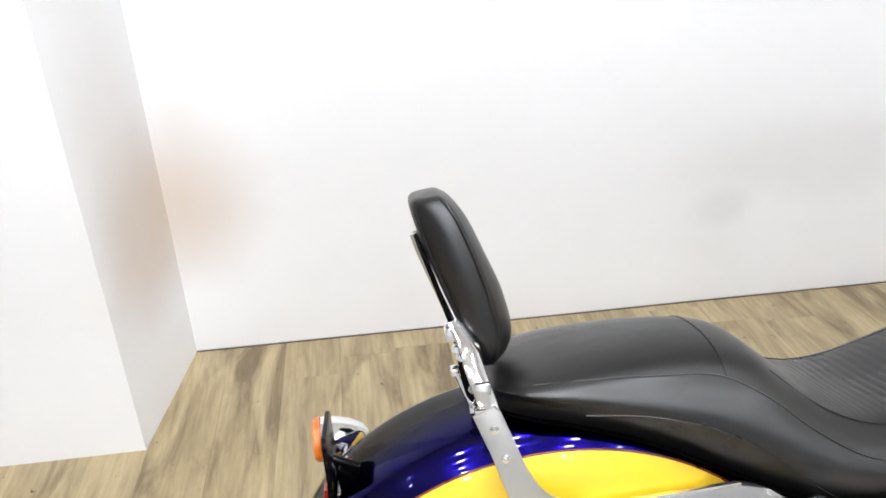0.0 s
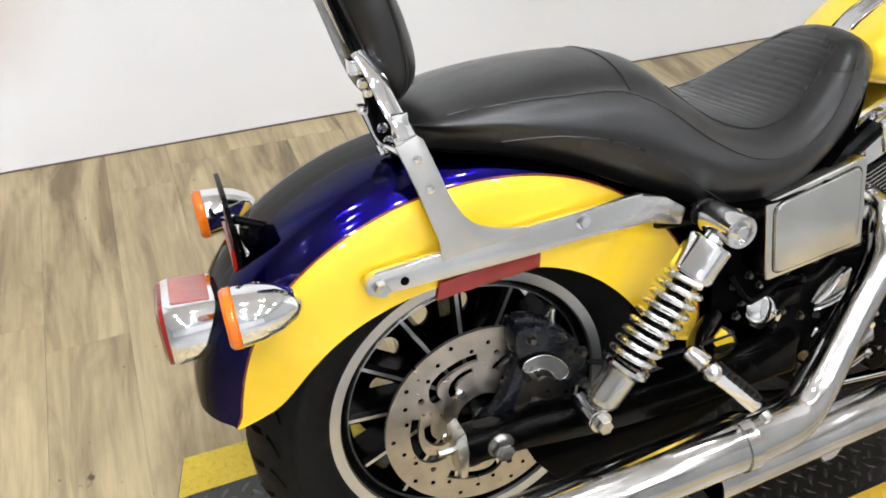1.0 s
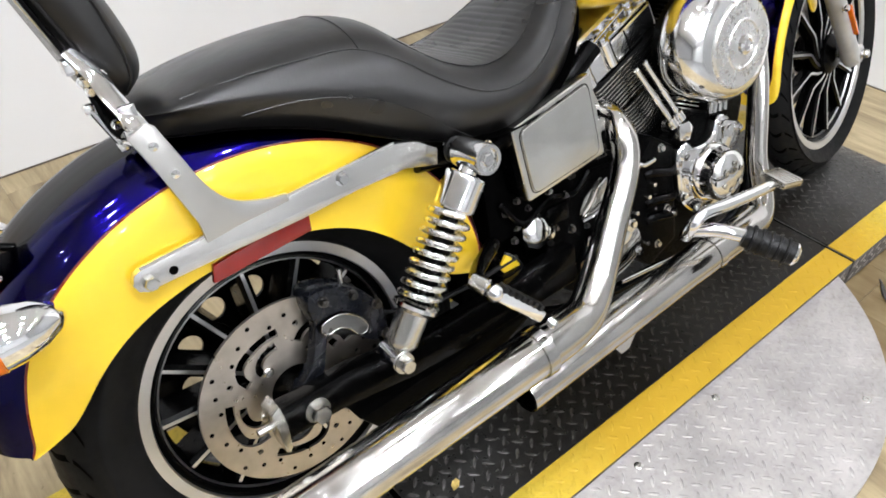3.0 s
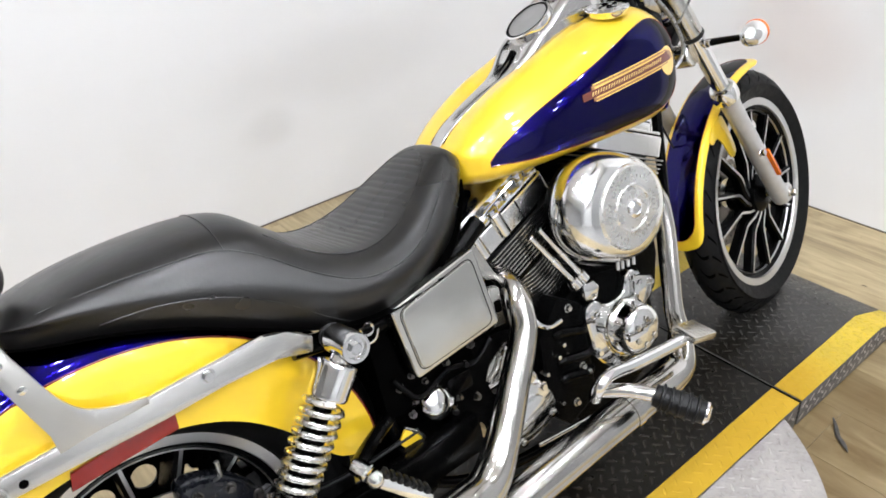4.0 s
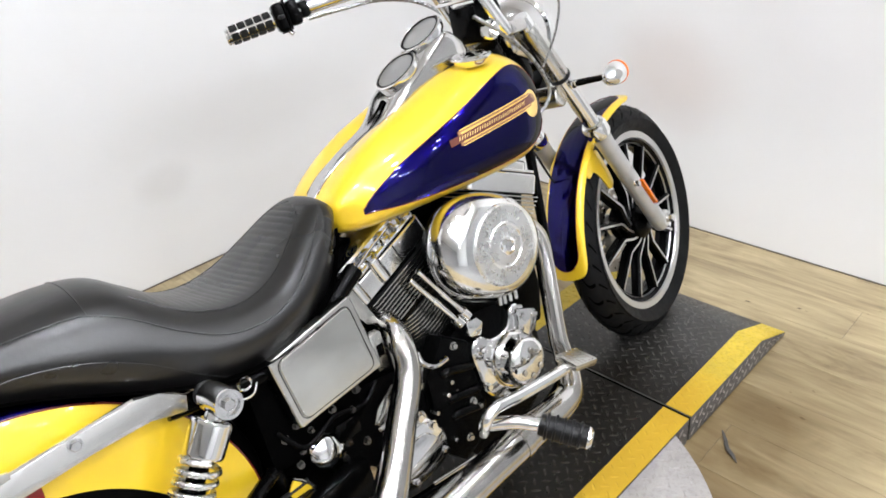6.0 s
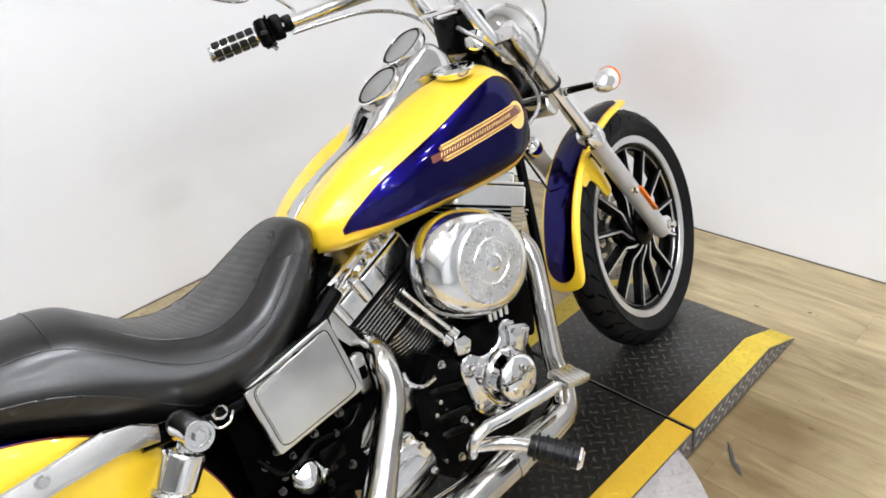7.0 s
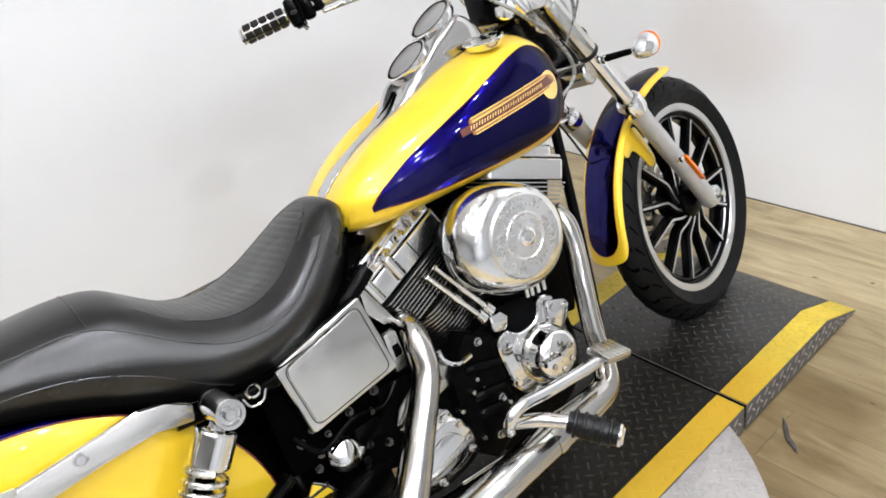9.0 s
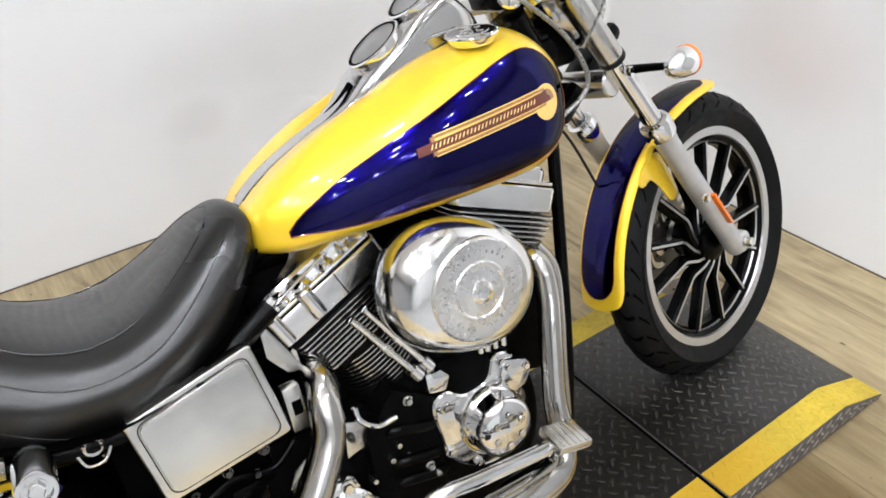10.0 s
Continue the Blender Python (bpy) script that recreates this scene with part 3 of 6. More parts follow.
# ---- motorcycle: frame of reference has x ahead, z up in the leaning bike's own plane ----
bike = tagged(empty("motorcycle", None, BIKE), "yellow and violet-blue cruiser motorcycle with chrome pipes leaning on its stand", "motorcycle")
AXLE_Z = 0.327


def wheel_pose(x, y, z):
    return pose(x, y, z, 90, 0, 0)


def spoke_bm(m, n, r0, r1, y_half, w0, w1, bend, off, deep):
    """n deep cast spokes, kinked near the root, with a bare machined outer strip; one bmesh a spoke."""
    out = []
    for i in range(n):
        a = 2 * math.pi * i / n + off
        path = [(r0, a + bend), (r0 + (r1 - r0) * 0.13, a + bend * 0.4), (r0 + (r1 - r0) * 0.29, a + bend * 0.04), (r0 + (r1 - r0) * 0.35, a), (r1, a)]
        pts = [Vector((r * math.cos(t), r * math.sin(t), 0)) for r, t in path]
        rows = []
        for k, c in enumerate(pts):
            u = k / (len(path) - 1)
            w, h = w0 + (w1 - w0) * u, y_half[0] + (y_half[1] - y_half[0]) * u
            d = (pts[min(k + 1, len(pts) - 1)] - pts[max(k - 1, 0)]).normalized()
            side = Vector((-d.y, d.x, 0))
            rows.append([m @ (c + side * p + Vector((0, 0, q))) for p, q in ((-w, h - deep), (w, h - deep), (w * 0.82, h * 0.8), (w * 0.26, h), (-w * 0.26, h), (-w * 0.82, h * 0.8))])
        bm = bmesh.new()
        grid_mesh(bm, rows, closed=True, cap=True)
        for k, f in enumerate(list(bm.faces)[: 6 * (len(rows) - 1)]):
            if k % 6 == 3:
                f.material_index = 1
        out.append(bm)
    return out


def tyre_profile(r, rb, w, crown):
    """Outer radius, bead radius, half width, crown drop."""
    return [(rb, -w * 0.62), (rb + 0.012, -w * 0.78), (rb + (r - rb) * 0.45, -w), (r - crown * 1.5, -w * 0.93), (r - crown, -w * 0.8), (r - crown * 0.35, -w * 0.5), (r, -w * 0.0),
            (r - crown * 0.35, w * 0.5), (r - crown, w * 0.8), (r - crown * 1.5, w * 0.93), (rb + (r - rb) * 0.45, w), (rb + 0.012, w * 0.78), (rb, w * 0.62)]


def tread_grooves(parent, m, r, w, crown, n, parts_label):
    """Slanting grooves, as dark inlays a hair over the rubber."""
    bm = bmesh.new()
    for i in range(n):
        for s in (-1, 1):
            a0 = 2 * math.pi * (i + (0.5 if s > 0 else 0)) / n
            rows = []
            for k in range(11):
                u = k / 10
                v = s * w * (0.12 + 0.78 * u)
                q = abs(v) / w
                rr = r - crown * (0.35 * (q / 0.5) ** 2 if q < 0.5 else 0.35 + 0.65 * (q - 0.5) / 0.3) + 0.0016
                a = a0 + 0.2 * u + 0.035 * math.sin(2 * math.pi * u)
                d = 0.0055 * (1 - 0.7 * abs(u - 0.5)) / r
                rows.append([m @ Vector((rr * math.cos(a - d), rr * math.sin(a - d), v)), m @ Vector((rr * math.cos(a + d), rr * math.sin(a + d), v))])
            grid_mesh(bm, rows)
    ob = part("tread_pattern", bm, M_DARK, parent, parts_label, sharp=80)
    ob["kind"] = "stuff"
    return ob


def wheel(name, m, r, rim_r, half, rim_half, n, bend, parent, off, deep):
    w = empty(name, parent)
    ty = part("tyre", lathe(smoothed(tyre_profile(r, rim_r - 0.006, half, 0.03), 4), m, 96), M_TYRE, w, "black rubber tyre", sharp=60)
    tread_grooves(ty, m, r, half, 0.03, 34, "")
    f = rim_r
    prof = [(f - 0.02, -rim_half), (f, -rim_half), (f, -rim_half + 0.006), (f - 0.02, -rim_half + 0.012), (f - 0.03, 0), (f - 0.02, rim_half - 0.012), (f, rim_half - 0.006),
            (f + 0.001, rim_half), (f - 0.003, rim_half + 0.003), (f - 0.0205, rim_half + 0.001), (f - 0.0225, rim_half - 0.004)]
    part("rim", lathe(prof, m, 96), M_RIM, w, "machined silver cast rim", sharp=40)
    part("inner_rim", lathe([(f - 0.0225, rim_half - 0.004), (f - 0.03, rim_half - 0.009), (f - 0.039, rim_half - 0.022), (f - 0.0425, 0.01), (f - 0.0425, -0.01), (f - 0.039, -rim_half + 0.022), (f - 0.03, -rim_half), (f - 0.02, -rim_half)], m, 72), M_BLACK, w)
    part("inner_lip", lathe([(f - 0.0335, rim_half - 0.0115), (f - 0.035, rim_half - 0.010), (f - 0.0365, rim_half - 0.013), (f - 0.036, rim_half - 0.015)], m, 72), M_RIM, w, "bright inner rim lip")
    for bm in spoke_bm(m, n, 0.045, f - 0.035, (0.03, 0.026), 0.0122, 0.0108, bend, off, deep):
        part("spoke", bm, (M_BLACK, M_RIM), w)
    part("hub", lathe([(0.0005, -0.055), (0.03, -0.055), (0.05, -0.04), (0.052, 0.04), (0.03, 0.055), (0.0005, 0.055)], m, 32), M_BLACK, w)
    return w


RW = wheel_pose(0, 0, AXLE_Z)
rear_wheel = wheel("rear_wheel", RW, 0.323, 0.2215, 0.077, 0.046, 13, 0.0, bike, radians(-73), 0.056)


def brake_disc(parent, m, h, r, r_in):
    thick = 0.0028
    bm = bmesh.new()
    loops = [[(r * math.cos(a), r * math.sin(a)) for a in (2 * math.pi * i / 90 for i in range(90))],
             [(0.04 * math.cos(a), 0.04 * math.sin(a)) for a in (2 * math.pi * i / 30 for i in range(30))]]
    k = r / 0.146
    for i in range(5):
        a = 2 * math.pi * i / 5 + 0.35
        # wavy slots round the carrier, one outer and one inner to each arm
        for path, w in (([(0.103, a), (0.104, a + 0.35), (0.103, a + 0.68), (0.091, a + 0.86), (0.077, a + 0.94)], 0.0066), ([(0.084, a + 0.1), (0.083, a + 0.4), (0.074, a + 0.6), (0.061, a + 0.66)], 0.0056)):
            line = [np.array((q * k * math.cos(t), q * k * math.sin(t))) for q, t in smoothed(path, 4)]
            left, right = [], []
            for j, p in enumerate(line):
                d = line[min(j + 1, len(line) - 1)] - line[max(j - 1, 0)]
                d = d / np.linalg.norm(d)
                s = np.array((-d[1], d[0])) * w
                left.append(p + s)
                right.append(p - s)
            loops.append(left + right[::-1])
        t = a + 0.98
        loops.append([(0.106 * k * math.cos(t) + 0.0045 * math.cos(u), 0.106 * k * math.sin(t) + 0.0045 * math.sin(u)) for u in (2 * math.pi * j / 12 for j in range(12))])
    edges = []
    for lp in loops:
        vs = [bm.verts.new((p[0], p[1], h - thick)) for p in lp]
        edges += [bm.edges.new((vs[i], vs[(i + 1) % len(vs)])) for i in range(len(vs))]
    bmesh.ops.triangle_fill(bm, edges=edges, use_beauty=True)
    ext = bmesh.ops.extrude_face_region(bm, geom=bm.faces[:])
    for v in ext["geom"]:
        if isinstance(v, bmesh.types.BMVert):
            v.co.z += 2 * thick
    for v in bm.verts:
        v.co = m @ v.co
    d = part("brake_disc", bm, M_STEEL, parent, "drilled and slotted steel brake disc", sharp=30)
    holes = bmesh.new()
    for i in range(30):
        a = 2 * math.pi * i / 30
        rr = r - (0.011, 0.022, 0.03)[i % 3]
        lathe([(0.0034, h + thick + 0.0004), (0.0003, h + thick + 0.0004)], m @ pose(rr * math.cos(a), rr * math.sin(a), 0), 10, holes)
    part("drill_pattern", holes, M_DARK, d)["kind"] = "stuff"
    for i in range(5):
        a = 2 * math.pi * i / 5 + 0.9
        bolts = lathe([(0.008, h + thick), (0.008, h + 0.006), (0.006, h + 0.008), (0.0004, h + 0.008)], m @ pose((r_in - 0.028) * math.cos(a), (r_in - 0.028) * math.sin(a), 0), 12)
        part("disc_bolt", bolts, M_ALU, d)
    return d


brake_disc(rear_wheel, RW, 0.078, 0.146, 0.088)
# belt pulley on the far side, pierced by round windows
bm = bmesh.new()
loops = [(0.0, 0.0, 0.16, 60)] + [(0.109 * math.cos(a), 0.109 * math.sin(a), 0.02, 20) for a in (2 * math.pi * i / 10 + 1.35 for i in range(10))] + [(0.0, 0.0, 0.045, 30)]
edges = []
for cx, cy, r, n in loops:
    vs = [bm.verts.new(RW @ Vector((cx + r * math.cos(2 * math.pi * i / n), cy + r * math.sin(2 * math.pi * i / n), -0.066))) for i in range(n)]
    edges += [bm.edges.new((vs[i], vs[(i + 1) % n])) for i in range(n)]
bmesh.ops.triangle_fill(bm, edges=edges, use_beauty=True)
ext = bmesh.ops.extrude_face_region(bm, geom=bm.faces[:])
for v in ext["geom"]:
    if isinstance(v, bmesh.types.BMVert):
        v.co += Vector((0, 0.006, 0))
pulley = part("belt_pulley", bm, M_BLACK, rear_wheel, "black drive-belt pulley with round windows", sharp=30)
part("pulley_rim", lathe([(0.155, -0.07), (0.167, -0.07), (0.168, -0.095), (0.155, -0.095), (0.155, -0.07)], RW, 60), M_BLACK, pulley)
part("axle", rod((0, 0.16, AXLE_Z), (0, -0.125, AXLE_Z), 0.012), M_ALU, rear_wheel)

# ---- rear fender ----
FENDER_ARC = [  # angle, crown radius, lower edge radius
    (11, 0.362, 0.352), (12, 0.378, 0.325), (14, 0.388, 0.304), (18, 0.395, 0.282), (30, 0.405, 0.268), (60, 0.415, 0.262), (90, 0.417, 0.258), (110, 0.421, 0.267), (130, 0.424, 0.286), (140, 0.42, 0.295), (148, 0.41, 0.300), (154, 0.402, 0.310), (158, 0.397, 0.33), (161, 0.392, 0.352)]


def fender_point(deg, s, grow=0.0):
    """s: 0 at the crown, 1 at the lower edge, negative on the left side."""
    rc, ra = lerp_row(FENDER_ARC, deg)
    q = abs(s)
    prof = [(0.0, 0.0, 0.0), (0.14, 0.035, 0.0015), (0.28, 0.068, 0.007), (0.4, 0.093, 0.021), (0.5, 0.107, 0.042), (0.6, 0.113, 0.068), (1.0, 0.117, None)]
    full = max(rc - ra, 0.03)
    rows = [(a, b, min(c, full * 0.98) if c is not None else full) for a, b, c in prof]
    y, drop = lerp_row(rows, q)
    squeeze = 1.0 - 0.12 * max(0.0, (deg - 140) / 20)
    a = radians(deg)
    r = rc - drop + grow * (1 - q)
    return Vector((r * math.cos(a), -math.copysign(y * squeeze + grow * min(1, 2 * q), s), AXLE_Z - 0.006 + r * math.sin(a)))


fender = empty("rear_fender", bike)
bm = bmesh.new()
grid_mesh(bm, [[fender_point(d, s / 20 * 0.56, 0.0) for s in range(-20, 21)] for d in np.linspace(34, 161, 70)])
under = bmesh.new()
grid_mesh(under, [[fender_point(d, s / 20, -0.0035) for s in range(20, -21, -1)] for d in np.linspace(11, 161, 70)])
part("liner", under, M_DARK, fender, "black underside", sharp=60)
part("shell", bm, M_BLUE, fender, "violet-blue painted crown", sharp=60)
S_LINE = [(0, 0.48), (60, 0.485), (90, 0.49), (130, 0.505), (161, 0.53)]
for sgn in (1, -1):
    bm = bmesh.new()

    def top_line(d):
        # the yellow side tapers to a point under the seat
        base = float(lerp_row(S_LINE, d)[0])
        return base

    grid_mesh(bm, [[fender_point(d, sgn * (top_line(d) + (1 - top_line(d)) * j / 14), 0.0016) for j in range(15)] for d in np.linspace(11, 160.6, 80)])
    grid_mesh(bm, [[fender_point(d, sgn * q, g) for q, g in ((1.0, 0.0016), (1.0, -0.0032))] for d in np.linspace(11, 160.6, 80)])
    part("side_panel", bm, M_YEL, fender, "pearl yellow side", sharp=60)
    pts = [fender_point(d, sgn * top_line(d), 0.002) for d in np.linspace(11, 160.6, 60)]
    part("pinstripe", tube(pts, 0.0015, 6, 1, smooth=False), M_REDSTRIPE, fender, "fine red pinstripe")

# red side reflector under the strut
part("reflector", slab([(-0.072, 0.561), (-0.066, 0.585), (0.072, 0.602), (0.07, 0.574)], -0.126, -0.117, bevel=0.002), M_RED, fender, "long red side reflector")

# ---- fender strut, sissy bar and backrest ----
strut = empty("fender_strut", bike)
for sgn in (1, -1):
    y = -0.131 * sgn
    out = [(-0.161, 0.607), (-0.156, 0.618), (-0.147, 0.622), (-0.064, 0.629), (0.028, 0.635), (0.13, 0.642), (0.21, 0.647), (0.245, 0.639), (0.278, 0.616), (0.272, 0.594), (0.25, 0.599), (0.22, 0.607), (0.14, 0.606), (0.06, 0.6), (-0.07, 0.596), (-0.148, 0.593), (-0.157, 0.597)]
    part("strut_cover", slab(out, y - 0.007, y + 0.007, bevel=0.002), M_STRUT, strut, "satin chrome strut cover")
    part("top_ledge", tube([(x, y - 0.004 * sgn, z) for x, z in out[2:7]], 0.0026, 10, 4), M_CHROME, strut, "rounded chrome top edge")
    part("bolt", bolt((-0.142, y - 0.006 * sgn, 0.604), (0, -sgn, 0), 0.009, 0.012), M_ALU, strut)
    part("hole", lathe([(0.0055, 0.0005), (0.0003, 0.0005)], along((-0.113, y - 0.0072 * sgn, 0.606), (-0.113, y - sgn, 0.606)), 14), M_DARK, strut)
    part("bolt", bolt((0.124, y - 0.006 * sgn, 0.63), (0, -sgn, 0), 0.008, 0.007), M_CHROME, strut)
sissy = empty("sissy_bar", bike)
for sgn in (1, -1):
    y = -0.139 * sgn
    out = [(-0.11, 0.768), (-0.086, 0.779), (-0.078, 0.772)] + [tuple(q) for q in smoothed([(-0.062, 0.73), (-0.046, 0.69), (-0.024, 0.662), (0.01, 0.648), (0.045, 0.642)], 4)] + [(0.045, 0.632), (-0.02, 0.628), (-0.066, 0.622), (-0.068, 0.648), (-0.09, 0.715)]
    if sgn < 0:
        out = [(x, min(z, 0.688)) for x, z in out if z < 0.735]
    part("side_plate", slab(out, y - 0.003, y + 0.003, bevel=0.0012), M_PLATE, sissy, "brushed steel side plate")
    for q in ((-0.087, 0.752), (-0.075, 0.715)) if sgn > 0 else ():
        part("rivet", lathe([(0.0058, 0), (0.0052, 0.0022), (0.0004, 0.0036)], along((q[0], y - 0.003 * sgn, q[1]), (q[0], y - sgn, q[1])), 12), M_CHROME, sissy)
part("upright", tube([(-0.0835, -0.128, 0.752), (-0.09, -0.115, 0.775), (-0.099, -0.09, 0.803), (-0.103, -0.068, 0.826), (-0.116, -0.05, 0.856)], 0.0135, 16, flat=0.3), M_CHROME, sissy, "flat chrome upright")
part("upright_pad", block(-0.0935, -0.108, 0.783, 0.02, 0.008, 0.026, 0.003), M_SATIN, sissy, "machined clamp face")
part("fold_plate", slab([(-0.119, 0.828), (-0.106, 0.822), (-0.088, 0.787), (-0.075, 0.748), (-0.091, 0.734), (-0.107, 0.756), (-0.114, 0.79)], -0.05, -0.044, bevel=0.0015), M_BLACK, sissy, "black folding hinge plate")
part("rear_rod", tube([(-0.119, -0.045, 0.79), (-0.109, -0.045, 0.762), (-0.098, -0.045, 0.735)], 0.0036, 10), M_CHROME, sissy, "slim chrome hinge rod")
for x, z in ((-0.1195, 0.79), (-0.099, 0.737)):
    part("rod_block", block(x, -0.047, z, 0.012, 0.016, 0.011, 0.0025), M_CHROME, sissy)
part("cross_tie", rod((-0.094, -0.125, 0.752), (-0.094, -0.045, 0.742), 0.007, 16), M_CHROME, sissy, "chrome cross tie")
part("rail_clamp", block(-0.121, -0.044, 0.839, 0.017, 0.02, 0.018, 0.003), M_CHROME, sissy, "chrome rail clamp")
part("pivot_boss", rod((-0.098, -0.05, 0.822), (-0.098, -0.066, 0.822), 0.0095, 16, bevel=0.2), M_CHROME, sissy)
for x, z in ((-0.098, 0.765), (-0.111, 0.809), (-0.116, 0.82), (-0.092, 0.748)):
    part("hinge_bolt", bolt((x, -0.05, z), (0, -1, 0), 0.005, 0.007), M_CHROME, sissy)
part("latch", block(-0.094, -0.13, 0.768, 0.026, 0.014, 0.013, 0.003), M_CHROME, sissy, "chrome plate cap")
part("back_plate", slab(smoothed([(-0.04, 0.81), (-0.045, 0.9), (-0.04, 0.96), (0.04, 0.96), (0.045, 0.9), (0.04, 0.81)], 4, closed=True), -0.003, 0.003, axis="x", bevel=0.001, m=pose(-0.104, 0, 0, 0, 0, 0) @ pose(0, 0, 0.8, 0, -18, 0) @ pose(0, 0, -0.8)), M_BLACK, sissy)


BACK = [  # height, rear face, side seam, front face, half width
    (0.790, -0.088, -0.072, -0.064, 0.040), (0.806, -0.092, -0.063, -0.046, 0.054), (0.833, -0.105, -0.0615, -0.040, 0.062), (0.883, -0.125, -0.071, -0.051, 0.067), (0.923, -0.140, -0.083, -0.067, 0.068),
    (0.945, -0.148, -0.091, -0.077, 0.067), (0.973, -0.156, -0.103, -0.091, 0.064), (0.990, -0.160, -0.112, -0.103, 0.059), (1.000, -0.161, -0.119, -0.112, 0.053), (1.006, -0.157, -0.126, -0.120, 0.045)]


def back_section(z, n=14):
    """The right half of the cushion's outline at a height, from the middle of the rear face to the middle of the front."""
    xr, xs, xf, hw = lerp_row(BACK, z)
    puff = 0.003 * math.sin(math.pi * min(1.0, max(0.0, (z - 0.79) / 0.216)))
    half = [(xr, 0.0), (xr, -hw * 0.35), (xr + 0.001, -hw * 0.66), (xr + 0.005, -hw * 0.78), (xr * 0.6 + xs * 0.4, -hw * 0.95 - puff), (xr * 0.3 + xs * 0.7, -hw - puff), (xs - 0.003, -hw * 0.985)]
    half += [(xs + (xf - xs) * (1 - q ** 2.4), -hw * 0.965 * q) for q in np.linspace(1, 0, n)]
    lift = max(0.0, (z - 0.93) / 0.076)
    return [Vector((x, y, z + 0.12 * lift * (x - xr))) for x, y in half]


def backrest():
    """A padded cushion, tapered to the foot, with piped edges."""
    b = empty("backrest", bike)
    bm = bmesh.new()
    ring = []
    for z in np.linspace(0.79, 1.006, 44):
        half = back_section(z)
        ring.append(half + [Vector((p.x, -p.y, p.z)) for p in half[-2:0:-1]])
    top = ring[-1]
    mid = sum(top, Vector()) / len(top)
    for k in (0.85, 0.6, 0.3):
        ring.append([mid + (p - mid) * k + Vector((0, 0, 0.006 * (1 - k))) for p in top])
    grid_mesh(bm, ring, closed=True, cap=True)
    pad = part("cushion", bm, M_SEAT, b, "black vinyl backrest cushion", sharp=80)
    for i in (3, 6):
        for sg in (1, -1):
            pts = [back_section(z)[i] * 1.0 for z in np.linspace(0.795, 1.003, 24)]
            part("piping", tube([(p.x, sg * p.y * 1.015, p.z) for p in pts], 0.0021, 6, 2), M_SEAT, pad, "stitched black piping")
    rail = [Vector((float(lerp_row(BACK, z)[0]) - 0.006, -0.036, z)) for z in np.linspace(0.82, 0.965, 8)]
    part("rear_rail", tube(rail, 0.0042, 10, 2), M_CHROME, b, "slim chrome rear rail")
    return b


backrest()

# ---- seat ----
SEAT = [  # x, top z, half width, bottom z at the sides, roundness
    (-0.085, 0.755, 0.035, 0.742, 2.0), (-0.07, 0.774, 0.075, 0.738, 2.2), (-0.04, 0.787, 0.104, 0.735, 2.3), (0.03, 0.802, 0.122, 0.722, 2.4), (0.12, 0.810, 0.13, 0.692, 2.4), (0.2, 0.808, 0.138, 0.655, 2.4),
    (0.25, 0.796, 0.146, 0.633, 2.4), (0.29, 0.768, 0.155, 0.619, 2.4), (0.34, 0.734, 0.165, 0.606, 2.4), (0.40, 0.716, 0.168, 0.600, 2.5), (0.46, 0.722, 0.162, 0.606, 2.5), (0.52, 0.748, 0.146, 0.626, 2.4),
    (0.57, 0.776, 0.124, 0.650, 2.3), (0.61, 0.790, 0.100, 0.690, 2.2), (0.635, 0.783, 0.075, 0.722, 2.1), (0.648, 0.762, 0.04, 0.742, 2.0)]


def seat_point(x, v, grow=0.0):
    """v: -1 left lower edge, 0 crown, 1 right lower edge."""
    zt, hw, zb, n = lerp_row(SEAT, x)
    a = abs(v) * math.pi / 2 * 1.12
    y = hw * min(1.0, math.sin(min(a, math.pi / 2))) ** (2 / n) * (1.0 if a <= math.pi / 2 else 1.0 - 0.22 * (a - math.pi / 2))
    if abs(v) > 0.76:
        y *= 1 - 0.17 * ((abs(v) - 0.76) / 0.24) ** 1.4
    c = math.cos(a)
    z = zb + 0.03 + (zt - zb - 0.03) * (max(c, 0) ** (2 / n)) if c > 0 else zb + 0.03 + c * 0.16
    dish = 0.012 * math.exp(-((x - 0.41) / 0.1) ** 2) * math.exp(-(v / 0.35) ** 2)
    p = Vector((x, -math.copysign(y, v), z - dish))
    if grow:
        p += Vector((0, -math.copysign(1, v) * math.sin(a), max(0, c))) * grow
    return p


def pleat(x, v):
    """Depth of the sewn cross pleats in the rider's place."""
    w = 0.3 - 0.45 * abs(x - 0.43) ** 1.3
    u = x - 0.02 * abs(v)
    if abs(v) > w or not 0.285 < u < 0.592:
        return 0.0
    edge = min(1.0, (w - abs(v)) / 0.06, (u - 0.285) / 0.01, (0.592 - u) / 0.01)
    return 0.0014 * edge * (1 - abs(math.sin(math.pi * u / 0.0118)) ** 0.6)


seat = empty("seat", bike)
bm = bmesh.new()
XS = [-0.085 + 0.733 * (0.5 - 0.5 * math.cos(math.pi * (i / 480))) for i in range(481)]
grid_mesh(bm, [[seat_point(x, v / 24) - Vector((0, 0, pleat(x, v / 24))) for v in range(-24, 25)] for x in XS])
part("cover", bm, M_SEAT, seat, "smooth black vinyl two-up cover", sharp=70)
bm = bmesh.new()
grid_mesh(bm, [[(x, y, max(float(lerp_row(SEAT, x)[2]) + 0.004, 0.6)) for y in np.linspace(-1, 1, 5) * float(lerp_row(SEAT, x)[1]) * 0.95] for x in XS])
part("base_pan", bm, M_DARK, seat)


def stitch(pts, r=0.001):
    return part("seam", tube(pts, r, 6, 3), M_SEAT, seat, "stitched seam")


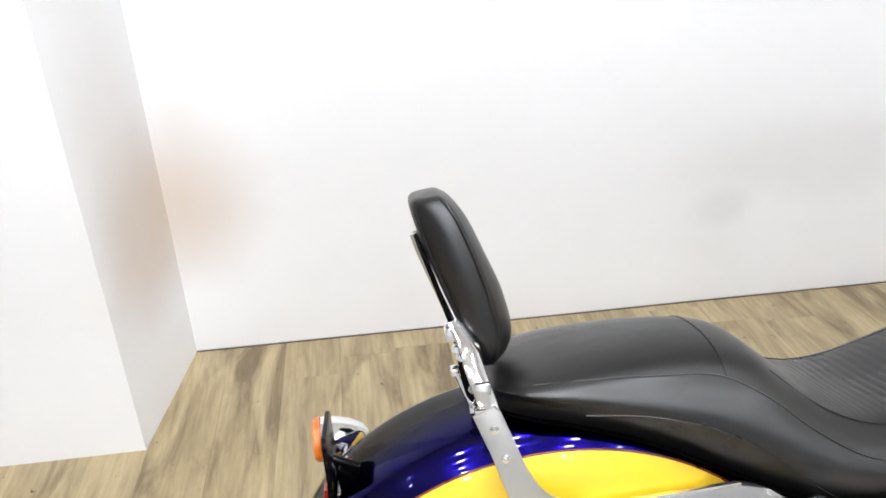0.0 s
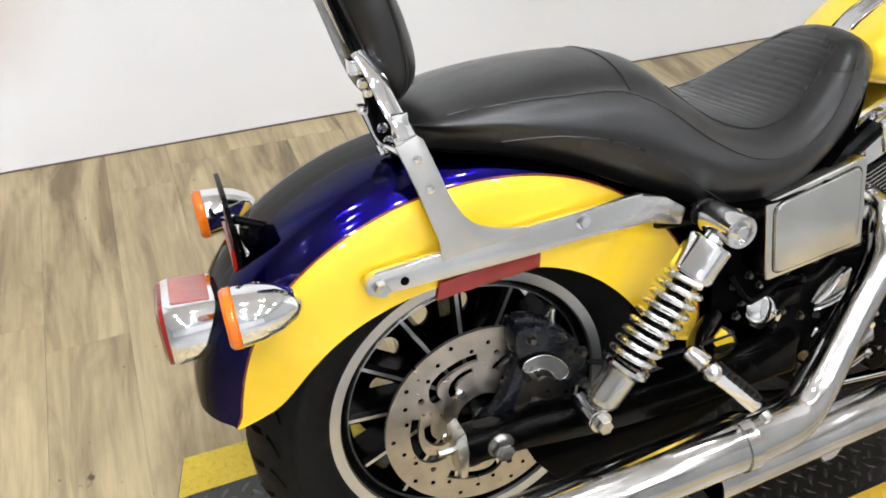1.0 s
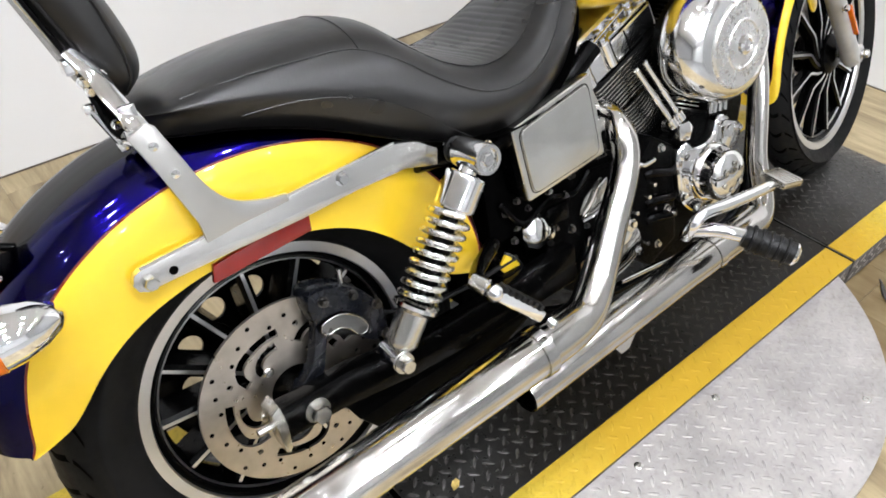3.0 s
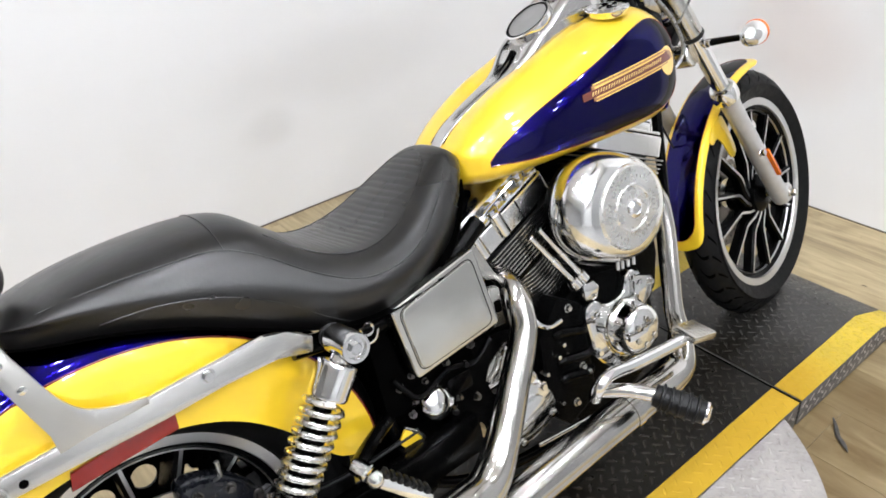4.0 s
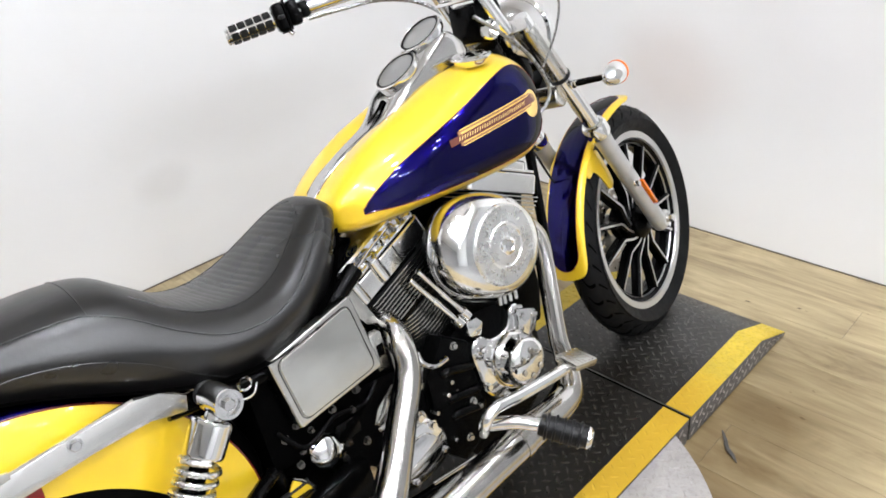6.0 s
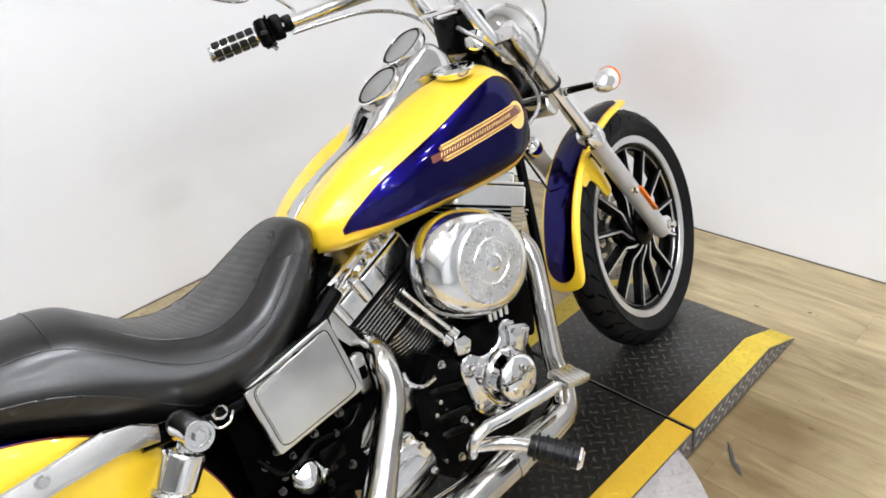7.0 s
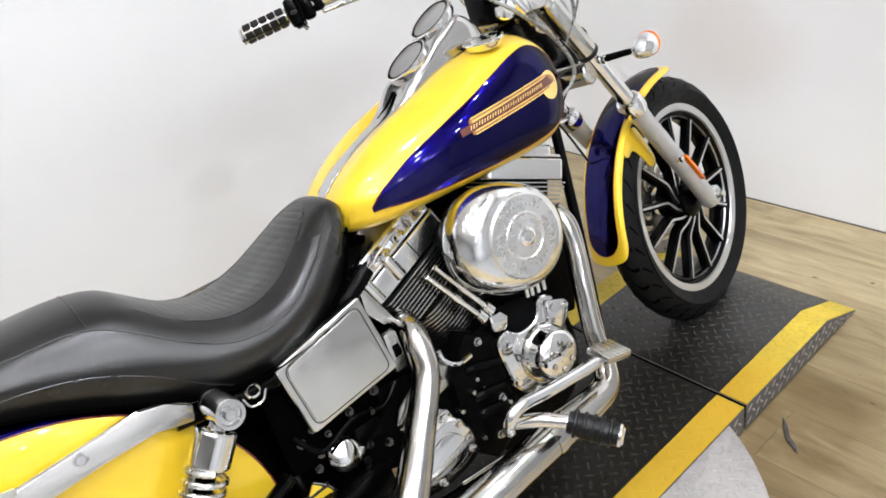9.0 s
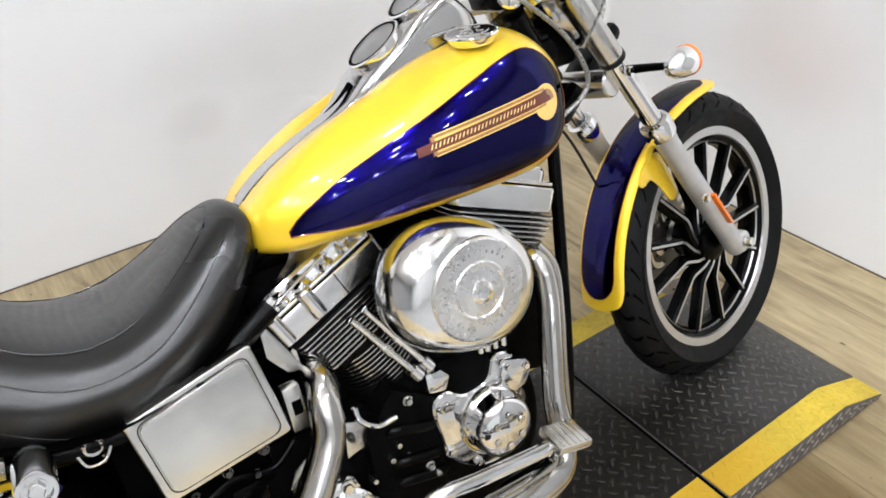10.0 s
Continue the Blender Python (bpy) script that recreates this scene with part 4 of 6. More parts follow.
for sg in (1, -1):
    stitch([seat_point(x, sg * v, 0.0006) for x, v in ((-0.03, 0.55), (0.05, 0.52), (0.12, 0.5), (0.195, 0.46), (0.25, 0.53), (0.3, 0.6), (0.36, 0.66), (0.42, 0.68), (0.48, 0.66), (0.54, 0.58), (0.59, 0.48), (0.625, 0.36))])
    stitch([seat_point(x, sg * v, 0.0006) for x, v in ((0.03, 0.93), (0.1, 0.84), (0.18, 0.8), (0.25, 0.84), (0.31, 0.93), (0.35, 1.0))])
    stitch([seat_point(x, sg * v, 0.0006) for x, v in ((0.27, 0.3), (0.33, 0.36), (0.4, 0.38), (0.47, 0.36), (0.53, 0.3), (0.58, 0.2), (0.6, 0.0))])
stitch([seat_point(0.205, v, 0.0006) for v in np.linspace(-0.46, 0.46, 13)])
# ---- tail lamp, plate bracket and rear turn signals ----
tail = empty("tail_lamp", bike, pose(-0.298, 0.0, 0.549, 0, 0, 0))
prof = [(0.012, 0.036), (0.006, 0.044), (-0.05, 0.05), (-0.08, 0.0525), (-0.086, 0.0505)]
rows = []
for x, h in prof:
    rows.append([Vector((x, y, z)) for y, z in round_rect(h * 2.35, h * 1.56, h * 0.55, 4)])
bm = bmesh.new()
grid_mesh(bm, rows, closed=True, cap=True)
part("housing", bm, M_CHROME, tail, "chrome tail lamp shell")
rows = [[Vector((x, y, z)) for y, z in round_rect(h * 2.35, h * 1.56, h * 0.55, 4)] for x, h in ((-0.0862, 0.0505), (-0.091, 0.05), (-0.095, 0.044), (-0.097, 0.02))]
bm = bmesh.new()
grid_mesh(bm, rows, closed=True, cap=True)
part("lens", bm, M_RED, tail, "red tail lamp lens")
lm = pose(-0.054, 0, 0.0392, 0, 4.2, 0)
part("top_lens", slab(round_rect(0.046, 0.07, 0.003), -0.002, 0.0016, axis="z", bevel=0.0008, m=lm), M_REDWIN, tail, "pale ribbed red number-plate window")
for i in range(7):
    part("lens_rib", block(-0.018 + i * 0.006, 0, 0.0019, 0.0016, 0.062, 0.0008, 0, m=lm), M_REDWIN, tail)

holder = empty("plate_bracket", bike)
part("bracket", slab(round_rect(0.105, 0.15, 0.012), -0.003, 0.003, axis="x", bevel=0.001, m=pose(-0.286, 0, 0.639, 0, -3, 0)), M_BLACK, holder, "thin black number-plate bracket")
part("red_strip", block(-0.2925, 0, 0.611, 0.005, 0.1, 0.072, 0.001), M_RED, holder, "red reflector strip")
part("chrome_back", block(-0.273, 0, 0.607, 0.012, 0.1, 0.068, 0.003), M_CHROME, holder, "chrome bracket backing")
part("stay", rod((-0.23, -0.022, 0.652), (-0.283, -0.022, 0.676), 0.0055), M_BLACK, holder)
part("light_bar", rod((-0.272, -0.13, 0.612), (-0.272, 0.13, 0.612), 0.011), M_CHROME, holder, "chrome signal bar")


def turn_signal(c, back, parent=None):
    """A bullet shell with an amber lens; back: the way from shell to lens."""
    m = along(c, Vector(c) + Vector(back))
    s = empty("turn_signal", parent or bike)
    part("shell", lathe([(0.0005, -0.068), (0.008, -0.066), (0.017, -0.058), (0.0265, -0.04), (0.032, -0.018), (0.0335, 0.0), (0.0335, 0.004), (0.031, 0.005)], m, 32), M_CHROME, s, "chrome bullet shell")
    part("lens", lathe([(0.0338, 0.004), (0.0345, 0.007), (0.0342, 0.013), (0.031, 0.0165), (0.0005, 0.018)], m, 32), M_AMBER, s, "orange lens")
    part("lens_rim", lathe([(0.0336, 0.0035), (0.0352, 0.005), (0.0336, 0.007)], m, 32), M_AMBER, s)
    return s


turn_signal((-0.302, -0.152, 0.618), (-1, 0.02, -0.03))
turn_signal((-0.307, 0.152, 0.622), (-1, -0.02, -0.03))

# ---- shock, swingarm, caliper ----
def shock(sgn):
    s = empty("shock_absorber", bike)
    a, b = Vector((0.303, -0.184 * sgn, 0.607)), Vector((0.117, -0.184 * sgn, 0.368))
    d = (b - a).normalized()
    L = (b - a).length
    m = along(a, b)
    part("top_eye", lathe([(0.012, -0.026), (0.019, -0.027), (0.0225, -0.024), (0.0225, 0.03), (0.0212, 0.0335), (0.0165, 0.0335), (0.0155, 0.027), (0.0005, 0.027)], along(a, a - Vector((0, sgn, 0))), 32), M_CHROME, s)
    part("top_bolt", bolt(a - Vector((0, 0.027 * sgn, 0)), (0, -sgn, 0), 0.0095, 0.008), M_CHROME, s)
    part("cover", lathe([(0.013, 0.014), (0.0135, 0.026), (0.025, 0.0275), (0.0285, 0.029), (0.0298, 0.0315), (0.0299, 0.0325), (0.0299, 0.034), (0.0299, 0.074), (0.0299, 0.0765), (0.0298, 0.0775), (0.0285, 0.08), (0.014, 0.081)], m, 40), M_CHROME, s, "bright upper shroud")
    part("damper", lathe([(0.0185, 0.218), (0.0235, 0.224), (0.0235, 0.276), (0.019, 0.286), (0.008, 0.291)], m, 28), M_ALU, s, "bright damper body")
    part("damper_tube", lathe([(0.0135, 0.07), (0.0135, 0.12), (0.0185, 0.121), (0.0185, 0.222)], m, 28), M_BLACK, s, "gloss black damper tube")
    pts = []
    n = 9
    for i in range(n * 14 + 1):
        t = i / (n * 14)
        ang = 2 * math.pi * n * t
        pts.append(m @ Vector((0.0285 * math.cos(ang), 0.0285 * math.sin(ang), 0.084 + 0.137 * t)))
    part("spring", tube(pts, 0.0045, 10, 1, smooth=False), M_SPRING, s, "chrome coil spring")
    part("seat_ring", lathe([(0.018, 0.22), (0.033, 0.222), (0.034, 0.227), (0.024, 0.234)], m, 24), M_CHROME, s)
    part("low_eye", rod(b + Vector((0, 0.03 * sgn, 0)), b - Vector((0, 0.02 * sgn, 0)), 0.016, 20), M_CHROME, s)
    part("low_bolt", bolt(b - Vector((0, 0.02 * sgn, 0)), (0, -sgn, 0), 0.012, 0.016), M_ALU, s)
    part("mount", lathe([(0.0005, 0), (0.015, 0), (0.0165, 0.003), (0.0165, 0.014), (0.019, 0.02), (0.0205, 0.032)], along(a + Vector((0, 0.052 * sgn, 0)), a), 28), M_CHROME, s, "chrome mounting stub")
    part("mount_ring", lathe([(0.0172, 0.0), (0.0195, 0.001), (0.0195, 0.005), (0.0172, 0.006)], along(a + Vector((0, 0.044 * sgn, 0)), a), 28), M_RUBBER, s)
    return s


shock(1)
shock(-1)

arm = empty("swingarm", bike)
for sgn in (1, -1):
    y = -0.122 * sgn
    out = [(-0.06, 0.35), (0.06, 0.352), (0.165, 0.337), (0.34, 0.34), (0.52, 0.35), (0.52, 0.28), (0.34, 0.275), (0.165, 0.28), (0.05, 0.295), (-0.06, 0.297)]
    part("arm", slab(out, y - 0.016, y + 0.016, bevel=0.006), M_BLACK, arm, "black box-section arm")
    part("axle_nut", bolt((0, y - 0.017 * sgn, 0.322), (0, -sgn, 0), 0.015, 0.022), M_ALU, arm, "bright axle nut")
    part("adjuster", slab([(-0.064, 0.352), (-0.05, 0.36), (-0.046, 0.33), (-0.05, 0.285), (-0.06, 0.282)], y - 0.02, y + 0.018, bevel=0.002), M_ALU, arm, "bright adjuster plate")
    part("adjuster_bolt", rod((-0.085, y, 0.322), (-0.06, y, 0.322), 0.006), M_ALU, arm)
part("belt_guard", slab([(0.06, 0.256), (0.095, 0.212), (0.33, 0.225), (0.42, 0.26), (0.42, 0.275), (0.2, 0.262)], -0.13, -0.07, bevel=0.008), M_WRINKLE, arm)
part("cross_brace", block(0.4, 0, 0.315, 0.05, 0.24, 0.06, 0.01), M_BLACK, arm)
part("drive_belt", tube([(0.0, 0.085, 0.327 + 0.168), (0.3, 0.085, 0.43), (0.5, 0.085, 0.4)], 0.006, 8, 4), M_RUBBER, arm)

M_DISCBOLT = surface("dull_zinc_bolt", (0.12, 0.115, 0.11), 0.3, metal=1.0, vary=0.15)
cal = empty("rear_caliper", bike)
out = smoothed([(0.04, 0.478), (0.075, 0.478), (0.118, 0.452), (0.148, 0.408), (0.146, 0.37), (0.122, 0.362), (0.094, 0.386), (0.062, 0.405), (0.04, 0.435)], 4, closed=True)
part("body", slab(out, -0.118, -0.068, bevel=0.008), M_CALIPER, cal, "black two-piston caliper body")
mid = smoothed([(0.055, 0.424), (0.074, 0.425), (0.093, 0.414), (0.105, 0.397)], 5)
bean = []
for sg in (1, -1):
    for i, q in enumerate(mid if sg > 0 else mid[::-1]):
        k = i if sg > 0 else len(mid) - 1 - i
        d = mid[min(k + 1, len(mid) - 1)] - mid[max(k - 1, 0)]
        d = d / np.linalg.norm(d)
        bean.append((q[0] - sg * d[1] * 0.0105, q[1] + sg * d[0] * 0.0105))
    e = mid[-1] if sg > 0 else mid[0]
    d = (mid[-1] - mid[-2]) if sg > 0 else (mid[0] - mid[1])
    d = d / np.linalg.norm(d)
    bean += [(e[0] + 0.0105 * (d[0] * math.cos(t) - d[1] * math.sin(t)), e[1] + 0.0105 * (d[1] * math.cos(t) + d[0] * math.sin(t))) for t in (0.9, 0.0, -0.9)]
part("badge_seat", slab([(0.084 + (x - 0.084) * 1.1, 0.41 + (z - 0.41) * 1.1) for x, z in bean], -0.1205, -0.117), M_DARK, cal)
part("badge", slab(bean, -0.1225, -0.117, bevel=0.001), surface("dark_grey_badge", (0.13, 0.13, 0.125), 0.35, metal=0.6), cal, "grey blank caliper cover")
part("badge_edge", tube([(x, -0.1225, z) for x, z in bean + bean[:1]], 0.0011, 6, smooth=False), M_ALU, cal, "bright raised edge")
part("torque_arm", slab(smoothed([(0.05, 0.45), (0.066, 0.44), (0.046, 0.38), (0.03, 0.335), (0.02, 0.318), (-0.015, 0.33), (-0.01, 0.345), (0.02, 0.37), (0.036, 0.41)], 3, closed=True), -0.112, -0.09, bevel=0.004), M_CALIPER, cal)
for q in ((0.06, 0.463), (0.105, 0.452), (0.138, 0.42), (0.142, 0.366)):
    part("bolt", bolt((q[0], -0.117, q[1]), (0, -1, 0), 0.0065, 0.009), M_DISCBOLT, cal)
part("brake_hose", tube([(0.145, -0.1, 0.39), (0.19, -0.1, 0.375), (0.24, -0.1, 0.36), (0.32, -0.1, 0.355), (0.42, -0.1, 0.36)], 0.0042, 8), M_RUBBER, cal)
part("bleed_nipple", rod((0.1, -0.1, 0.465), (0.102, -0.1, 0.49), 0.004), M_ALU, cal)

# ---- exhaust ----
def hollow_end(parent, m, r, depth=0.09):
    part("muffler_mouth", lathe([(r, 0), (r - 0.002, -0.002), (r - 0.004, 0.0), (r - 0.005, depth), (0.0005, depth)], m, 32), M_BLACK, parent)


ex = empty("exhaust", bike)
part("muffler", tube([(-0.157, -0.227, 0.249), (0.0, -0.227, 0.2565), (0.2, -0.227, 0.266), (0.335, -0.227, 0.272)], 0.0405, 36, 2, smooth=False, cap=False), M_PIPE, ex, "long chrome slash muffler")
hollow_end(ex, along((-0.157, -0.227, 0.249), (0, -0.227, 0.2565)), 0.0405)
part("muffler_clamp", tube([(0.325, -0.227, 0.2715), (0.345, -0.227, 0.2725)], 0.043, 36, smooth=False), M_PIPE, ex)
part("rear_header", tube([(0.668, -0.03, 0.53), (0.658, -0.1, 0.534), (0.646, -0.142, 0.506), (0.629, -0.159, 0.455), (0.575, -0.175, 0.385), (0.51, -0.195, 0.31), (0.46, -0.212, 0.277), (0.41, -0.222, 0.272), (0.335, -0.227, 0.272)], [0.023, 0.0235, 0.024, 0.0245, 0.027, 0.031, 0.034, 0.037, 0.0385], 28, 8), M_PIPE, ex, "chrome rear header with heat-tinted bend")
part("muffler", tube([(0.318, -0.197, 0.181), (0.55, -0.197, 0.2), (0.72, -0.197, 0.214), (0.85, -0.197, 0.222)], 0.0345, 32, 2, smooth=False, cap=False), M_PIPE, ex, "chrome lower muffler")
hollow_end(ex, along((0.318, -0.197, 0.181), (0.55, -0.197, 0.2)), 0.0345)
part("front_header", tube([(1.045, -0.06, 0.57), (1.058, -0.11, 0.555), (1.056, -0.127, 0.5), (1.036, -0.143, 0.42), (1.018, -0.156, 0.33), (1.008, -0.174, 0.268), (0.98, -0.19, 0.229), (0.92, -0.197, 0.222), (0.84, -0.197, 0.221)], [0.019, 0.0195, 0.0195, 0.02, 0.02, 0.023, 0.027, 0.031, 0.034], 28, 8), M_PIPE, ex, "chrome front header")
part("heat_shield", tube([(1.075, -0.085, 0.57), (1.09, -0.1, 0.53), (1.08, -0.112, 0.46), (1.058, -0.128, 0.37), (1.038, -0.145, 0.29), (1.01, -0.17, 0.235)], [0.013, 0.0145, 0.0145, 0.0145, 0.015, 0.016], 20, 6), M_PIPE, ex, "slim chrome heat shield")
part("header_clamp", tube([(0.80, -0.197, 0.219), (0.818, -0.197, 0.22)], 0.0365, 32, smooth=False), M_PIPE, ex)
part("hanger", slab([(0.52, 0.17), (0.6, 0.165), (0.57, 0.13), (0.55, 0.13)], -0.2, -0.195, bevel=0.001), M_ALU, ex)

# ---- tank ----
TANK = [  # x, bottom, top, half width, height of the widest place
    (0.630, 0.722, 0.757, 0.05, 0.74), (0.64, 0.712, 0.775, 0.08, 0.74), (0.68, 0.702, 0.805, 0.108, 0.742), (0.75, 0.698, 0.838, 0.130, 0.755), (0.85, 0.696, 0.874, 0.150, 0.772), (0.95, 0.694, 0.912, 0.160, 0.786),
    (1.05, 0.694, 0.932, 0.162, 0.795), (1.10, 0.700, 0.926, 0.152, 0.80), (1.14, 0.722, 0.897, 0.128, 0.805), (1.162, 0.752, 0.868, 0.09, 0.81), (1.17, 0.79, 0.832, 0.04, 0.812)]


def tank_point(x, a, grow=0.0):
    """a: angle from the crown, 0 to 180, on the right side; negative on the left."""
    zb, zt, hw, zc = lerp_row(TANK, x)
    t = radians(abs(a))
    n = 2.9
    c, s = math.cos(t), math.sin(t)
    y = (hw + grow) * abs(s) ** (2 / n)
    z = zc + ((zt - zc) if c > 0 else (zc - zb)) * math.copysign(abs(c) ** (2 / n), c) + grow * c
    if c > 0:
        z += 0.013 * math.exp(-((y - 0.066) / 0.03) ** 2) * math.exp(-((x - 0.8) / 0.14) ** 2)
    return Vector((x, -math.copysign(y, a if a else 1), z))


def tank_side(x, z, grow=0.0015, sgn=1):
    zb, zt, hw, zc = lerp_row(TANK, x)
    n = 2.9
    k = (z - zc) / ((zt - zc) if z > zc else (zc - zb))
    k = min(abs(k), 0.999)
    y = hw * (1 - k ** n) ** (1 / n)
    ny, nz = 1 - 0.7 * k, 0.7 * k * (1 if z > zc else -1)
    return Vector((x, -sgn * (y + grow * ny), z + grow * nz))


tank = empty("fuel_tank", bike)
bm = bmesh.new()
TX = [0.63 + 0.54 * (0.5 - 0.5 * math.cos(math.pi * i / 70)) for i in range(71)]
grid_mesh(bm, [[tank_point(x, a) for a in np.linspace(-180, 180, 65)] for x in TX])
bmesh.ops.remove_doubles(bm, verts=bm.verts, dist=0.0001)
part("shell", bm, M_YEL, tank, "pearl yellow tank shell", sharp=70)
PANEL = [(0.674, 0.7465, 0.7385), (0.69, 0.762, 0.7385), (0.72, 0.780, 0.7345), (0.76, 0.800, 0.7305), (0.82, 0.822, 0.7275), (0.9, 0.849, 0.7260), (0.98, 0.877, 0.7270), (1.04, 0.8945, 0.7305), (1.075, 0.8975, 0.7365), (1.1, 0.887, 0.7450), (1.12, 0.866, 0.7580), (1.135, 0.838, 0.7790), (1.142, 0.815, 0.8010)]
for sgn in (1, -1):
    bm = bmesh.new()
    rows = []
    for x in np.linspace(0.674, 1.142, 60):
        hi, lo = lerp_row(PANEL, x)
        rows.append([tank_side(x, lo + (hi - lo) * j / 20, 0.0014, sgn) for j in range(21)])
    grid_mesh(bm, rows)
    part("side_panel", bm, M_BLUE, tank, "violet-blue teardrop panel", sharp=80)
    hi_line = [tank_side(x, float(lerp_row(PANEL, x)[0]), 0.0016, sgn) for x in np.linspace(0.674, 1.142, 40)]
    lo_line = [tank_side(x, float(lerp_row(PANEL, x)[1]), 0.0016, sgn) for x in np.linspace(1.142, 0.674, 40)]
    part("pinstripe", tube(hi_line + lo_line + hi_line[:1], 0.0009, 6, 1, smooth=False), M_REDSTRIPE, tank, "fine red pinstripe")


def on_tank(outline, grow, name, mat, label="", sgn=1):
    """A thin emblem layer over the tank's side, filled between its outline's upper and lower lines."""
    top, bot = outline
    x0, x1 = top[0][0], top[-1][0]
    rows = []
    for x in np.linspace(x0, x1, 30):
        hi, lo = float(lerp_row(top, x)[0]), float(lerp_row(bot, x)[0])
        rows.append([tank_side(x, lo + (hi - lo) * j / 4, grow, sgn) for j in range(5)])
    bm = bmesh.new()
    grid_mesh(bm, rows)
    return part(name, bm, mat, tank, label, sharp=80)


def slanted(x0, z0, x1, z1, h0, h1):
    return ([(x0, z0 + h0), (x1, z1 + h1)], [(x0, z0 - h0), (x1, z1 - h1)])


for sgn in (1, -1):
    on_tank(slanted(0.8879, 0.8066, 1.0805, 0.8257, 0.0150, 0.0152), 0.0022, "emblem_band", M_GOLD, "gold tank emblem band", sgn)
    on_tank(slanted(0.8822, 0.8059, 1.0805, 0.8257, 0.0130, 0.0132), 0.0024, "emblem_line", M_MAROON, "", sgn)
    on_tank(slanted(0.8841, 0.8061, 1.0823, 0.8259, 0.0122, 0.0124), 0.0026, "emblem_line", M_TAN, "tan inner band", sgn)
    on_tank(slanted(0.8897, 0.8068, 1.0786, 0.8256, 0.0095, 0.0097), 0.0028, "emblem_line", M_GOLD, "", sgn)
    on_tank(slanted(0.8607, 0.8033, 1.0861, 0.8262, 0.0062, 0.0084), 0.0030, "emblem_field", M_MAROON, "maroon emblem field", sgn)
    # curled end of the band
    c = (1.0842, 0.8173)
    for r0, r1, mat, g, nm in ((0.0004, 0.0262, M_GOLD, 0.0025, "emblem_curl"), (0.0105, 0.0185, M_TAN, 0.0029, "emblem_curl_line"), (0.0004, 0.0105, M_MAROON, 0.0032, "emblem_curl_line")):
        lo, up = {"emblem_curl": (0, 2 * math.pi)}.get(nm, (0.1, 2.0))
        bm = bmesh.new()
        grid_mesh(bm, [[tank_side(c[0] + r * math.cos(q), c[1] + r * math.sin(q), g, sgn) for q in np.linspace(lo, up, 28)] for r in np.linspace(r0, r1, 4)])
        part(nm, bm, mat, tank, "gold curled emblem end" if nm == "emblem_curl" else "", sharp=80)
    # the maker's lettering stands as plain slanted bars
    for i in range(29):
        x = 0.8818 + 0.00626 * i
        lo, hi = ((-1, 1), (-1, 1), (-1, 1), (-0.7, 1), (-1, 1), (-1, 0.7))[i % 6]
        bm = bmesh.new()
        rows = []
        for k in (lo, (lo + hi) / 2, hi):
            zc = 0.8053 + (x - 0.8775) * 0.1018
            rows.append([tank_side(x + k * 0.0016 + 0.0025 * q / 2, zc + k * 0.0034 + 0.0003 * q, 0.0034, sgn) for q in range(3)])
        grid_mesh(bm, rows)
        part("emblem_bar", bm, M_CREAM, tank, "", sharp=80)

# ---- console with its two dials and the tank caps ----
cons = empty("console", bike)
CONS = [(0.632, 0.013, 0.03, 0.762), (0.66, 0.017, 0.032, 0.796), (0.72, 0.019, 0.03, 0.827), (0.79, 0.024, 0.033, 0.8555), (0.83, 0.038, 0.052, 0.876), (0.86, 0.05, 0.06, 0.903), (0.88, 0.053, 0.06, 0.917), (0.92, 0.054, 0.062, 0.942), (0.96, 0.054, 0.078, 0.972), (1.0, 0.054, 0.094, 0.992), (1.03, 0.052, 0.072, 0.985), (1.06, 0.042, 0.04, 0.955), (1.08, 0.02, 0.04, 0.93)]
bm = bmesh.new()
rows = []
for x in np.linspace(0.632, 1.08, 50):
    hw, _, zt = lerp_row(CONS, x)
    zt_tank = float(lerp_row(TANK, x)[1])
    zt = max(zt, zt_tank + 0.003)
    rows.append([Vector((x, hw * math.copysign(abs(math.sin(a)) ** 0.4, math.sin(a)), zt_tank - 0.006 + (zt - zt_tank + 0.006) * max(0.0, math.cos(a)) ** 0.3)) for a in np.linspace(-math.pi / 2, math.pi / 2, 61)])
grid_mesh(bm, rows)
part("cover", bm, M_CONSOLE, cons, "chrome tank console", sharp=70)
part("rubber_edge", tube([(x, -s * (float(lerp_row(CONS, x)[0]) + 0.002), tank_point(x, 0).z - 0.0035) for s in (1,) for x in np.linspace(0.65, 1.07, 20)], 0.004, 8, 2), M_RUBBER, cons)
part("rubber_edge", tube([(x, float(lerp_row(CONS, x)[0]) + 0.002, tank_point(x, 0).z - 0.0035) for x in np.linspace(0.65, 1.07, 20)], 0.004, 8, 2), M_RUBBER, cons)
part("slot", tube([(0.80, -0.006, 0.8655), (0.825, -0.006, 0.878), (0.85, -0.006, 0.897)], [0.0015, 0.004, 0.007], 8, 4, flat=0.4), M_DARK, cons)


def dial(c, tilt, r):
    m = pose(*c, 0, tilt, 0)
    d = empty("dial", cons)
    part("bezel", lathe([(r * 0.9, -0.014), (r * 0.95, -0.012), (r, -0.004), (r * 0.99, 0.004), (r * 0.94, 0.006), (r * 0.9, 0.003)], m, 40), M_CHROME, d, "chrome bezel")
    part("shadow_ring", lathe([(r * 0.9, 0.0042), (r * 0.87, 0.0062), (r * 0.83, 0.0046)], m, 40), M_DARK, d)
    part("glass", lathe([(r * 0.91, 0.0035), (r * 0.5, 0.0045), (0.0005, 0.005)], m, 40), M_GLASS_DIAL, d, "grey dial glass")
    return d


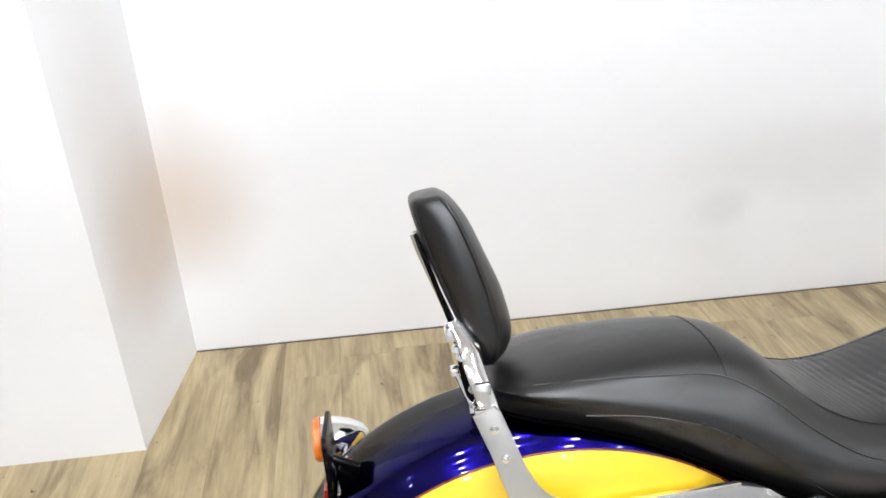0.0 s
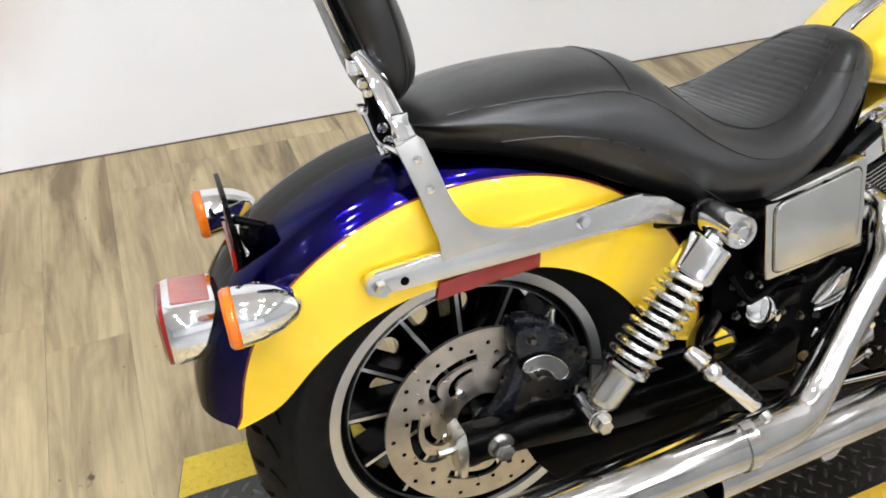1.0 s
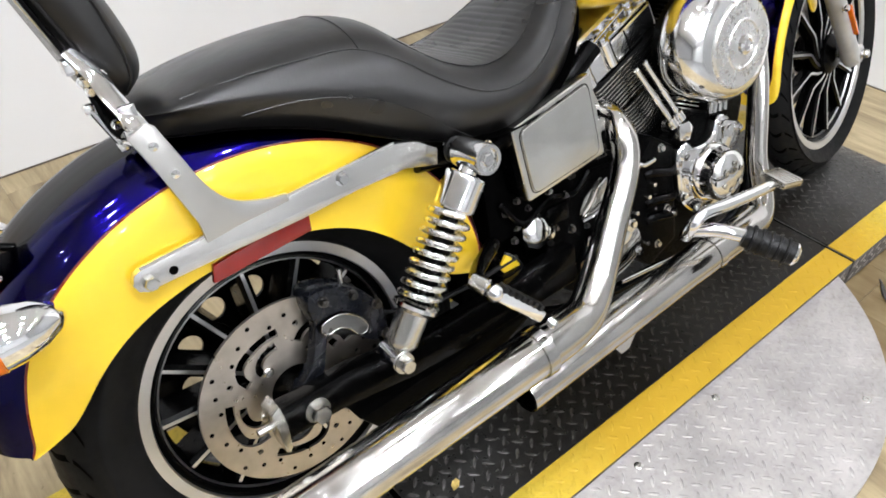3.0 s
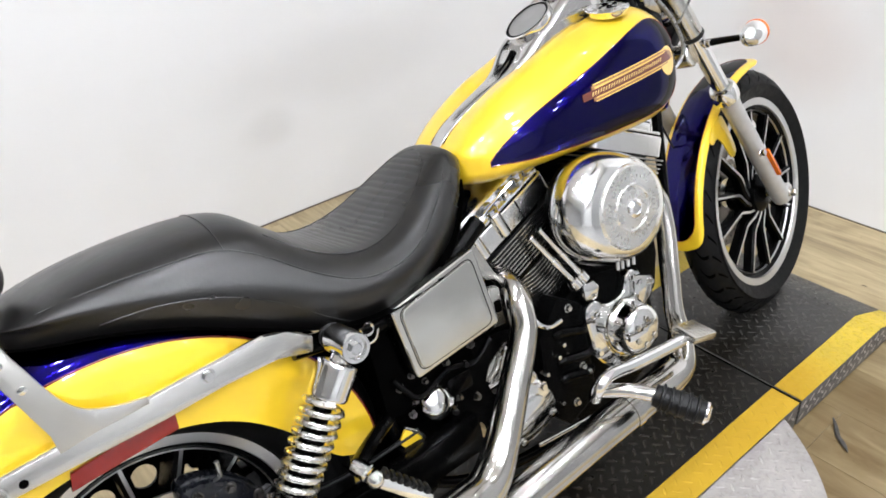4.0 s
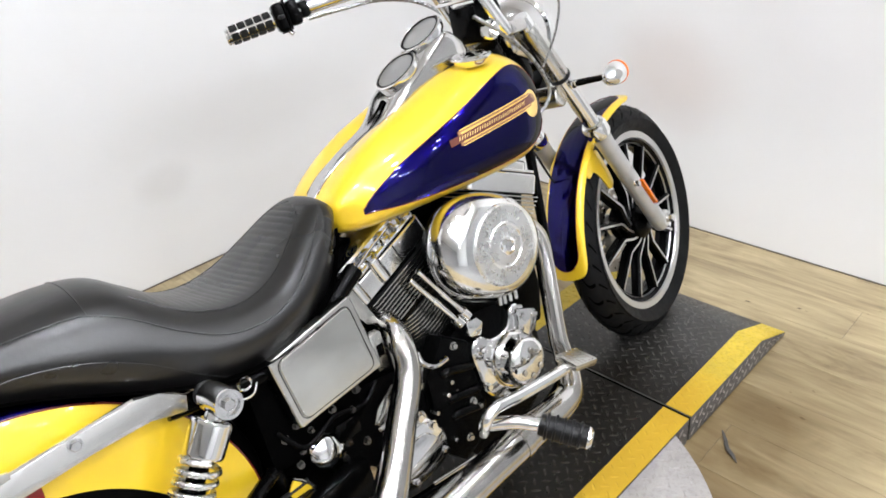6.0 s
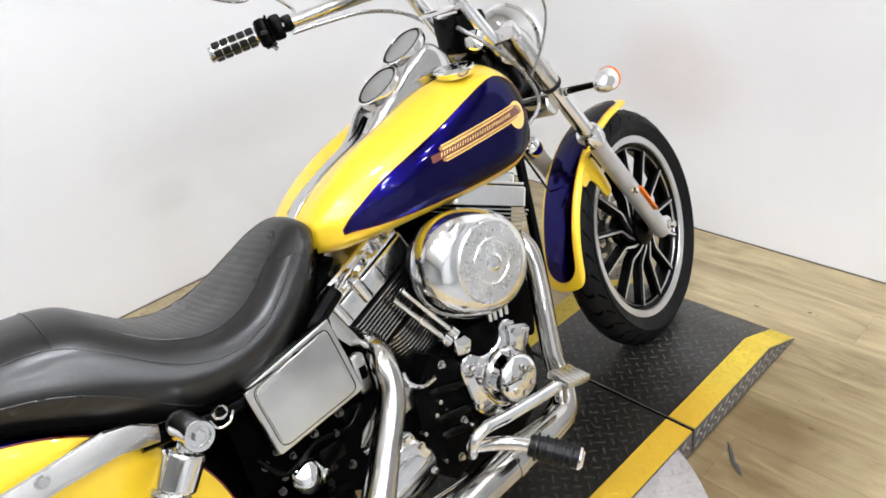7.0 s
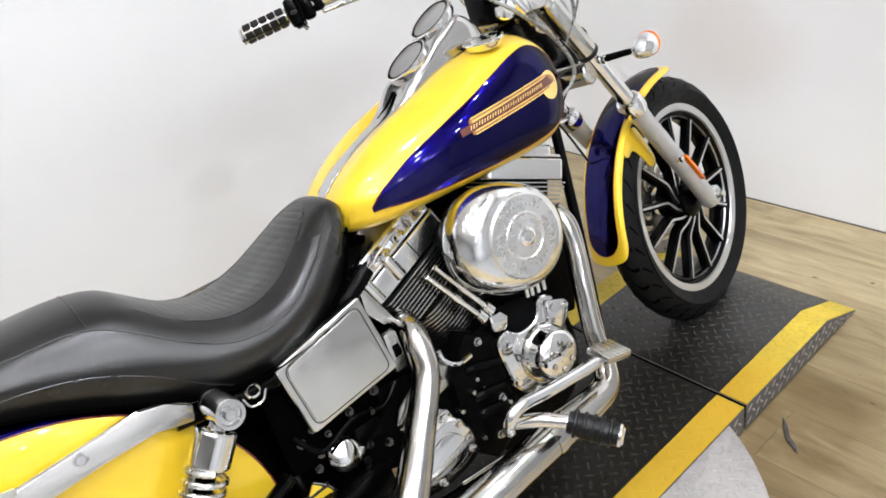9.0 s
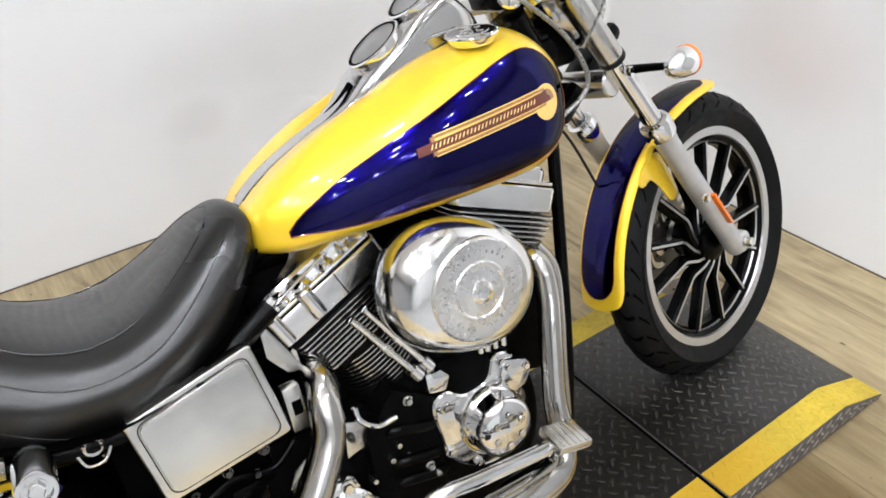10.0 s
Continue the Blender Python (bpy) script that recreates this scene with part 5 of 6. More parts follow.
dial((0.905, 0.0, 0.939), -33, 0.049)
dial((0.987, 0.0, 0.993), -33, 0.049)
for sgn in (1, -1):
    m = pose(1.02, -0.088 * sgn, 0.9265, 8 * sgn, -3, 0)
    cap = part("tank_cap", lathe([(0.033, -0.008), (0.036, 0.001), (0.0395, 0.0025), (0.0405, 0.005), (0.0395, 0.0075), (0.0365, 0.0085), (0.035, 0.0078), (0.027, 0.0082), (0.0255, 0.0095), (0.0005, 0.0105)], m, 44), M_CHROME, tank, "low flat chrome tank cap")
    for i in range(4):
        part("cap_relief", block(0.0155, 0, 0.0101, 0.011, 0.005, 0.0024, 0.0008, m=m @ pose(0, 0, 0, 0, 0, 90 * i + 20)), M_ALU, cap)

# ---- engine ----
CRANK = Vector((0.868, 0, 0.262))
eng = empty("engine", bike)


def bright_edge(bm, ax):
    """The rim faces of a fin are bare metal."""
    bm.normal_update()
    for f in bm.faces:
        if abs(f.normal.dot(ax)) < 0.3:
            f.material_index = 1
    return bm


def cylinder(deg, label):
    """A finned barrel with head and rocker box, leaning by deg from upright."""
    ax = Vector((math.sin(radians(deg)), 0, math.cos(radians(deg))))
    # local frame: z along the bore, x along the bike
    X = Vector((math.cos(radians(deg)), 0, -math.sin(radians(deg))))
    m = Matrix((X, (0, 1, 0), ax)).transposed().to_4x4()
    m.translation = CRANK
    c = empty("cylinder", eng)
    part("barrel", lathe([(0.052, 0.12), (0.052, 0.3)], m, 32), M_BLACK, c, label)
    for i in range(17):
        z = 0.162 + i * 0.0079
        fin = [(p[0], p[1]) for p in round_rect(0.14, 0.152, 0.06, 6)]
        part("fin", bright_edge(slab(fin, z, z + 0.0022, axis="z", m=m), ax), (M_FIN, M_ALU), c, smooth=False)
    up = 0.041 if deg > 0 else 0.0
    part("head", slab(round_rect(0.135, 0.165, 0.02), 0.29, 0.385 + up, axis="z", bevel=0.004, m=m), M_BLACK, c)
    for i in range(9 if deg < 0 else 14):
        z = 0.303 + i * 0.0085
        part("head_fin", bright_edge(slab(round_rect(0.15 + 0.004 * i, 0.168 + 0.0018 * i, 0.014, 3), z, z + 0.0026, axis="z", m=m), ax), (M_FIN, M_ALU), c, smooth=False)
    lo = part("rocker_box", slab(round_rect(0.205, 0.168, 0.014), 0.379 + up, 0.422 + up, axis="z", bevel=0.005, seg=3, m=m), M_ROCKER, c, "chrome rocker box")
    part("gasket", slab(round_rect(0.2, 0.16, 0.014), 0.4215 + up, 0.4245 + up, axis="z", m=m), M_BLACK, lo)
    part("cover", slab(round_rect(0.198, 0.118, 0.02), 0.424 + up, 0.452 + up, axis="z", bevel=0.01, seg=3, m=m), M_ROCKER, lo)
    part("ledge", slab(round_rect(0.2, 0.162, 0.014), 0.4245 + up, 0.431 + up, axis="z", bevel=0.003, m=m), M_ROCKER, lo)
    for bx, br in () if deg > 0 else ((-0.088, 0.012), (-0.058, 0.0095), (-0.022, 0.014), (0.022, 0.0125), (0.06, 0.0095), (0.088, 0.012)):
        p0, p1 = m @ Vector((bx, -0.068, 0.428)), m @ Vector((bx, -0.068, 0.44))
        part("boss", rod(p0, p1, br, 16, bevel=0.35), M_SATIN, lo)
        part("boss_bolt", bolt(p1, ax, 0.0075, 0.009), M_SATIN, lo)
    for bx in (-0.088, -0.03) if deg < 0 else ():
        p0, p1 = m @ Vector((bx, -0.083, 0.386)), m @ Vector((bx, -0.083, 0.436))
        part("side_boss", rod(p0, p1, 0.0125, 18, bevel=0.2), M_SATIN, lo)
        part("boss_bolt", bolt(p1, ax, 0.008, 0.009), M_CHROME, lo)
    if deg < 0:
        part("split_line", block(0.02, -0.0845, 0.4 + up, 0.0016, 0.002, 0.042, 0, m=m), M_DARK, lo)


M_FIN = surface("black_fin_bright_edge", (0.004, 0.004, 0.004), 0.4, spec=0.15, vary=0.2, scale=60)
cylinder(-22.5, "black finned rear cylinder")
cylinder(22.5, "black finned front cylinder")
# pushrod tubes
for xa, za, xb, zb in ((0.725, 0.592, 0.812, 0.452), (0.748, 0.6, 0.832, 0.458), (0.955, 0.6, 0.905, 0.46), (0.982, 0.592, 0.925, 0.455)):
    pr = empty("pushrod_tube", eng)
    a, b = Vector((xa, -0.108, za)), Vector((xa, -0.108, za)).lerp(Vector((xb, -0.125, zb)), 0.9)
    part("tube", rod(a, b, 0.006, 16), M_CHROME, pr, "chrome pushrod tube")
    part("collar", rod(a.lerp(b, 0.45), a.lerp(b, 0.56), 0.0078, 16), M_CHROME, pr)
    part("base", rod(a.lerp(b, 0.86), b, 0.0105, 16), M_CHROME, pr)
# crankcase, cam cover, lifter blocks
part("crankcase", slab(smoothed([(0.72, 0.3), (0.73, 0.39), (0.78, 0.44), (0.86, 0.46), (0.95, 0.44), (1.01, 0.38), (1.02, 0.28), (0.98, 0.2), (0.88, 0.165), (0.77, 0.18)], 4, closed=True), -0.1, 0.13, bevel=0.012), M_WRINKLE, eng, "black crankcase")
part("lifter_block", slab([(0.806, 0.469), (0.835, 0.468), (0.848, 0.451), (0.836, 0.428), (0.806, 0.436)], -0.135, -0.09, bevel=0.006), M_CHROME, eng, "chrome lifter cover")
part("lifter_block", slab([(0.941, 0.424), (0.949, 0.431), (0.991, 0.414), (0.996, 0.393), (0.983, 0.37), (0.957, 0.362), (0.934, 0.383)], -0.135, -0.09, bevel=0.005), M_CHROME, eng, "chrome lifter cover")
for q in ((0.951, 0.416), (0.985, 0.404)):
    part("lifter_bolt", bolt((q[0], -0.134, q[1]), (0, -1, 0), 0.006, 0.007), M_CHROME, eng)
for q in ((0.917, 0.461), (0.930, 0.459), (0.946, 0.457), (0.962, 0.455)):
    part("stud_nut", rod((q[0], -0.118, q[1] - 0.009), (q[0] + 0.002, -0.118, q[1] + 0.011), 0.0052, 10), M_SATIN, eng)
for q in ((0.827, 0.512), (0.868, 0.495)):
    part("stud_nut", rod((q[0] - 0.012, -0.118, q[1] + 0.003), (q[0] + 0.012, -0.118, q[1] - 0.003), 0.005, 10), M_SATIN, eng)
part("front_mount", slab([(0.93, 0.42), (0.98, 0.36), (1.06, 0.34), (1.08, 0.42), (1.075, 0.5), (1.02, 0.53), (0.95, 0.5)], -0.08, 0.08, bevel=0.012), M_WRINKLE, eng, "black front engine mount")
for z0, z1 in ((0.391, 0.374), (0.333, 0.321), (0.297, 0.284)):
    part("case_rib", tube([(0.735, -0.108, z0 - 0.002), (0.75, -0.114, z0), (0.8, -0.114, z1), (0.815, -0.108, z1 - 0.002)], 0.0095, 14), M_BLACK, eng, "cast black rib")
cc = empty("cam_cover", eng)
out = smoothed([(0.825, 0.3), (0.815, 0.35), (0.812, 0.405), (0.84, 0.42), (0.87, 0.4), (0.915, 0.405), (0.935, 0.44), (0.97, 0.43), (0.975, 0.39), (0.985, 0.33), (0.965, 0.275), (0.92, 0.25), (0.87, 0.258)], 4, closed=True)
part("cover", slab(out, -0.125, -0.098, bevel=0.008, seg=3), M_CHROME, cc, "chrome cam cover")
CN = Vector((0.91, -0.122, 0.335))
part("nose", lathe([(0.062, 0.0), (0.06, 0.01), (0.056, 0.014), (0.0535, 0.016), (0.0515, 0.03), (0.051, 0.041), (0.049, 0.0455), (0.043, 0.0495), (0.03, 0.0535), (0.0005, 0.056)], along(CN, CN + Vector((0, -1, 0))), 40), M_CHROME, cc, "polished round timer cover")
for i in range(6):
    q = Vector((math.cos(i * math.pi / 3 + 0.4), 0, math.sin(i * math.pi / 3 + 0.4))) * 0.027
    part("dimple", lathe([(0.0062, 0.0), (0.0055, 0.0012), (0.0004, 0.0014)], along(CN + q + Vector((0, -0.0556, 0)), CN + q + Vector((0, -1, 0))), 14), M_ALU, cc)
for q in ((0.832, 0.395), (0.826, 0.315), (0.945, 0.425), (0.872, 0.268), (0.968, 0.3), (0.97, 0.385)):
    part("bolt", bolt((q[0], -0.1245, q[1]), (0, -1, 0), 0.0075, 0.009), M_CHROME, cc)
# gear case behind the cam cover, with bolts
gb = empty("gearbox", bike)
part("case", slab(smoothed([(0.5, 0.3), (0.5, 0.42), (0.56, 0.45), (0.66, 0.44), (0.73, 0.42), (0.74, 0.25), (0.68, 0.2), (0.56, 0.21)], 4, closed=True), -0.09, 0.12, bevel=0.012), M_WRINKLE, gb, "black gearbox case")
part("inner_case", slab([(0.69, 0.24), (0.7, 0.4), (0.76, 0.46), (0.82, 0.42), (0.82, 0.22), (0.74, 0.19)], -0.112, -0.06, bevel=0.01), M_WRINKLE, gb)
out = smoothed([(0.553, 0.272), (0.597, 0.328), (0.635, 0.348), (0.668, 0.338), (0.694, 0.295), (0.687, 0.256), (0.626, 0.232), (0.572, 0.242)], 4, closed=True)
part("cover_lug", slab([(0.61, 0.33), (0.634, 0.366), (0.664, 0.36), (0.672, 0.33)], -0.128, -0.09, bevel=0.008), M_CHROME, gb)
part("cover_lug_bolt", bolt((0.647, -0.128, 0.352), (0, -1, 0), 0.0085, 0.009), M_CHROME, gb)
part("clutch_cover", slab(out, -0.135, -0.09, bevel=0.012, seg=3), M_CHROME, gb, "chrome release cover")
part("cover_face", slab([(0.622 + (x - 0.622) * 0.7, 0.283 + (z - 0.283) * 0.62) for x, z in out], -0.139, -0.134, bevel=0.003), M_CHROME, gb)
for q in ((0.59, 0.313), (0.668, 0.326), (0.682, 0.262), (0.6, 0.243)):
    part("bolt", bolt((q[0], -0.134, q[1]), (0, -1, 0), 0.007, 0.008), M_CHROME, gb)
for q in ((0.778, 0.43), (0.79, 0.3), (0.76, 0.235)):
    part("bolt", bolt((q[0], -0.112, q[1]), (0, -1, 0), 0.0065, 0.008), M_ALU, gb)
part("hose_clamp", tube([(0.695, -0.11, 0.459), (0.697, -0.115, 0.438), (0.72, -0.118, 0.418), (0.752, -0.118, 0.418)], 0.0052, 10), M_CHROME, gb, "bright hose clamp")
for q in ((0.743, 0.372), (0.727, 0.353), (0.692, 0.334), (0.797, 0.289), (0.717, 0.259)):
    part("stud", rod((q[0], -0.108, q[1]), (q[0], -0.128, q[1]), 0.0042, 12), M_ALU, gb)
part("bracket", slab([(0.6, 0.64), (0.612, 0.62), (0.634, 0.572), (0.646, 0.545), (0.62, 0.552), (0.597, 0.585)], -0.1, -0.094, bevel=0.002), M_ALU, gb, "bright engine bracket")
part("clamp_bracket", slab([(0.676, 0.436), (0.71, 0.424), (0.719, 0.386), (0.668, 0.376)], -0.1, -0.095, bevel=0.0015), M_ALU, gb, "bright bracket")
CP = Vector((0.466, -0.095, 0.388))
part("filler_cap", lathe([(0.02, -0.02), (0.03, 0.0), (0.032, 0.008), (0.028, 0.014), (0.016, 0.02), (0.0005, 0.021)], along(CP, CP + Vector((0.1, -1, 0.3))), 10), M_CHROME, gb, "chrome knurled filler cap")

part("lock_plate", slab([(0.574, 0.372), (0.588, 0.398), (0.631, 0.424), (0.65, 0.416), (0.648, 0.376), (0.606, 0.36)], -0.098, -0.092, bevel=0.002), M_ALU, gb, "bright bracket behind the header")
part("lock_rib", tube([(0.578, -0.102, 0.37), (0.6, -0.104, 0.386), (0.618, -0.104, 0.41), (0.64, -0.102, 0.42)], 0.004, 10), M_CHROME, gb)
part("lock_rib", tube([(0.575, -0.102, 0.362), (0.61, -0.104, 0.366), (0.65, -0.102, 0.38)], 0.0045, 10), M_CHROME, gb)
part("pivot_bolt", bolt((0.534, -0.098, 0.291), (0, -1, 0), 0.0125, 0.012), surface("yellow_zinc", (0.5, 0.36, 0.2), 0.35, metal=1.0), gb, "brassy zinc pivot bolt")
part("pivot_cap", lathe([(0.0165, 0.0), (0.0165, 0.006), (0.012, 0.011), (0.0004, 0.012)], along((0.471, -0.096, 0.299), (0.471, -1, 0.299)), 20), M_DISCBOLT, gb, "dull round pivot cap")
part("drain_line", tube([(0.588, -0.104, 0.325), (0.575, -0.106, 0.29), (0.553, -0.106, 0.242)], 0.0035, 10), M_CHROME, gb, "thin bright line")
for q in ((0.5, 0.35), (0.515, 0.372), (0.505, 0.318), (0.43, 0.41), (0.59, 0.345)):
    part("stud", bolt((q[0], -0.096, q[1]), (0, -1, 0), 0.005, 0.007), M_DISCBOLT, gb)
part("knob_side", lathe([(0.013, 0.0), (0.015, 0.006), (0.012, 0.012), (0.0004, 0.014)], along((0.488, -0.1, 0.376), (0.49, -1, 0.5)), 16), M_CHROME, gb, "small chrome side knob")
part("guard_tip", slab([(0.379, 0.357), (0.396, 0.376), (0.418, 0.352), (0.436, 0.312), (0.434, 0.296), (0.408, 0.314)], -0.103, -0.098, bevel=0.0015), M_YEL, gb, "yellow painted guard tip")
part("guard_edge", tube([(0.396, -0.101, 0.378), (0.42, -0.101, 0.354), (0.439, -0.101, 0.31), (0.437, -0.101, 0.292)], 0.0028, 8), M_ALU, gb)

for x, z, r in ((0.405, 0.45, 0.006), (0.43, 0.462, 0.005), (0.452, 0.44, 0.0045), (0.5, 0.452, 0.006), (0.536, 0.43, 0.005), (0.555, 0.46, 0.0065), (0.545, 0.36, 0.006), (0.415, 0.395, 0.0055), (0.68, 0.41, 0.005), (0.735, 0.3, 0.006), (0.76, 0.34, 0.005)):
    part("small_bolt", bolt((x, -0.104, z), (0, -1, 0), r, 0.008), M_DISCBOLT, gb)
part("vent_hose", tube([(0.395, -0.105, 0.47), (0.42, -0.115, 0.43), (0.445, -0.115, 0.425), (0.5, -0.108, 0.44), (0.56, -0.104, 0.425), (0.6, -0.1, 0.45)], 0.0055, 10), M_BLACK, gb, "black vent hose")
part("brake_reservoir", block(0.52, -0.085, 0.4, 0.05, 0.04, 0.036, 0.006), M_BLACK, gb, "small black reservoir")

# side cover under the seat
M_COVER = surface("soft_polished_cover", (0.72, 0.71, 0.68), 0.17, metal=1.0, vary=0.07, scale=14, rough_vary=0.05, bump=0.25, bump_scale=14)
sc = empty("side_cover", bike)
corner = [(0.400, 0.603), (0.571, 0.640), (0.592, 0.497), (0.417, 0.476)]


def inset(k):
    cx, cz = sum(p[0] for p in corner) / 4, sum(p[1] for p in corner) / 4
    return [(cx + (x - cx) * k, cz + (z - cz) * k) for x, z in corner]


def rounded(pts, r):
    """The outline with its corners turned on a small curve."""
    out = []
    n = len(pts)
    for i in range(n):
        a, b, c = (Vector(pts[(i + k) % n]) for k in (-1, 0, 1))
        p, q = b + (a - b).normalized() * r, b + (c - b).normalized() * r
        out += [tuple(p * (1 - u) ** 2 + b * 2 * u * (1 - u) + q * u * u) for u in (0, 0.2, 0.4, 0.6, 0.8, 1.0)]
    return out


part("box", slab(inset(0.97), -0.13, 0.1, bevel=0.006), M_BLACK, sc)
part("frame", slab(rounded(inset(1.0), 0.008), -0.1525, -0.13, bevel=0.005, seg=3), M_COVER, sc, "polished cover with a stepped edge")
part("face", slab(rounded(inset(0.85), 0.015), -0.156, -0.152, bevel=0.0025, seg=3), M_COVER, sc, "polished flat face")
edge = rounded(inset(0.875), 0.016)
part("groove", tube([(x, -0.1525, z) for x, z in edge + edge[:1]], 0.0009, 6, smooth=False), M_DARK, sc)
part("clip", block(0.5, -0.153, 0.613, 0.01, 0.004, 0.008, 0.001), M_DARK, sc)
for q in ((0.599, 0.53),):
    part("side_tab", block(0.61, -0.118, 0.51, 0.026, 0.02, 0.07, 0.004), M_ALU, sc, "bright latch tab")
    part("tab_slot", block(0.612, -0.1285, 0.512, 0.014, 0.002, 0.022, 0.0008), M_DARK, sc)

# air cleaner
ac = empty("air_cleaner", bike)
AC = Vector((0.882, -0.12, 0.597))
tiltm = Matrix.Translation(AC) @ pose(0, 0, 0, 0, 22, 0) @ pose(0, 0, 0, 90, 0, 0)


def oval(rx, rz, n=64, p=2.2):
    return [(rx * math.copysign(abs(math.cos(a)) ** (2 / p), math.cos(a)), rz * math.copysign(abs(math.sin(a)) ** (2 / p), math.sin(a))) for a in (2 * math.pi * i / n for i in range(n))]


bm = bmesh.new()
rows = []
for k, h in ((0.88, 0.0), (0.97, 0.006), (1.0, 0.02), (1.0, 0.034), (0.985, 0.044), (0.95, 0.055), (0.89, 0.066), (0.8, 0.074), (0.7, 0.079)):
    rows.append([tiltm @ Vector((x, y, h)) for x, y in oval(0.128 * k, 0.102 * k)])
grid_mesh(bm, rows, closed=True, cap=True)
part("cover", bm, M_SOFTCHROME, ac, "chrome oval air cleaner cover", sharp=60)
M_SPUN = surface("spun_alloy", (0.9, 0.895, 0.88), 0.28, metal=1.0, vary=0.02, scale=30, rough_vary=0.03)
spun = M_SPUN.node_tree
grain = spun.nodes.new("ShaderNodeTangent")
grain.direction_type, grain.axis = "RADIAL", "Y"
spun.nodes["Principled BSDF"].inputs["Anisotropic"].default_value = 0.6
link(spun, grain, 0, spun.nodes["Principled BSDF"], "Tangent")
face = tiltm @ pose(0.003, 0.006, 0)
part("insert", lathe([(0.078, 0.07), (0.077, 0.081), (0.074, 0.0845), (0.07, 0.084), (0.045, 0.0865), (0.043, 0.0885), (0.04, 0.0885), (0.038, 0.0865), (0.024, 0.088), (0.0005, 0.089)], face, 64), M_SPUN, ac, "round stamped insert")
part("centre_bolt", lathe([(0.019, 0.0875), (0.017, 0.093), (0.011, 0.096), (0.009, 0.094), (0.0005, 0.095)], face, 24), M_CHROME, ac)
bm = bmesh.new()
for k in range(36):
    if k % 12 in (4, 5, 10, 11):
        continue
    a = 2 * math.pi * k / 36
    block(0, 0, 0.0853, 0.0028, 0.005, 0.0005, 0, bm, face @ pose(0.0575 * math.cos(a), 0.0575 * math.sin(a), 0, 0, 0, math.degrees(a) + 90))
part("stamped_ring", bm, M_ALU, ac, "ring of small stamped marks")["kind"] = "stuff"
part("back_plate", slab(oval(0.118, 0.092), -0.012, 0.002, axis="z", m=tiltm), M_BLACK, ac)
part("carburettor", block(0.88, -0.05, 0.56, 0.09, 0.1, 0.1, 0.015), M_BLACK, ac)

# ---- frame tubes, black gap fillers, foot controls ----
fr = empty("frame", bike)
part("down_tube", tube([(1.19, -0.03, 0.80), (1.161, -0.05, 0.62), (1.127, -0.07, 0.4), (1.101, -0.08, 0.26), (1.07, -0.08, 0.18), (0.95, -0.08, 0.15), (0.6, -0.08, 0.17), (0.42, -0.08, 0.25), (0.38, -0.08, 0.4)], 0.011, 16), M_BLACK, fr, "black frame down tube")
part("down_tube", tube([(1.2, 0.03, 0.80), (1.165, 0.05, 0.62), (1.13, 0.07, 0.4), (1.105, 0.08, 0.26), (1.07, 0.08, 0.18), (0.95, 0.08, 0.15), (0.6, 0.08, 0.17), (0.42, 0.08, 0.25), (0.38, 0.08, 0.4)], 0.0135, 16), M_BLACK, fr, "black frame down tube")
part("backbone", tube([(1.22, 0, 0.86), (0.95, 0, 0.82), (0.6, 0, 0.7), (0.36, 0, 0.62)], 0.03, 16), M_BLACK, fr)
part("seat_rail", tube([(0.62, -0.11, 0.66), (0.5, -0.12, 0.6), (0.4, -0.12, 0.58), (0.25, -0.115, 0.6)], 0.016, 12), M_BLACK, fr)
part("steering_head", rod((1.21, 0, 0.80), (1.145, 0, 0.93), 0.034, 24), M_BLACK, fr)
# added black blocks that keep the gaps behind the engine dark
part("lower_fill", block(0.47, 0, 0.5, 0.2, 0.2, 0.22, 0.03), M_DARK, fr, "black filler block behind the side cover")
part("seat_post", block(0.655, 0.03, 0.62, 0.16, 0.1, 0.12, 0.02), M_DARK, fr, "black filler block under the seat nose")
part("lower_tray", slab([(0.33, 0.41), (0.55, 0.42), (0.56, 0.22), (0.44, 0.215), (0.34, 0.27)], -0.03, 0.04, bevel=0.01), M_DARK, fr, "black filler slab behind the swingarm pivot")
part("wiring_box", block(0.69, 0.075, 0.63, 0.2, 0.05, 0.13, 0.015), M_DARK, fr, "black filler block below the tank tail")
part("starter", block(0.65, 0.06, 0.47, 0.14, 0.08, 0.12, 0.02), M_DARK, fr, "black filler block behind the rear cylinder")
part("coil_box", block(0.87, 0.05, 0.655, 0.3, 0.07, 0.07, 0.015), M_DARK, fr, "black filler block under the tank")
part("regulator", block(1.045, 0.035, 0.47, 0.05, 0.1, 0.26, 0.012), M_DARK, fr, "black filler block behind the down tubes")
part("throttle_wire", tube([(0.6, -0.085, 0.625), (0.65, -0.09, 0.66), (0.72, -0.09, 0.695)], 0.0025, 8), M_CHROME, fr, "thin bright oil line")
part("seat_lock", lathe([(0.0085, 0.0), (0.0125, 0.001), (0.0135, 0.005), (0.011, 0.008), (0.008, 0.006)], along((0.364, -0.128, 0.586), (0.364, -1, 0.586)), 24), M_CHROME, fr, "chrome seat lock ring")
part("lock_wire", tube([(0.345, -0.132, 0.582), (0.352, -0.136, 0.566), (0.372, -0.136, 0.566), (0.386, -0.132, 0.585)], 0.0022, 8), M_CHROME, fr)
part("top_mount", block(1.03, -0.02, 0.665, 0.03, 0.12, 0.04, 0.008), M_CHROME, fr)

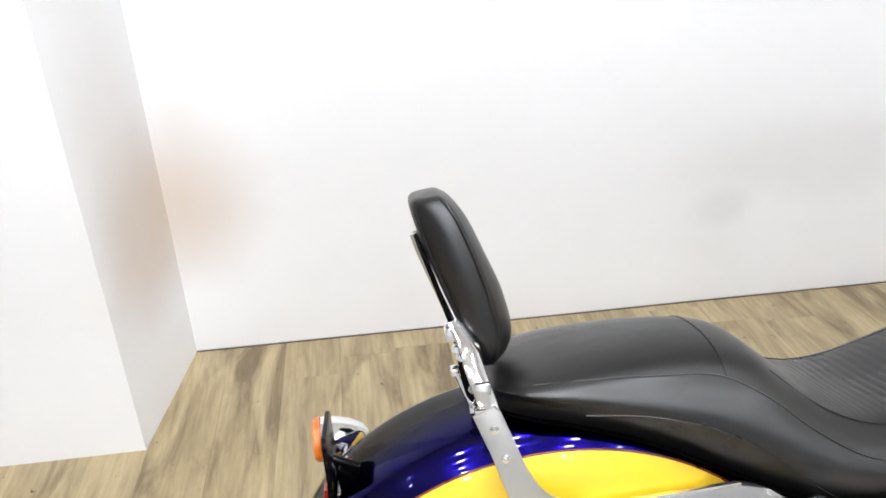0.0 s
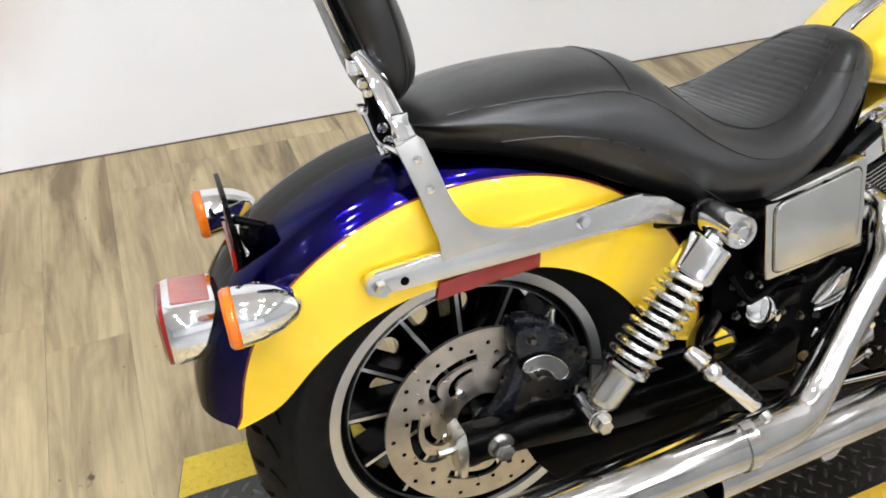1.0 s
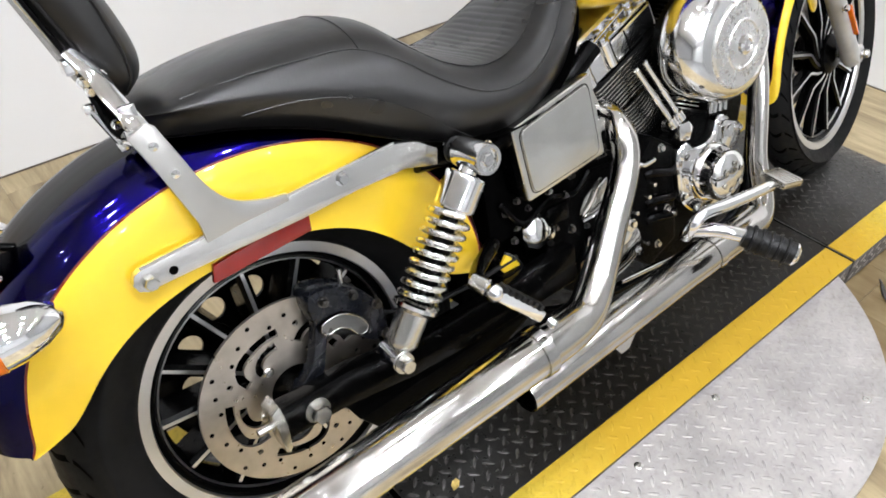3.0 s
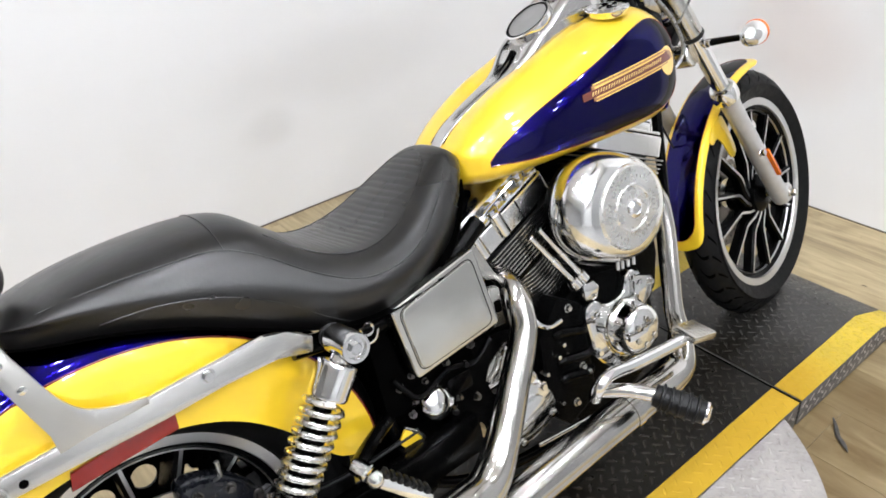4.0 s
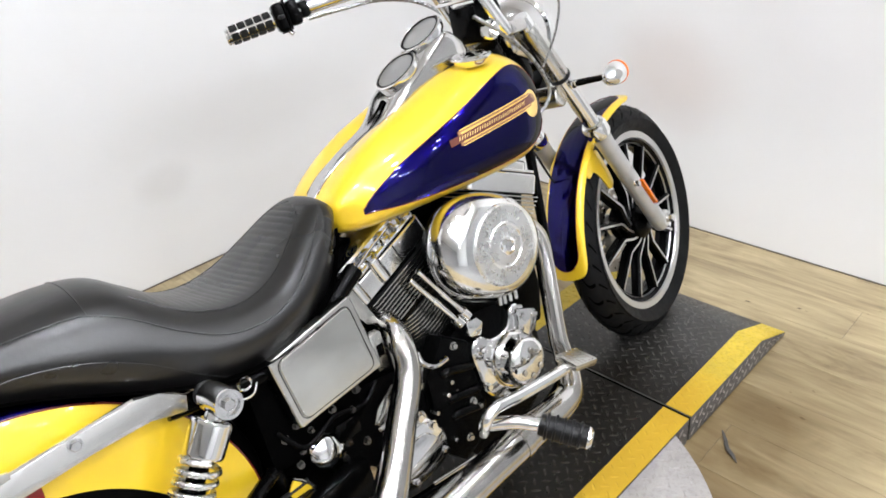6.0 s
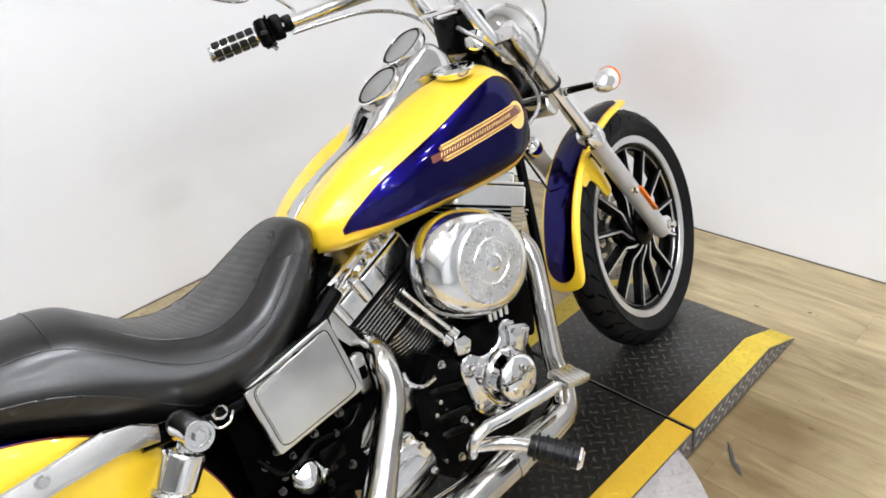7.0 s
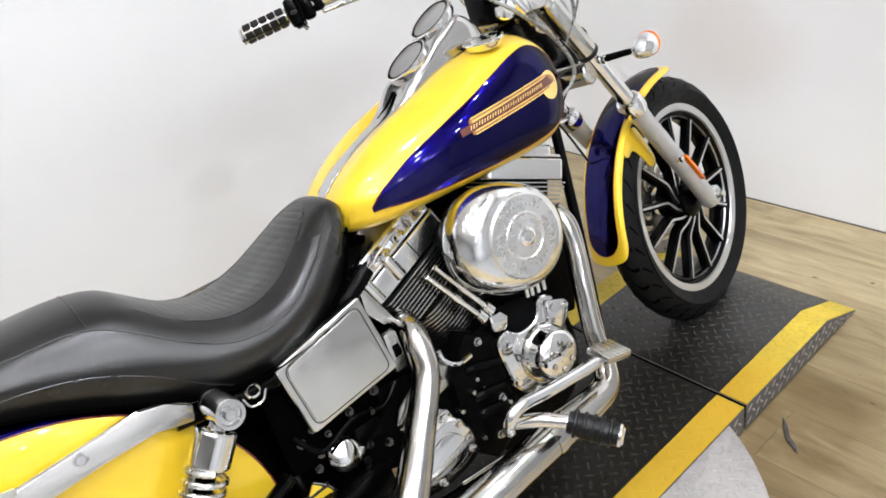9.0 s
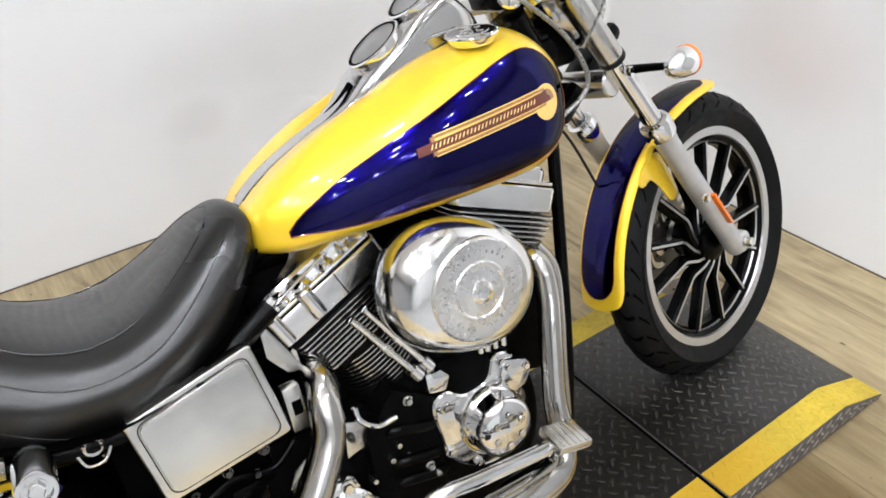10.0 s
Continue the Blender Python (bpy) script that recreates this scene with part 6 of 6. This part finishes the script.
ctl = empty("foot_controls", bike)
part("peg", tube([(0.80, -0.275, 0.287), (0.822, -0.312, 0.269), (0.843, -0.346, 0.253)], [0.02, 0.023, 0.02], 18, 4), M_RUBBER, ctl, "black ribbed rubber peg")
for i in range(5):
    t = 0.15 + i * 0.17
    p0 = Vector((0.80, -0.275, 0.287)).lerp(Vector((0.843, -0.346, 0.253)), t)
    part("peg_rib", lathe([(0.019, -0.004), (0.0255, -0.002), (0.0255, 0.002), (0.019, 0.004)], along(p0, p0 + Vector((0.043, -0.071, -0.034))), 18), M_RUBBER, ctl)
part("peg_cap", lathe([(0.0005, 0.004), (0.014, 0.003), (0.017, 0.0), (0.0205, -0.002), (0.021, -0.006)], along((0.845, -0.35, 0.251), (0.888, -0.421, 0.217)), 20), M_CHROME, ctl, "chrome peg end")
part("peg_mount", tube([(0.74, -0.2, 0.3), (0.77, -0.24, 0.3), (0.80, -0.275, 0.287)], 0.013, 14), M_CHROME, ctl)
part("brake_lever", tube([(0.72, -0.21, 0.3), (0.715, -0.23, 0.33), (0.74, -0.235, 0.345), (0.8, -0.237, 0.337), (0.88, -0.237, 0.327), (0.935, -0.238, 0.322)], 0.0115, 14), M_CHROME, ctl, "bent chrome brake lever")
part("pedal_pad", block(0, 0, 0, 0.066, 0.056, 0.016, 0.006, m=pose(0.968, -0.24, 0.325, 14, 14, 0)), M_ALU, ctl, "ribbed brake pedal pad")
for i in range(5):
    part("pad_rib", block(-0.022 + i * 0.011, 0, 0.0082, 0.005, 0.048, 0.001, 0.0004, m=pose(0.968, -0.24, 0.325, 14, 14, 0)), M_ALU, ctl)
part("link_rod", rod((0.80, -0.135, 0.2), (0.636, -0.13, 0.214), 0.0042), M_CHROME, ctl, "chrome brake link rod")
rp = empty("passenger_peg", bike)
PEG0, PEG1 = Vector((0.270, -0.222, 0.417)), Vector((0.342, -0.244, 0.343))
pegm = along(PEG0, PEG1)
part("peg", block(0, 0, 0.052, 0.021, 0.019, 0.098, 0.005, m=pegm, seg=3), M_CHROME, rp, "folded chrome passenger peg")
for i in range(7):
    part("peg_rib", block(0, 0.0125, 0.016 + 0.0118 * i, 0.022, 0.008, 0.0078, 0.0022, m=pegm), M_RUBBER, rp)
part("peg_end", ball(PEG0 + Vector((0.001, -0.004, -0.002)), 0.0145, squash=(1, 1.1, 1)), M_CHROME, rp)
part("peg_stop", rod(PEG1 + Vector((0.002, -0.008, -0.003)), PEG1 + Vector((0.004, -0.022, -0.01)), 0.0085, 16, bevel=0.3), M_CHROME, rp)
part("hinge", rod((0.262, -0.19, 0.428), (0.27, -0.215, 0.418), 0.014, 16), M_CHROME, rp)
part("bracket", tube([(0.262, -0.2, 0.43), (0.3, -0.16, 0.42), (0.36, -0.12, 0.42)], 0.012, 12), M_BLACK, rp)

# ---- front end: turned a little to the left ----
front_m = pose(1.664, 0.095, 0.334) @ pose(0, 0, 0, 0, 0, 9.1) @ pose(0, 0, 0, -3.1, 0, 0)
fe = empty("front_end", bike, front_m)
FWM = wheel_pose(0, 0, 0)
front_wheel = wheel("front_wheel", FWM, 0.328, 0.254, 0.052, 0.032, 13, 0.85, bike, -0.02, 0.026)
front_wheel.matrix_basis = front_m
brake_disc(front_wheel, FWM, -0.062, 0.146, 0.088)
part("axle", rod((0, 0.12, 0), (0, -0.118, 0), 0.011), M_ALU, front_wheel)

RAKE = Vector((-0.555, 0, 0.832))
BASE = Vector((-0.012, 0, 0.0))


def fork_at(s, y):
    return BASE + RAKE * s + Vector((0, y, 0))


for y in (-0.09, 0.09):
    part("slider", lathe([(0.012, -0.03), (0.021, -0.022), (0.0235, 0.0), (0.0225, 0.05), (0.0225, 0.33), (0.0245, 0.36), (0.0275, 0.385), (0.0275, 0.405), (0.024, 0.41)], along(fork_at(0, y), fork_at(1, y)), 28), M_SLIDER, fe, "satin alloy fork slider")
    part("dust_cap", lathe([(0.0305, 0.372), (0.0315, 0.378), (0.0315, 0.402), (0.028, 0.409), (0.021, 0.412)], along(fork_at(0, y), fork_at(1, y)), 28), M_CHROME, fe)
    part("fork_tube", rod(fork_at(0.4, y), fork_at(0.76, y), 0.0195, 24), M_CHROME, fe, "chrome fork tube")
    part("fork_cover", lathe([(0.02, 0.575), (0.0232, 0.576), (0.0235, 0.58), (0.0235, 0.72), (0.02, 0.73)], along(fork_at(0, y), fork_at(1, y)), 28), M_ALU, fe, "bright upper fork cover")
    part("cover_ring", lathe([(0.023, 0.57), (0.0252, 0.573), (0.0252, 0.58), (0.023, 0.583)], along(fork_at(0, y), fork_at(1, y)), 28), M_RUBBER, fe)
    part("pinch_bolt", bolt(fork_at(0.545, y * 1.25) + Vector((-0.01, 0, 0)), (0, math.copysign(1, y), 0), 0.009, 0.012), M_CHROME, fe)
    part("axle_boss", rod(Vector((0, y - 0.022, 0)), Vector((0, y + 0.022, 0)), 0.024, 20), M_SLIDER, fe)
    part("axle_nut", bolt(Vector((0, y + math.copysign(0.022, y), 0)), (0, math.copysign(1, y), 0), 0.011, 0.018), M_ALU, fe)
    part("fork_reflector", block(0, 0, 0, 0.018, 0.008, 0.098, 0.002, m=along(fork_at(0.13, y * 1.27), fork_at(1.0, y * 1.27))), M_AMBER, fe, "amber fork reflector")
    part("fender_stay_bolt", bolt(fork_at(0.18, y * 1.28) + Vector((-0.028, 0, 0.0)), (0, math.copysign(1, y), 0), 0.008, 0.012), M_CHROME, fe)
part("triple_tree", block(0.0, 0, 0, 0.06, 0.235, 0.034, 0.014, m=along(fork_at(0.547, 0), fork_at(1, 0))), M_BLACK, fe, "black lower triple clamp")
part("cross_tube", rod(fork_at(0.525, -0.085) + Vector((-0.03, 0, 0)), fork_at(0.525, 0.085) + Vector((-0.03, 0, 0)), 0.026, 24), M_ALU, fe, "grey cross tube")
part("triple_tree", block(-0.475, 0, 0.618, 0.07, 0.225, 0.028, 0.0125, seg=4), M_CONSOLE, fe, "chrome upper triple clamp")

# front fender
def ffend(deg, s, grow=0.0):
    """A shallow sheet standing proud of the tyre, its centre a little behind and below the axle."""
    q = abs(s)
    y, drop = lerp_row([(0, 0, 0), (0.3, 0.025, 0.0016), (0.55, 0.0435, 0.0054), (0.75, 0.051, 0.0095), (1.0, 0.0555, 0.0165)], q)
    a = radians(deg)
    r = 0.359 - drop + grow * (1 - q) + 0.017 * max(0.0, (104 - deg) / 27) ** 1.3
    return Vector((r * math.cos(a) - 0.015, -math.copysign(y + grow * min(1, 1.6 * q), s), r * math.sin(a) - 0.0176))


ffd = empty("front_fender", bike, front_m)
bm = bmesh.new()
DEG0, DEG1 = 78, 180


def ff_reach(d):
    """How far down the sides the sheet reaches: rounded off at both tips."""
    a = min(1.0, max(0.02, (d - DEG0) / 7.0))
    b = min(1.0, max(0.02, (DEG1 - d) / 9.0))
    return math.sqrt(1 - (1 - a) ** 2) * math.sqrt(1 - (1 - b) ** 2)


FD = [DEG0 + (DEG1 - DEG0) * (0.5 - 0.5 * math.cos(math.pi * i / 70)) for i in range(71)]
grid_mesh(bm, [[ffend(d, s / 14 * ff_reach(d)) for s in range(-14, 15)] for d in FD])
grid_mesh(bm, [[ffend(d, s / 14 * ff_reach(d), -0.003) for s in range(14, -15, -1)] for d in FD])
part("shell", bm, M_YEL, ffd, "pearl yellow front fender", sharp=60)
bm = bmesh.new()
rows = []


def crown_half(d):
    a = min(1.0, max(0.0, (d - DEG0 - 3) / 6.0))
    b = min(1.0, max(0.0, (DEG1 - 4 - d) / 8.0))
    return 0.48 * math.sqrt(1 - (1 - a) ** 2) * math.sqrt(1 - (1 - b) ** 2)


CD = [DEG0 + 3 + (DEG1 - DEG0 - 7) * (0.5 - 0.5 * math.cos(math.pi * i / 70)) for i in range(71)]
for d in CD:
    w = crown_half(d)
    rows.append([ffend(d, w * j / 10, 0.0016) for j in range(-10, 11)])
grid_mesh(bm, rows)
part("crown_panel", bm, M_BLUE, ffd, "violet-blue crown panel", sharp=60)
for sg in (1, -1):
    part("pinstripe", tube([ffend(d, sg * crown_half(d), 0.002) for d in CD], 0.0009, 6, 1, smooth=False), M_REDSTRIPE, ffd, "fine red pinstripe")
    out = smoothed([(-0.262, 0.222), (-0.236, 0.252), (-0.2, 0.264), (-0.178, 0.25), (-0.142, 0.176), (-0.144, 0.154), (-0.165, 0.15), (-0.192, 0.186), (-0.222, 0.214), (-0.248, 0.206)], 3, closed=True)
    part("stay", slab(out, sg * -0.0525 - 0.0025, sg * -0.0525 + 0.0025, bevel=0.002), M_YEL, ffd, "yellow fender bracket")

# front turn signals
for sg in (1, -1):
    p = fork_at(0.545, -0.09 * sg)
    q = p + Vector((0.02, -0.11 * sg, -0.002))
    part("signal_stalk", tube([p, p + Vector((0.01, -0.05 * sg, 0.0)), q], [0.0095, 0.0075, 0.0065], 12, 4), M_BLACK, fe, "gloss black signal stalk")
    sgn_lamp = turn_signal((0.075, 0, 0), (1, 0, 0))
    sgn_lamp.matrix_basis = front_m @ Matrix.Translation(q + Vector((-0.048, -0.004 * sg, 0.0))) @ pose(0, 0, 0, 0, -4, 0) @ Matrix.Diagonal((0.78, 0.78, 0.78, 1))

# headlamp
hl = empty("headlamp", bike, front_m)
hc = Vector((-0.338, 0, 0.592))
hm = along(hc, hc + Vector((1, 0, -0.04)))
part("shell", lathe([(0.0005, -0.1), (0.03, -0.095), (0.06, -0.07), (0.078, -0.03), (0.083, 0.0), (0.085, 0.02), (0.08, 0.026)], hm, 36), M_CONSOLE, hl, "chrome headlamp bucket")
part("lens", lathe([(0.079, 0.022), (0.06, 0.036), (0.03, 0.044), (0.0005, 0.046)], hm, 36), M_GLASS_DIAL, hl)
part("bracket", block(-0.09, 0, -0.07, 0.12, 0.1, 0.07, 0.014, m=Matrix.Translation(hc)), M_BLACK, hl, "black headlamp bracket")
part("visor_ring", lathe([(0.084, 0.012), (0.09, 0.016), (0.0905, 0.03), (0.086, 0.034)], hm, 40), M_CHROME, hl, "chrome trim ring")

# handlebar
hb = empty("handlebar", bike)
part("riser", tube([(1.16, 0.045, 0.95), (1.145, 0.047, 0.975), (1.1, 0.056, 1.065), (1.086, 0.06, 1.1)], 0.0165, 18), M_CHROME, hb, "long chrome pull-back riser")
part("riser", tube([(1.18, -0.045, 0.95), (1.163, -0.043, 0.977), (1.12, -0.034, 1.06), (1.104, -0.03, 1.095)], 0.0165, 18), M_CHROME, hb, "long chrome pull-back riser")
part("clamp_plate", block(1.118, 0.006, 1.037, 0.045, 0.115, 0.013, 0.005, m=Matrix.Identity(4)), M_CHROME, hb, "chrome cross clamp")
part("ignition_housing", block(1.145, 0.0, 0.985, 0.085, 0.085, 0.08, 0.02), M_BLACK, hb, "black ignition housing")
part("ignition_ring", lathe([(0.012, 0.0), (0.021, 0.0), (0.022, 0.004), (0.019, 0.007), (0.012, 0.005), (0.0005, 0.002)], along((1.13, -0.045, 0.965), (1.1, -0.1, 0.99)), 24), M_CHROME, hb, "chrome key-switch ring")
part("bar", tube([(0.86, 0.312, 1.096), (0.94, 0.285, 1.101), (1.02, 0.24, 1.107), (1.07, 0.17, 1.11), (1.085, 0.1, 1.104), (1.088, 0.06, 1.102), (1.104, -0.03, 1.096), (1.113, -0.09, 1.102), (1.11, -0.16, 1.112), (1.08, -0.25, 1.115), (1.02, -0.33, 1.11), (0.975, -0.38, 1.1)], 0.0145, 18, 8), M_CHROME, hb, "bent chrome bar")
for (a, b) in (((0.775, 0.355, 1.083), (0.862, 0.311, 1.093)), ((0.885, -0.43, 1.086), (0.972, -0.382, 1.098))):
    g = empty("grip", hb)
    a, b = Vector(a), Vector(b)
    part("sleeve", tube([a, b], 0.0175, 20, smooth=False), M_CHROME, g, "chrome grip sleeve")
    for i in range(5):
        for k in range(6):
            c = a.lerp(b, 0.12 + 0.19 * i)
            mm = along(c, b) @ pose(0, 0, 0, 0, 0, 60 * k + 15)
            part("rubber_pad", block(0.0164, 0, 0, 0.007, 0.0142, 0.0172, 0.0034, m=mm, seg=3), M_RUBBER, g)
    part("end_cap", rod(a, a + (a - b).normalized() * 0.008, 0.018, 20), M_CHROME, g)
    c = b + (b - a).normalized() * 0.02
    cm = along(c, c + (b - a))
    part("switch_housing", block(0, 0, -0.004, 0.056, 0.06, 0.028, 0.011, m=cm, seg=3), M_BLACK, g, "black switch housing")
    part("clamp_half", block(0, 0, 0.026, 0.05, 0.054, 0.026, 0.01, m=cm, seg=3), M_BLACK, g, "black lever clamp")
    part("housing_rib", block(0, 0, 0.011, 0.06, 0.064, 0.004, 0.002, m=cm), M_WRINKLE, g)
    for px_, py_ in ((-0.012, -0.03), (0.012, -0.03), (-0.028, 0.0)):
        part("button", block(px_, py_, -0.004, 0.012, 0.008, 0.014, 0.003, m=cm), M_RUBBER, g)
    part("lever_clamp", block(0.012, 0, 0.05, 0.034, 0.036, 0.026, 0.008, m=cm), M_BLACK, g)
    part("lever", tube([c + Vector((0.02, 0, 0.0)), c + Vector((0.035, (a - b).normalized().y * 0.04, -0.002)), a + Vector((0.05, 0, -0.006)), a + Vector((0.03, (a - b).y * 0.2, -0.008))], 0.006, 10), M_BLACK, g)
    part("switch", rod(c + Vector((0.0, 0, -0.02)), c + Vector((0.01, -0.01, -0.04)), 0.005), M_ALU, g)
# cables and mirrors
part("cable", tube([(0.93, 0.28, 1.078), (0.99, 0.25, 1.08), (1.07, 0.2, 1.078), (1.13, 0.14, 1.05), (1.16, 0.08, 0.99), (1.19, 0.04, 0.9), (1.2, 0.0, 0.82)], 0.0042, 8), M_CABLE, hb, "grey sheathed clutch cable")
part("cable", tube([(1.09, -0.05, 1.0), (1.135, -0.075, 0.952), (1.2, -0.078, 0.889), (1.236, -0.078, 0.823), (1.226, -0.075, 0.787), (1.19, -0.06, 0.76)], 0.004, 10), M_CABLE, hb, "grey sheathed throttle cable")
part("cable", tube([(1.13, -0.12, 1.1), (1.2, -0.13, 1.08), (1.27, -0.12, 1.0), (1.27, -0.1, 0.93), (1.24, -0.07, 0.86)], 0.0026, 8), M_CABLE, hb, "grey sheathed idle cable")
part("brake_line", tube([(1.2, 0.08, 0.79), (1.26, 0.1, 0.74), (1.322, 0.1, 0.67), (1.373, 0.09, 0.556), (1.4, 0.08, 0.5)], 0.003, 10), M_RUBBER, hb, "thin black brake line")
mi = empty("mirror", hb)
part("stem", tube([(0.955, 0.29, 1.1), (0.96, 0.296, 1.118), (0.956, 0.302, 1.132), (0.935, 0.315, 1.158), (0.91, 0.325, 1.185)], 0.0042, 10), M_CHROME, mi, "chrome mirror stem")
part("head", slab(smoothed([(0.765, 1.205), (0.80, 1.183), (0.857, 1.164), (0.898, 1.172), (0.917, 1.195), (0.905, 1.24), (0.84, 1.262), (0.785, 1.245)], 5, closed=True), 0.322, 0.336, bevel=0.005, seg=3), M_CHROME, mi, "teardrop chrome mirror head")

# ---- small things on the platform ----
leaf = bmesh.new()
vs = [leaf.verts.new((0.013 * u, 0.008 * v, 0.0035 + 0.003 * abs(v) + 0.002 * u * u)) for u, v in ((-1, 0), (-0.4, 0.8), (0.3, 1.0), (1.0, 0.3), (0.7, -0.6), (-0.1, -0.9), (-0.6, -0.5))]
mid = leaf.verts.new((0, 0, 0.0028))
for i in range(7):
    leaf.faces.new((vs[i], vs[(i + 1) % 7], mid))
# a bent scrap of dark strip on the boards
scrap = tube([(1.442, -0.302, FLOOR_Z + 0.004), (1.419, -0.32, FLOOR_Z + 0.005), (1.392, -0.339, FLOOR_Z + 0.0045), (1.376, -0.36, FLOOR_Z + 0.005), (1.36, -0.377, FLOOR_Z + 0.004)], [0.002, 0.0045, 0.0055, 0.0055, 0.0015], 10, 5, flat=0.5)
tagged(part("scrap_strip", scrap, surface("dark_grey_scrap", (0.045, 0.042, 0.038), 0.55, vary=0.3, scale=80)), "small bent dark grey strip lying on the plank floor", "scrap")
leaf_ob = part("leaf", leaf, surface("dry_leaf", (0.5, 0.36, 0.1), 0.7, vary=0.3, scale=120))
leaf_ob.matrix_basis = pose(0.212, -0.105, 0.0, 0, 0, 35)
tagged(leaf_ob, "small dry yellow leaf scrap on the black plate", "leaf")
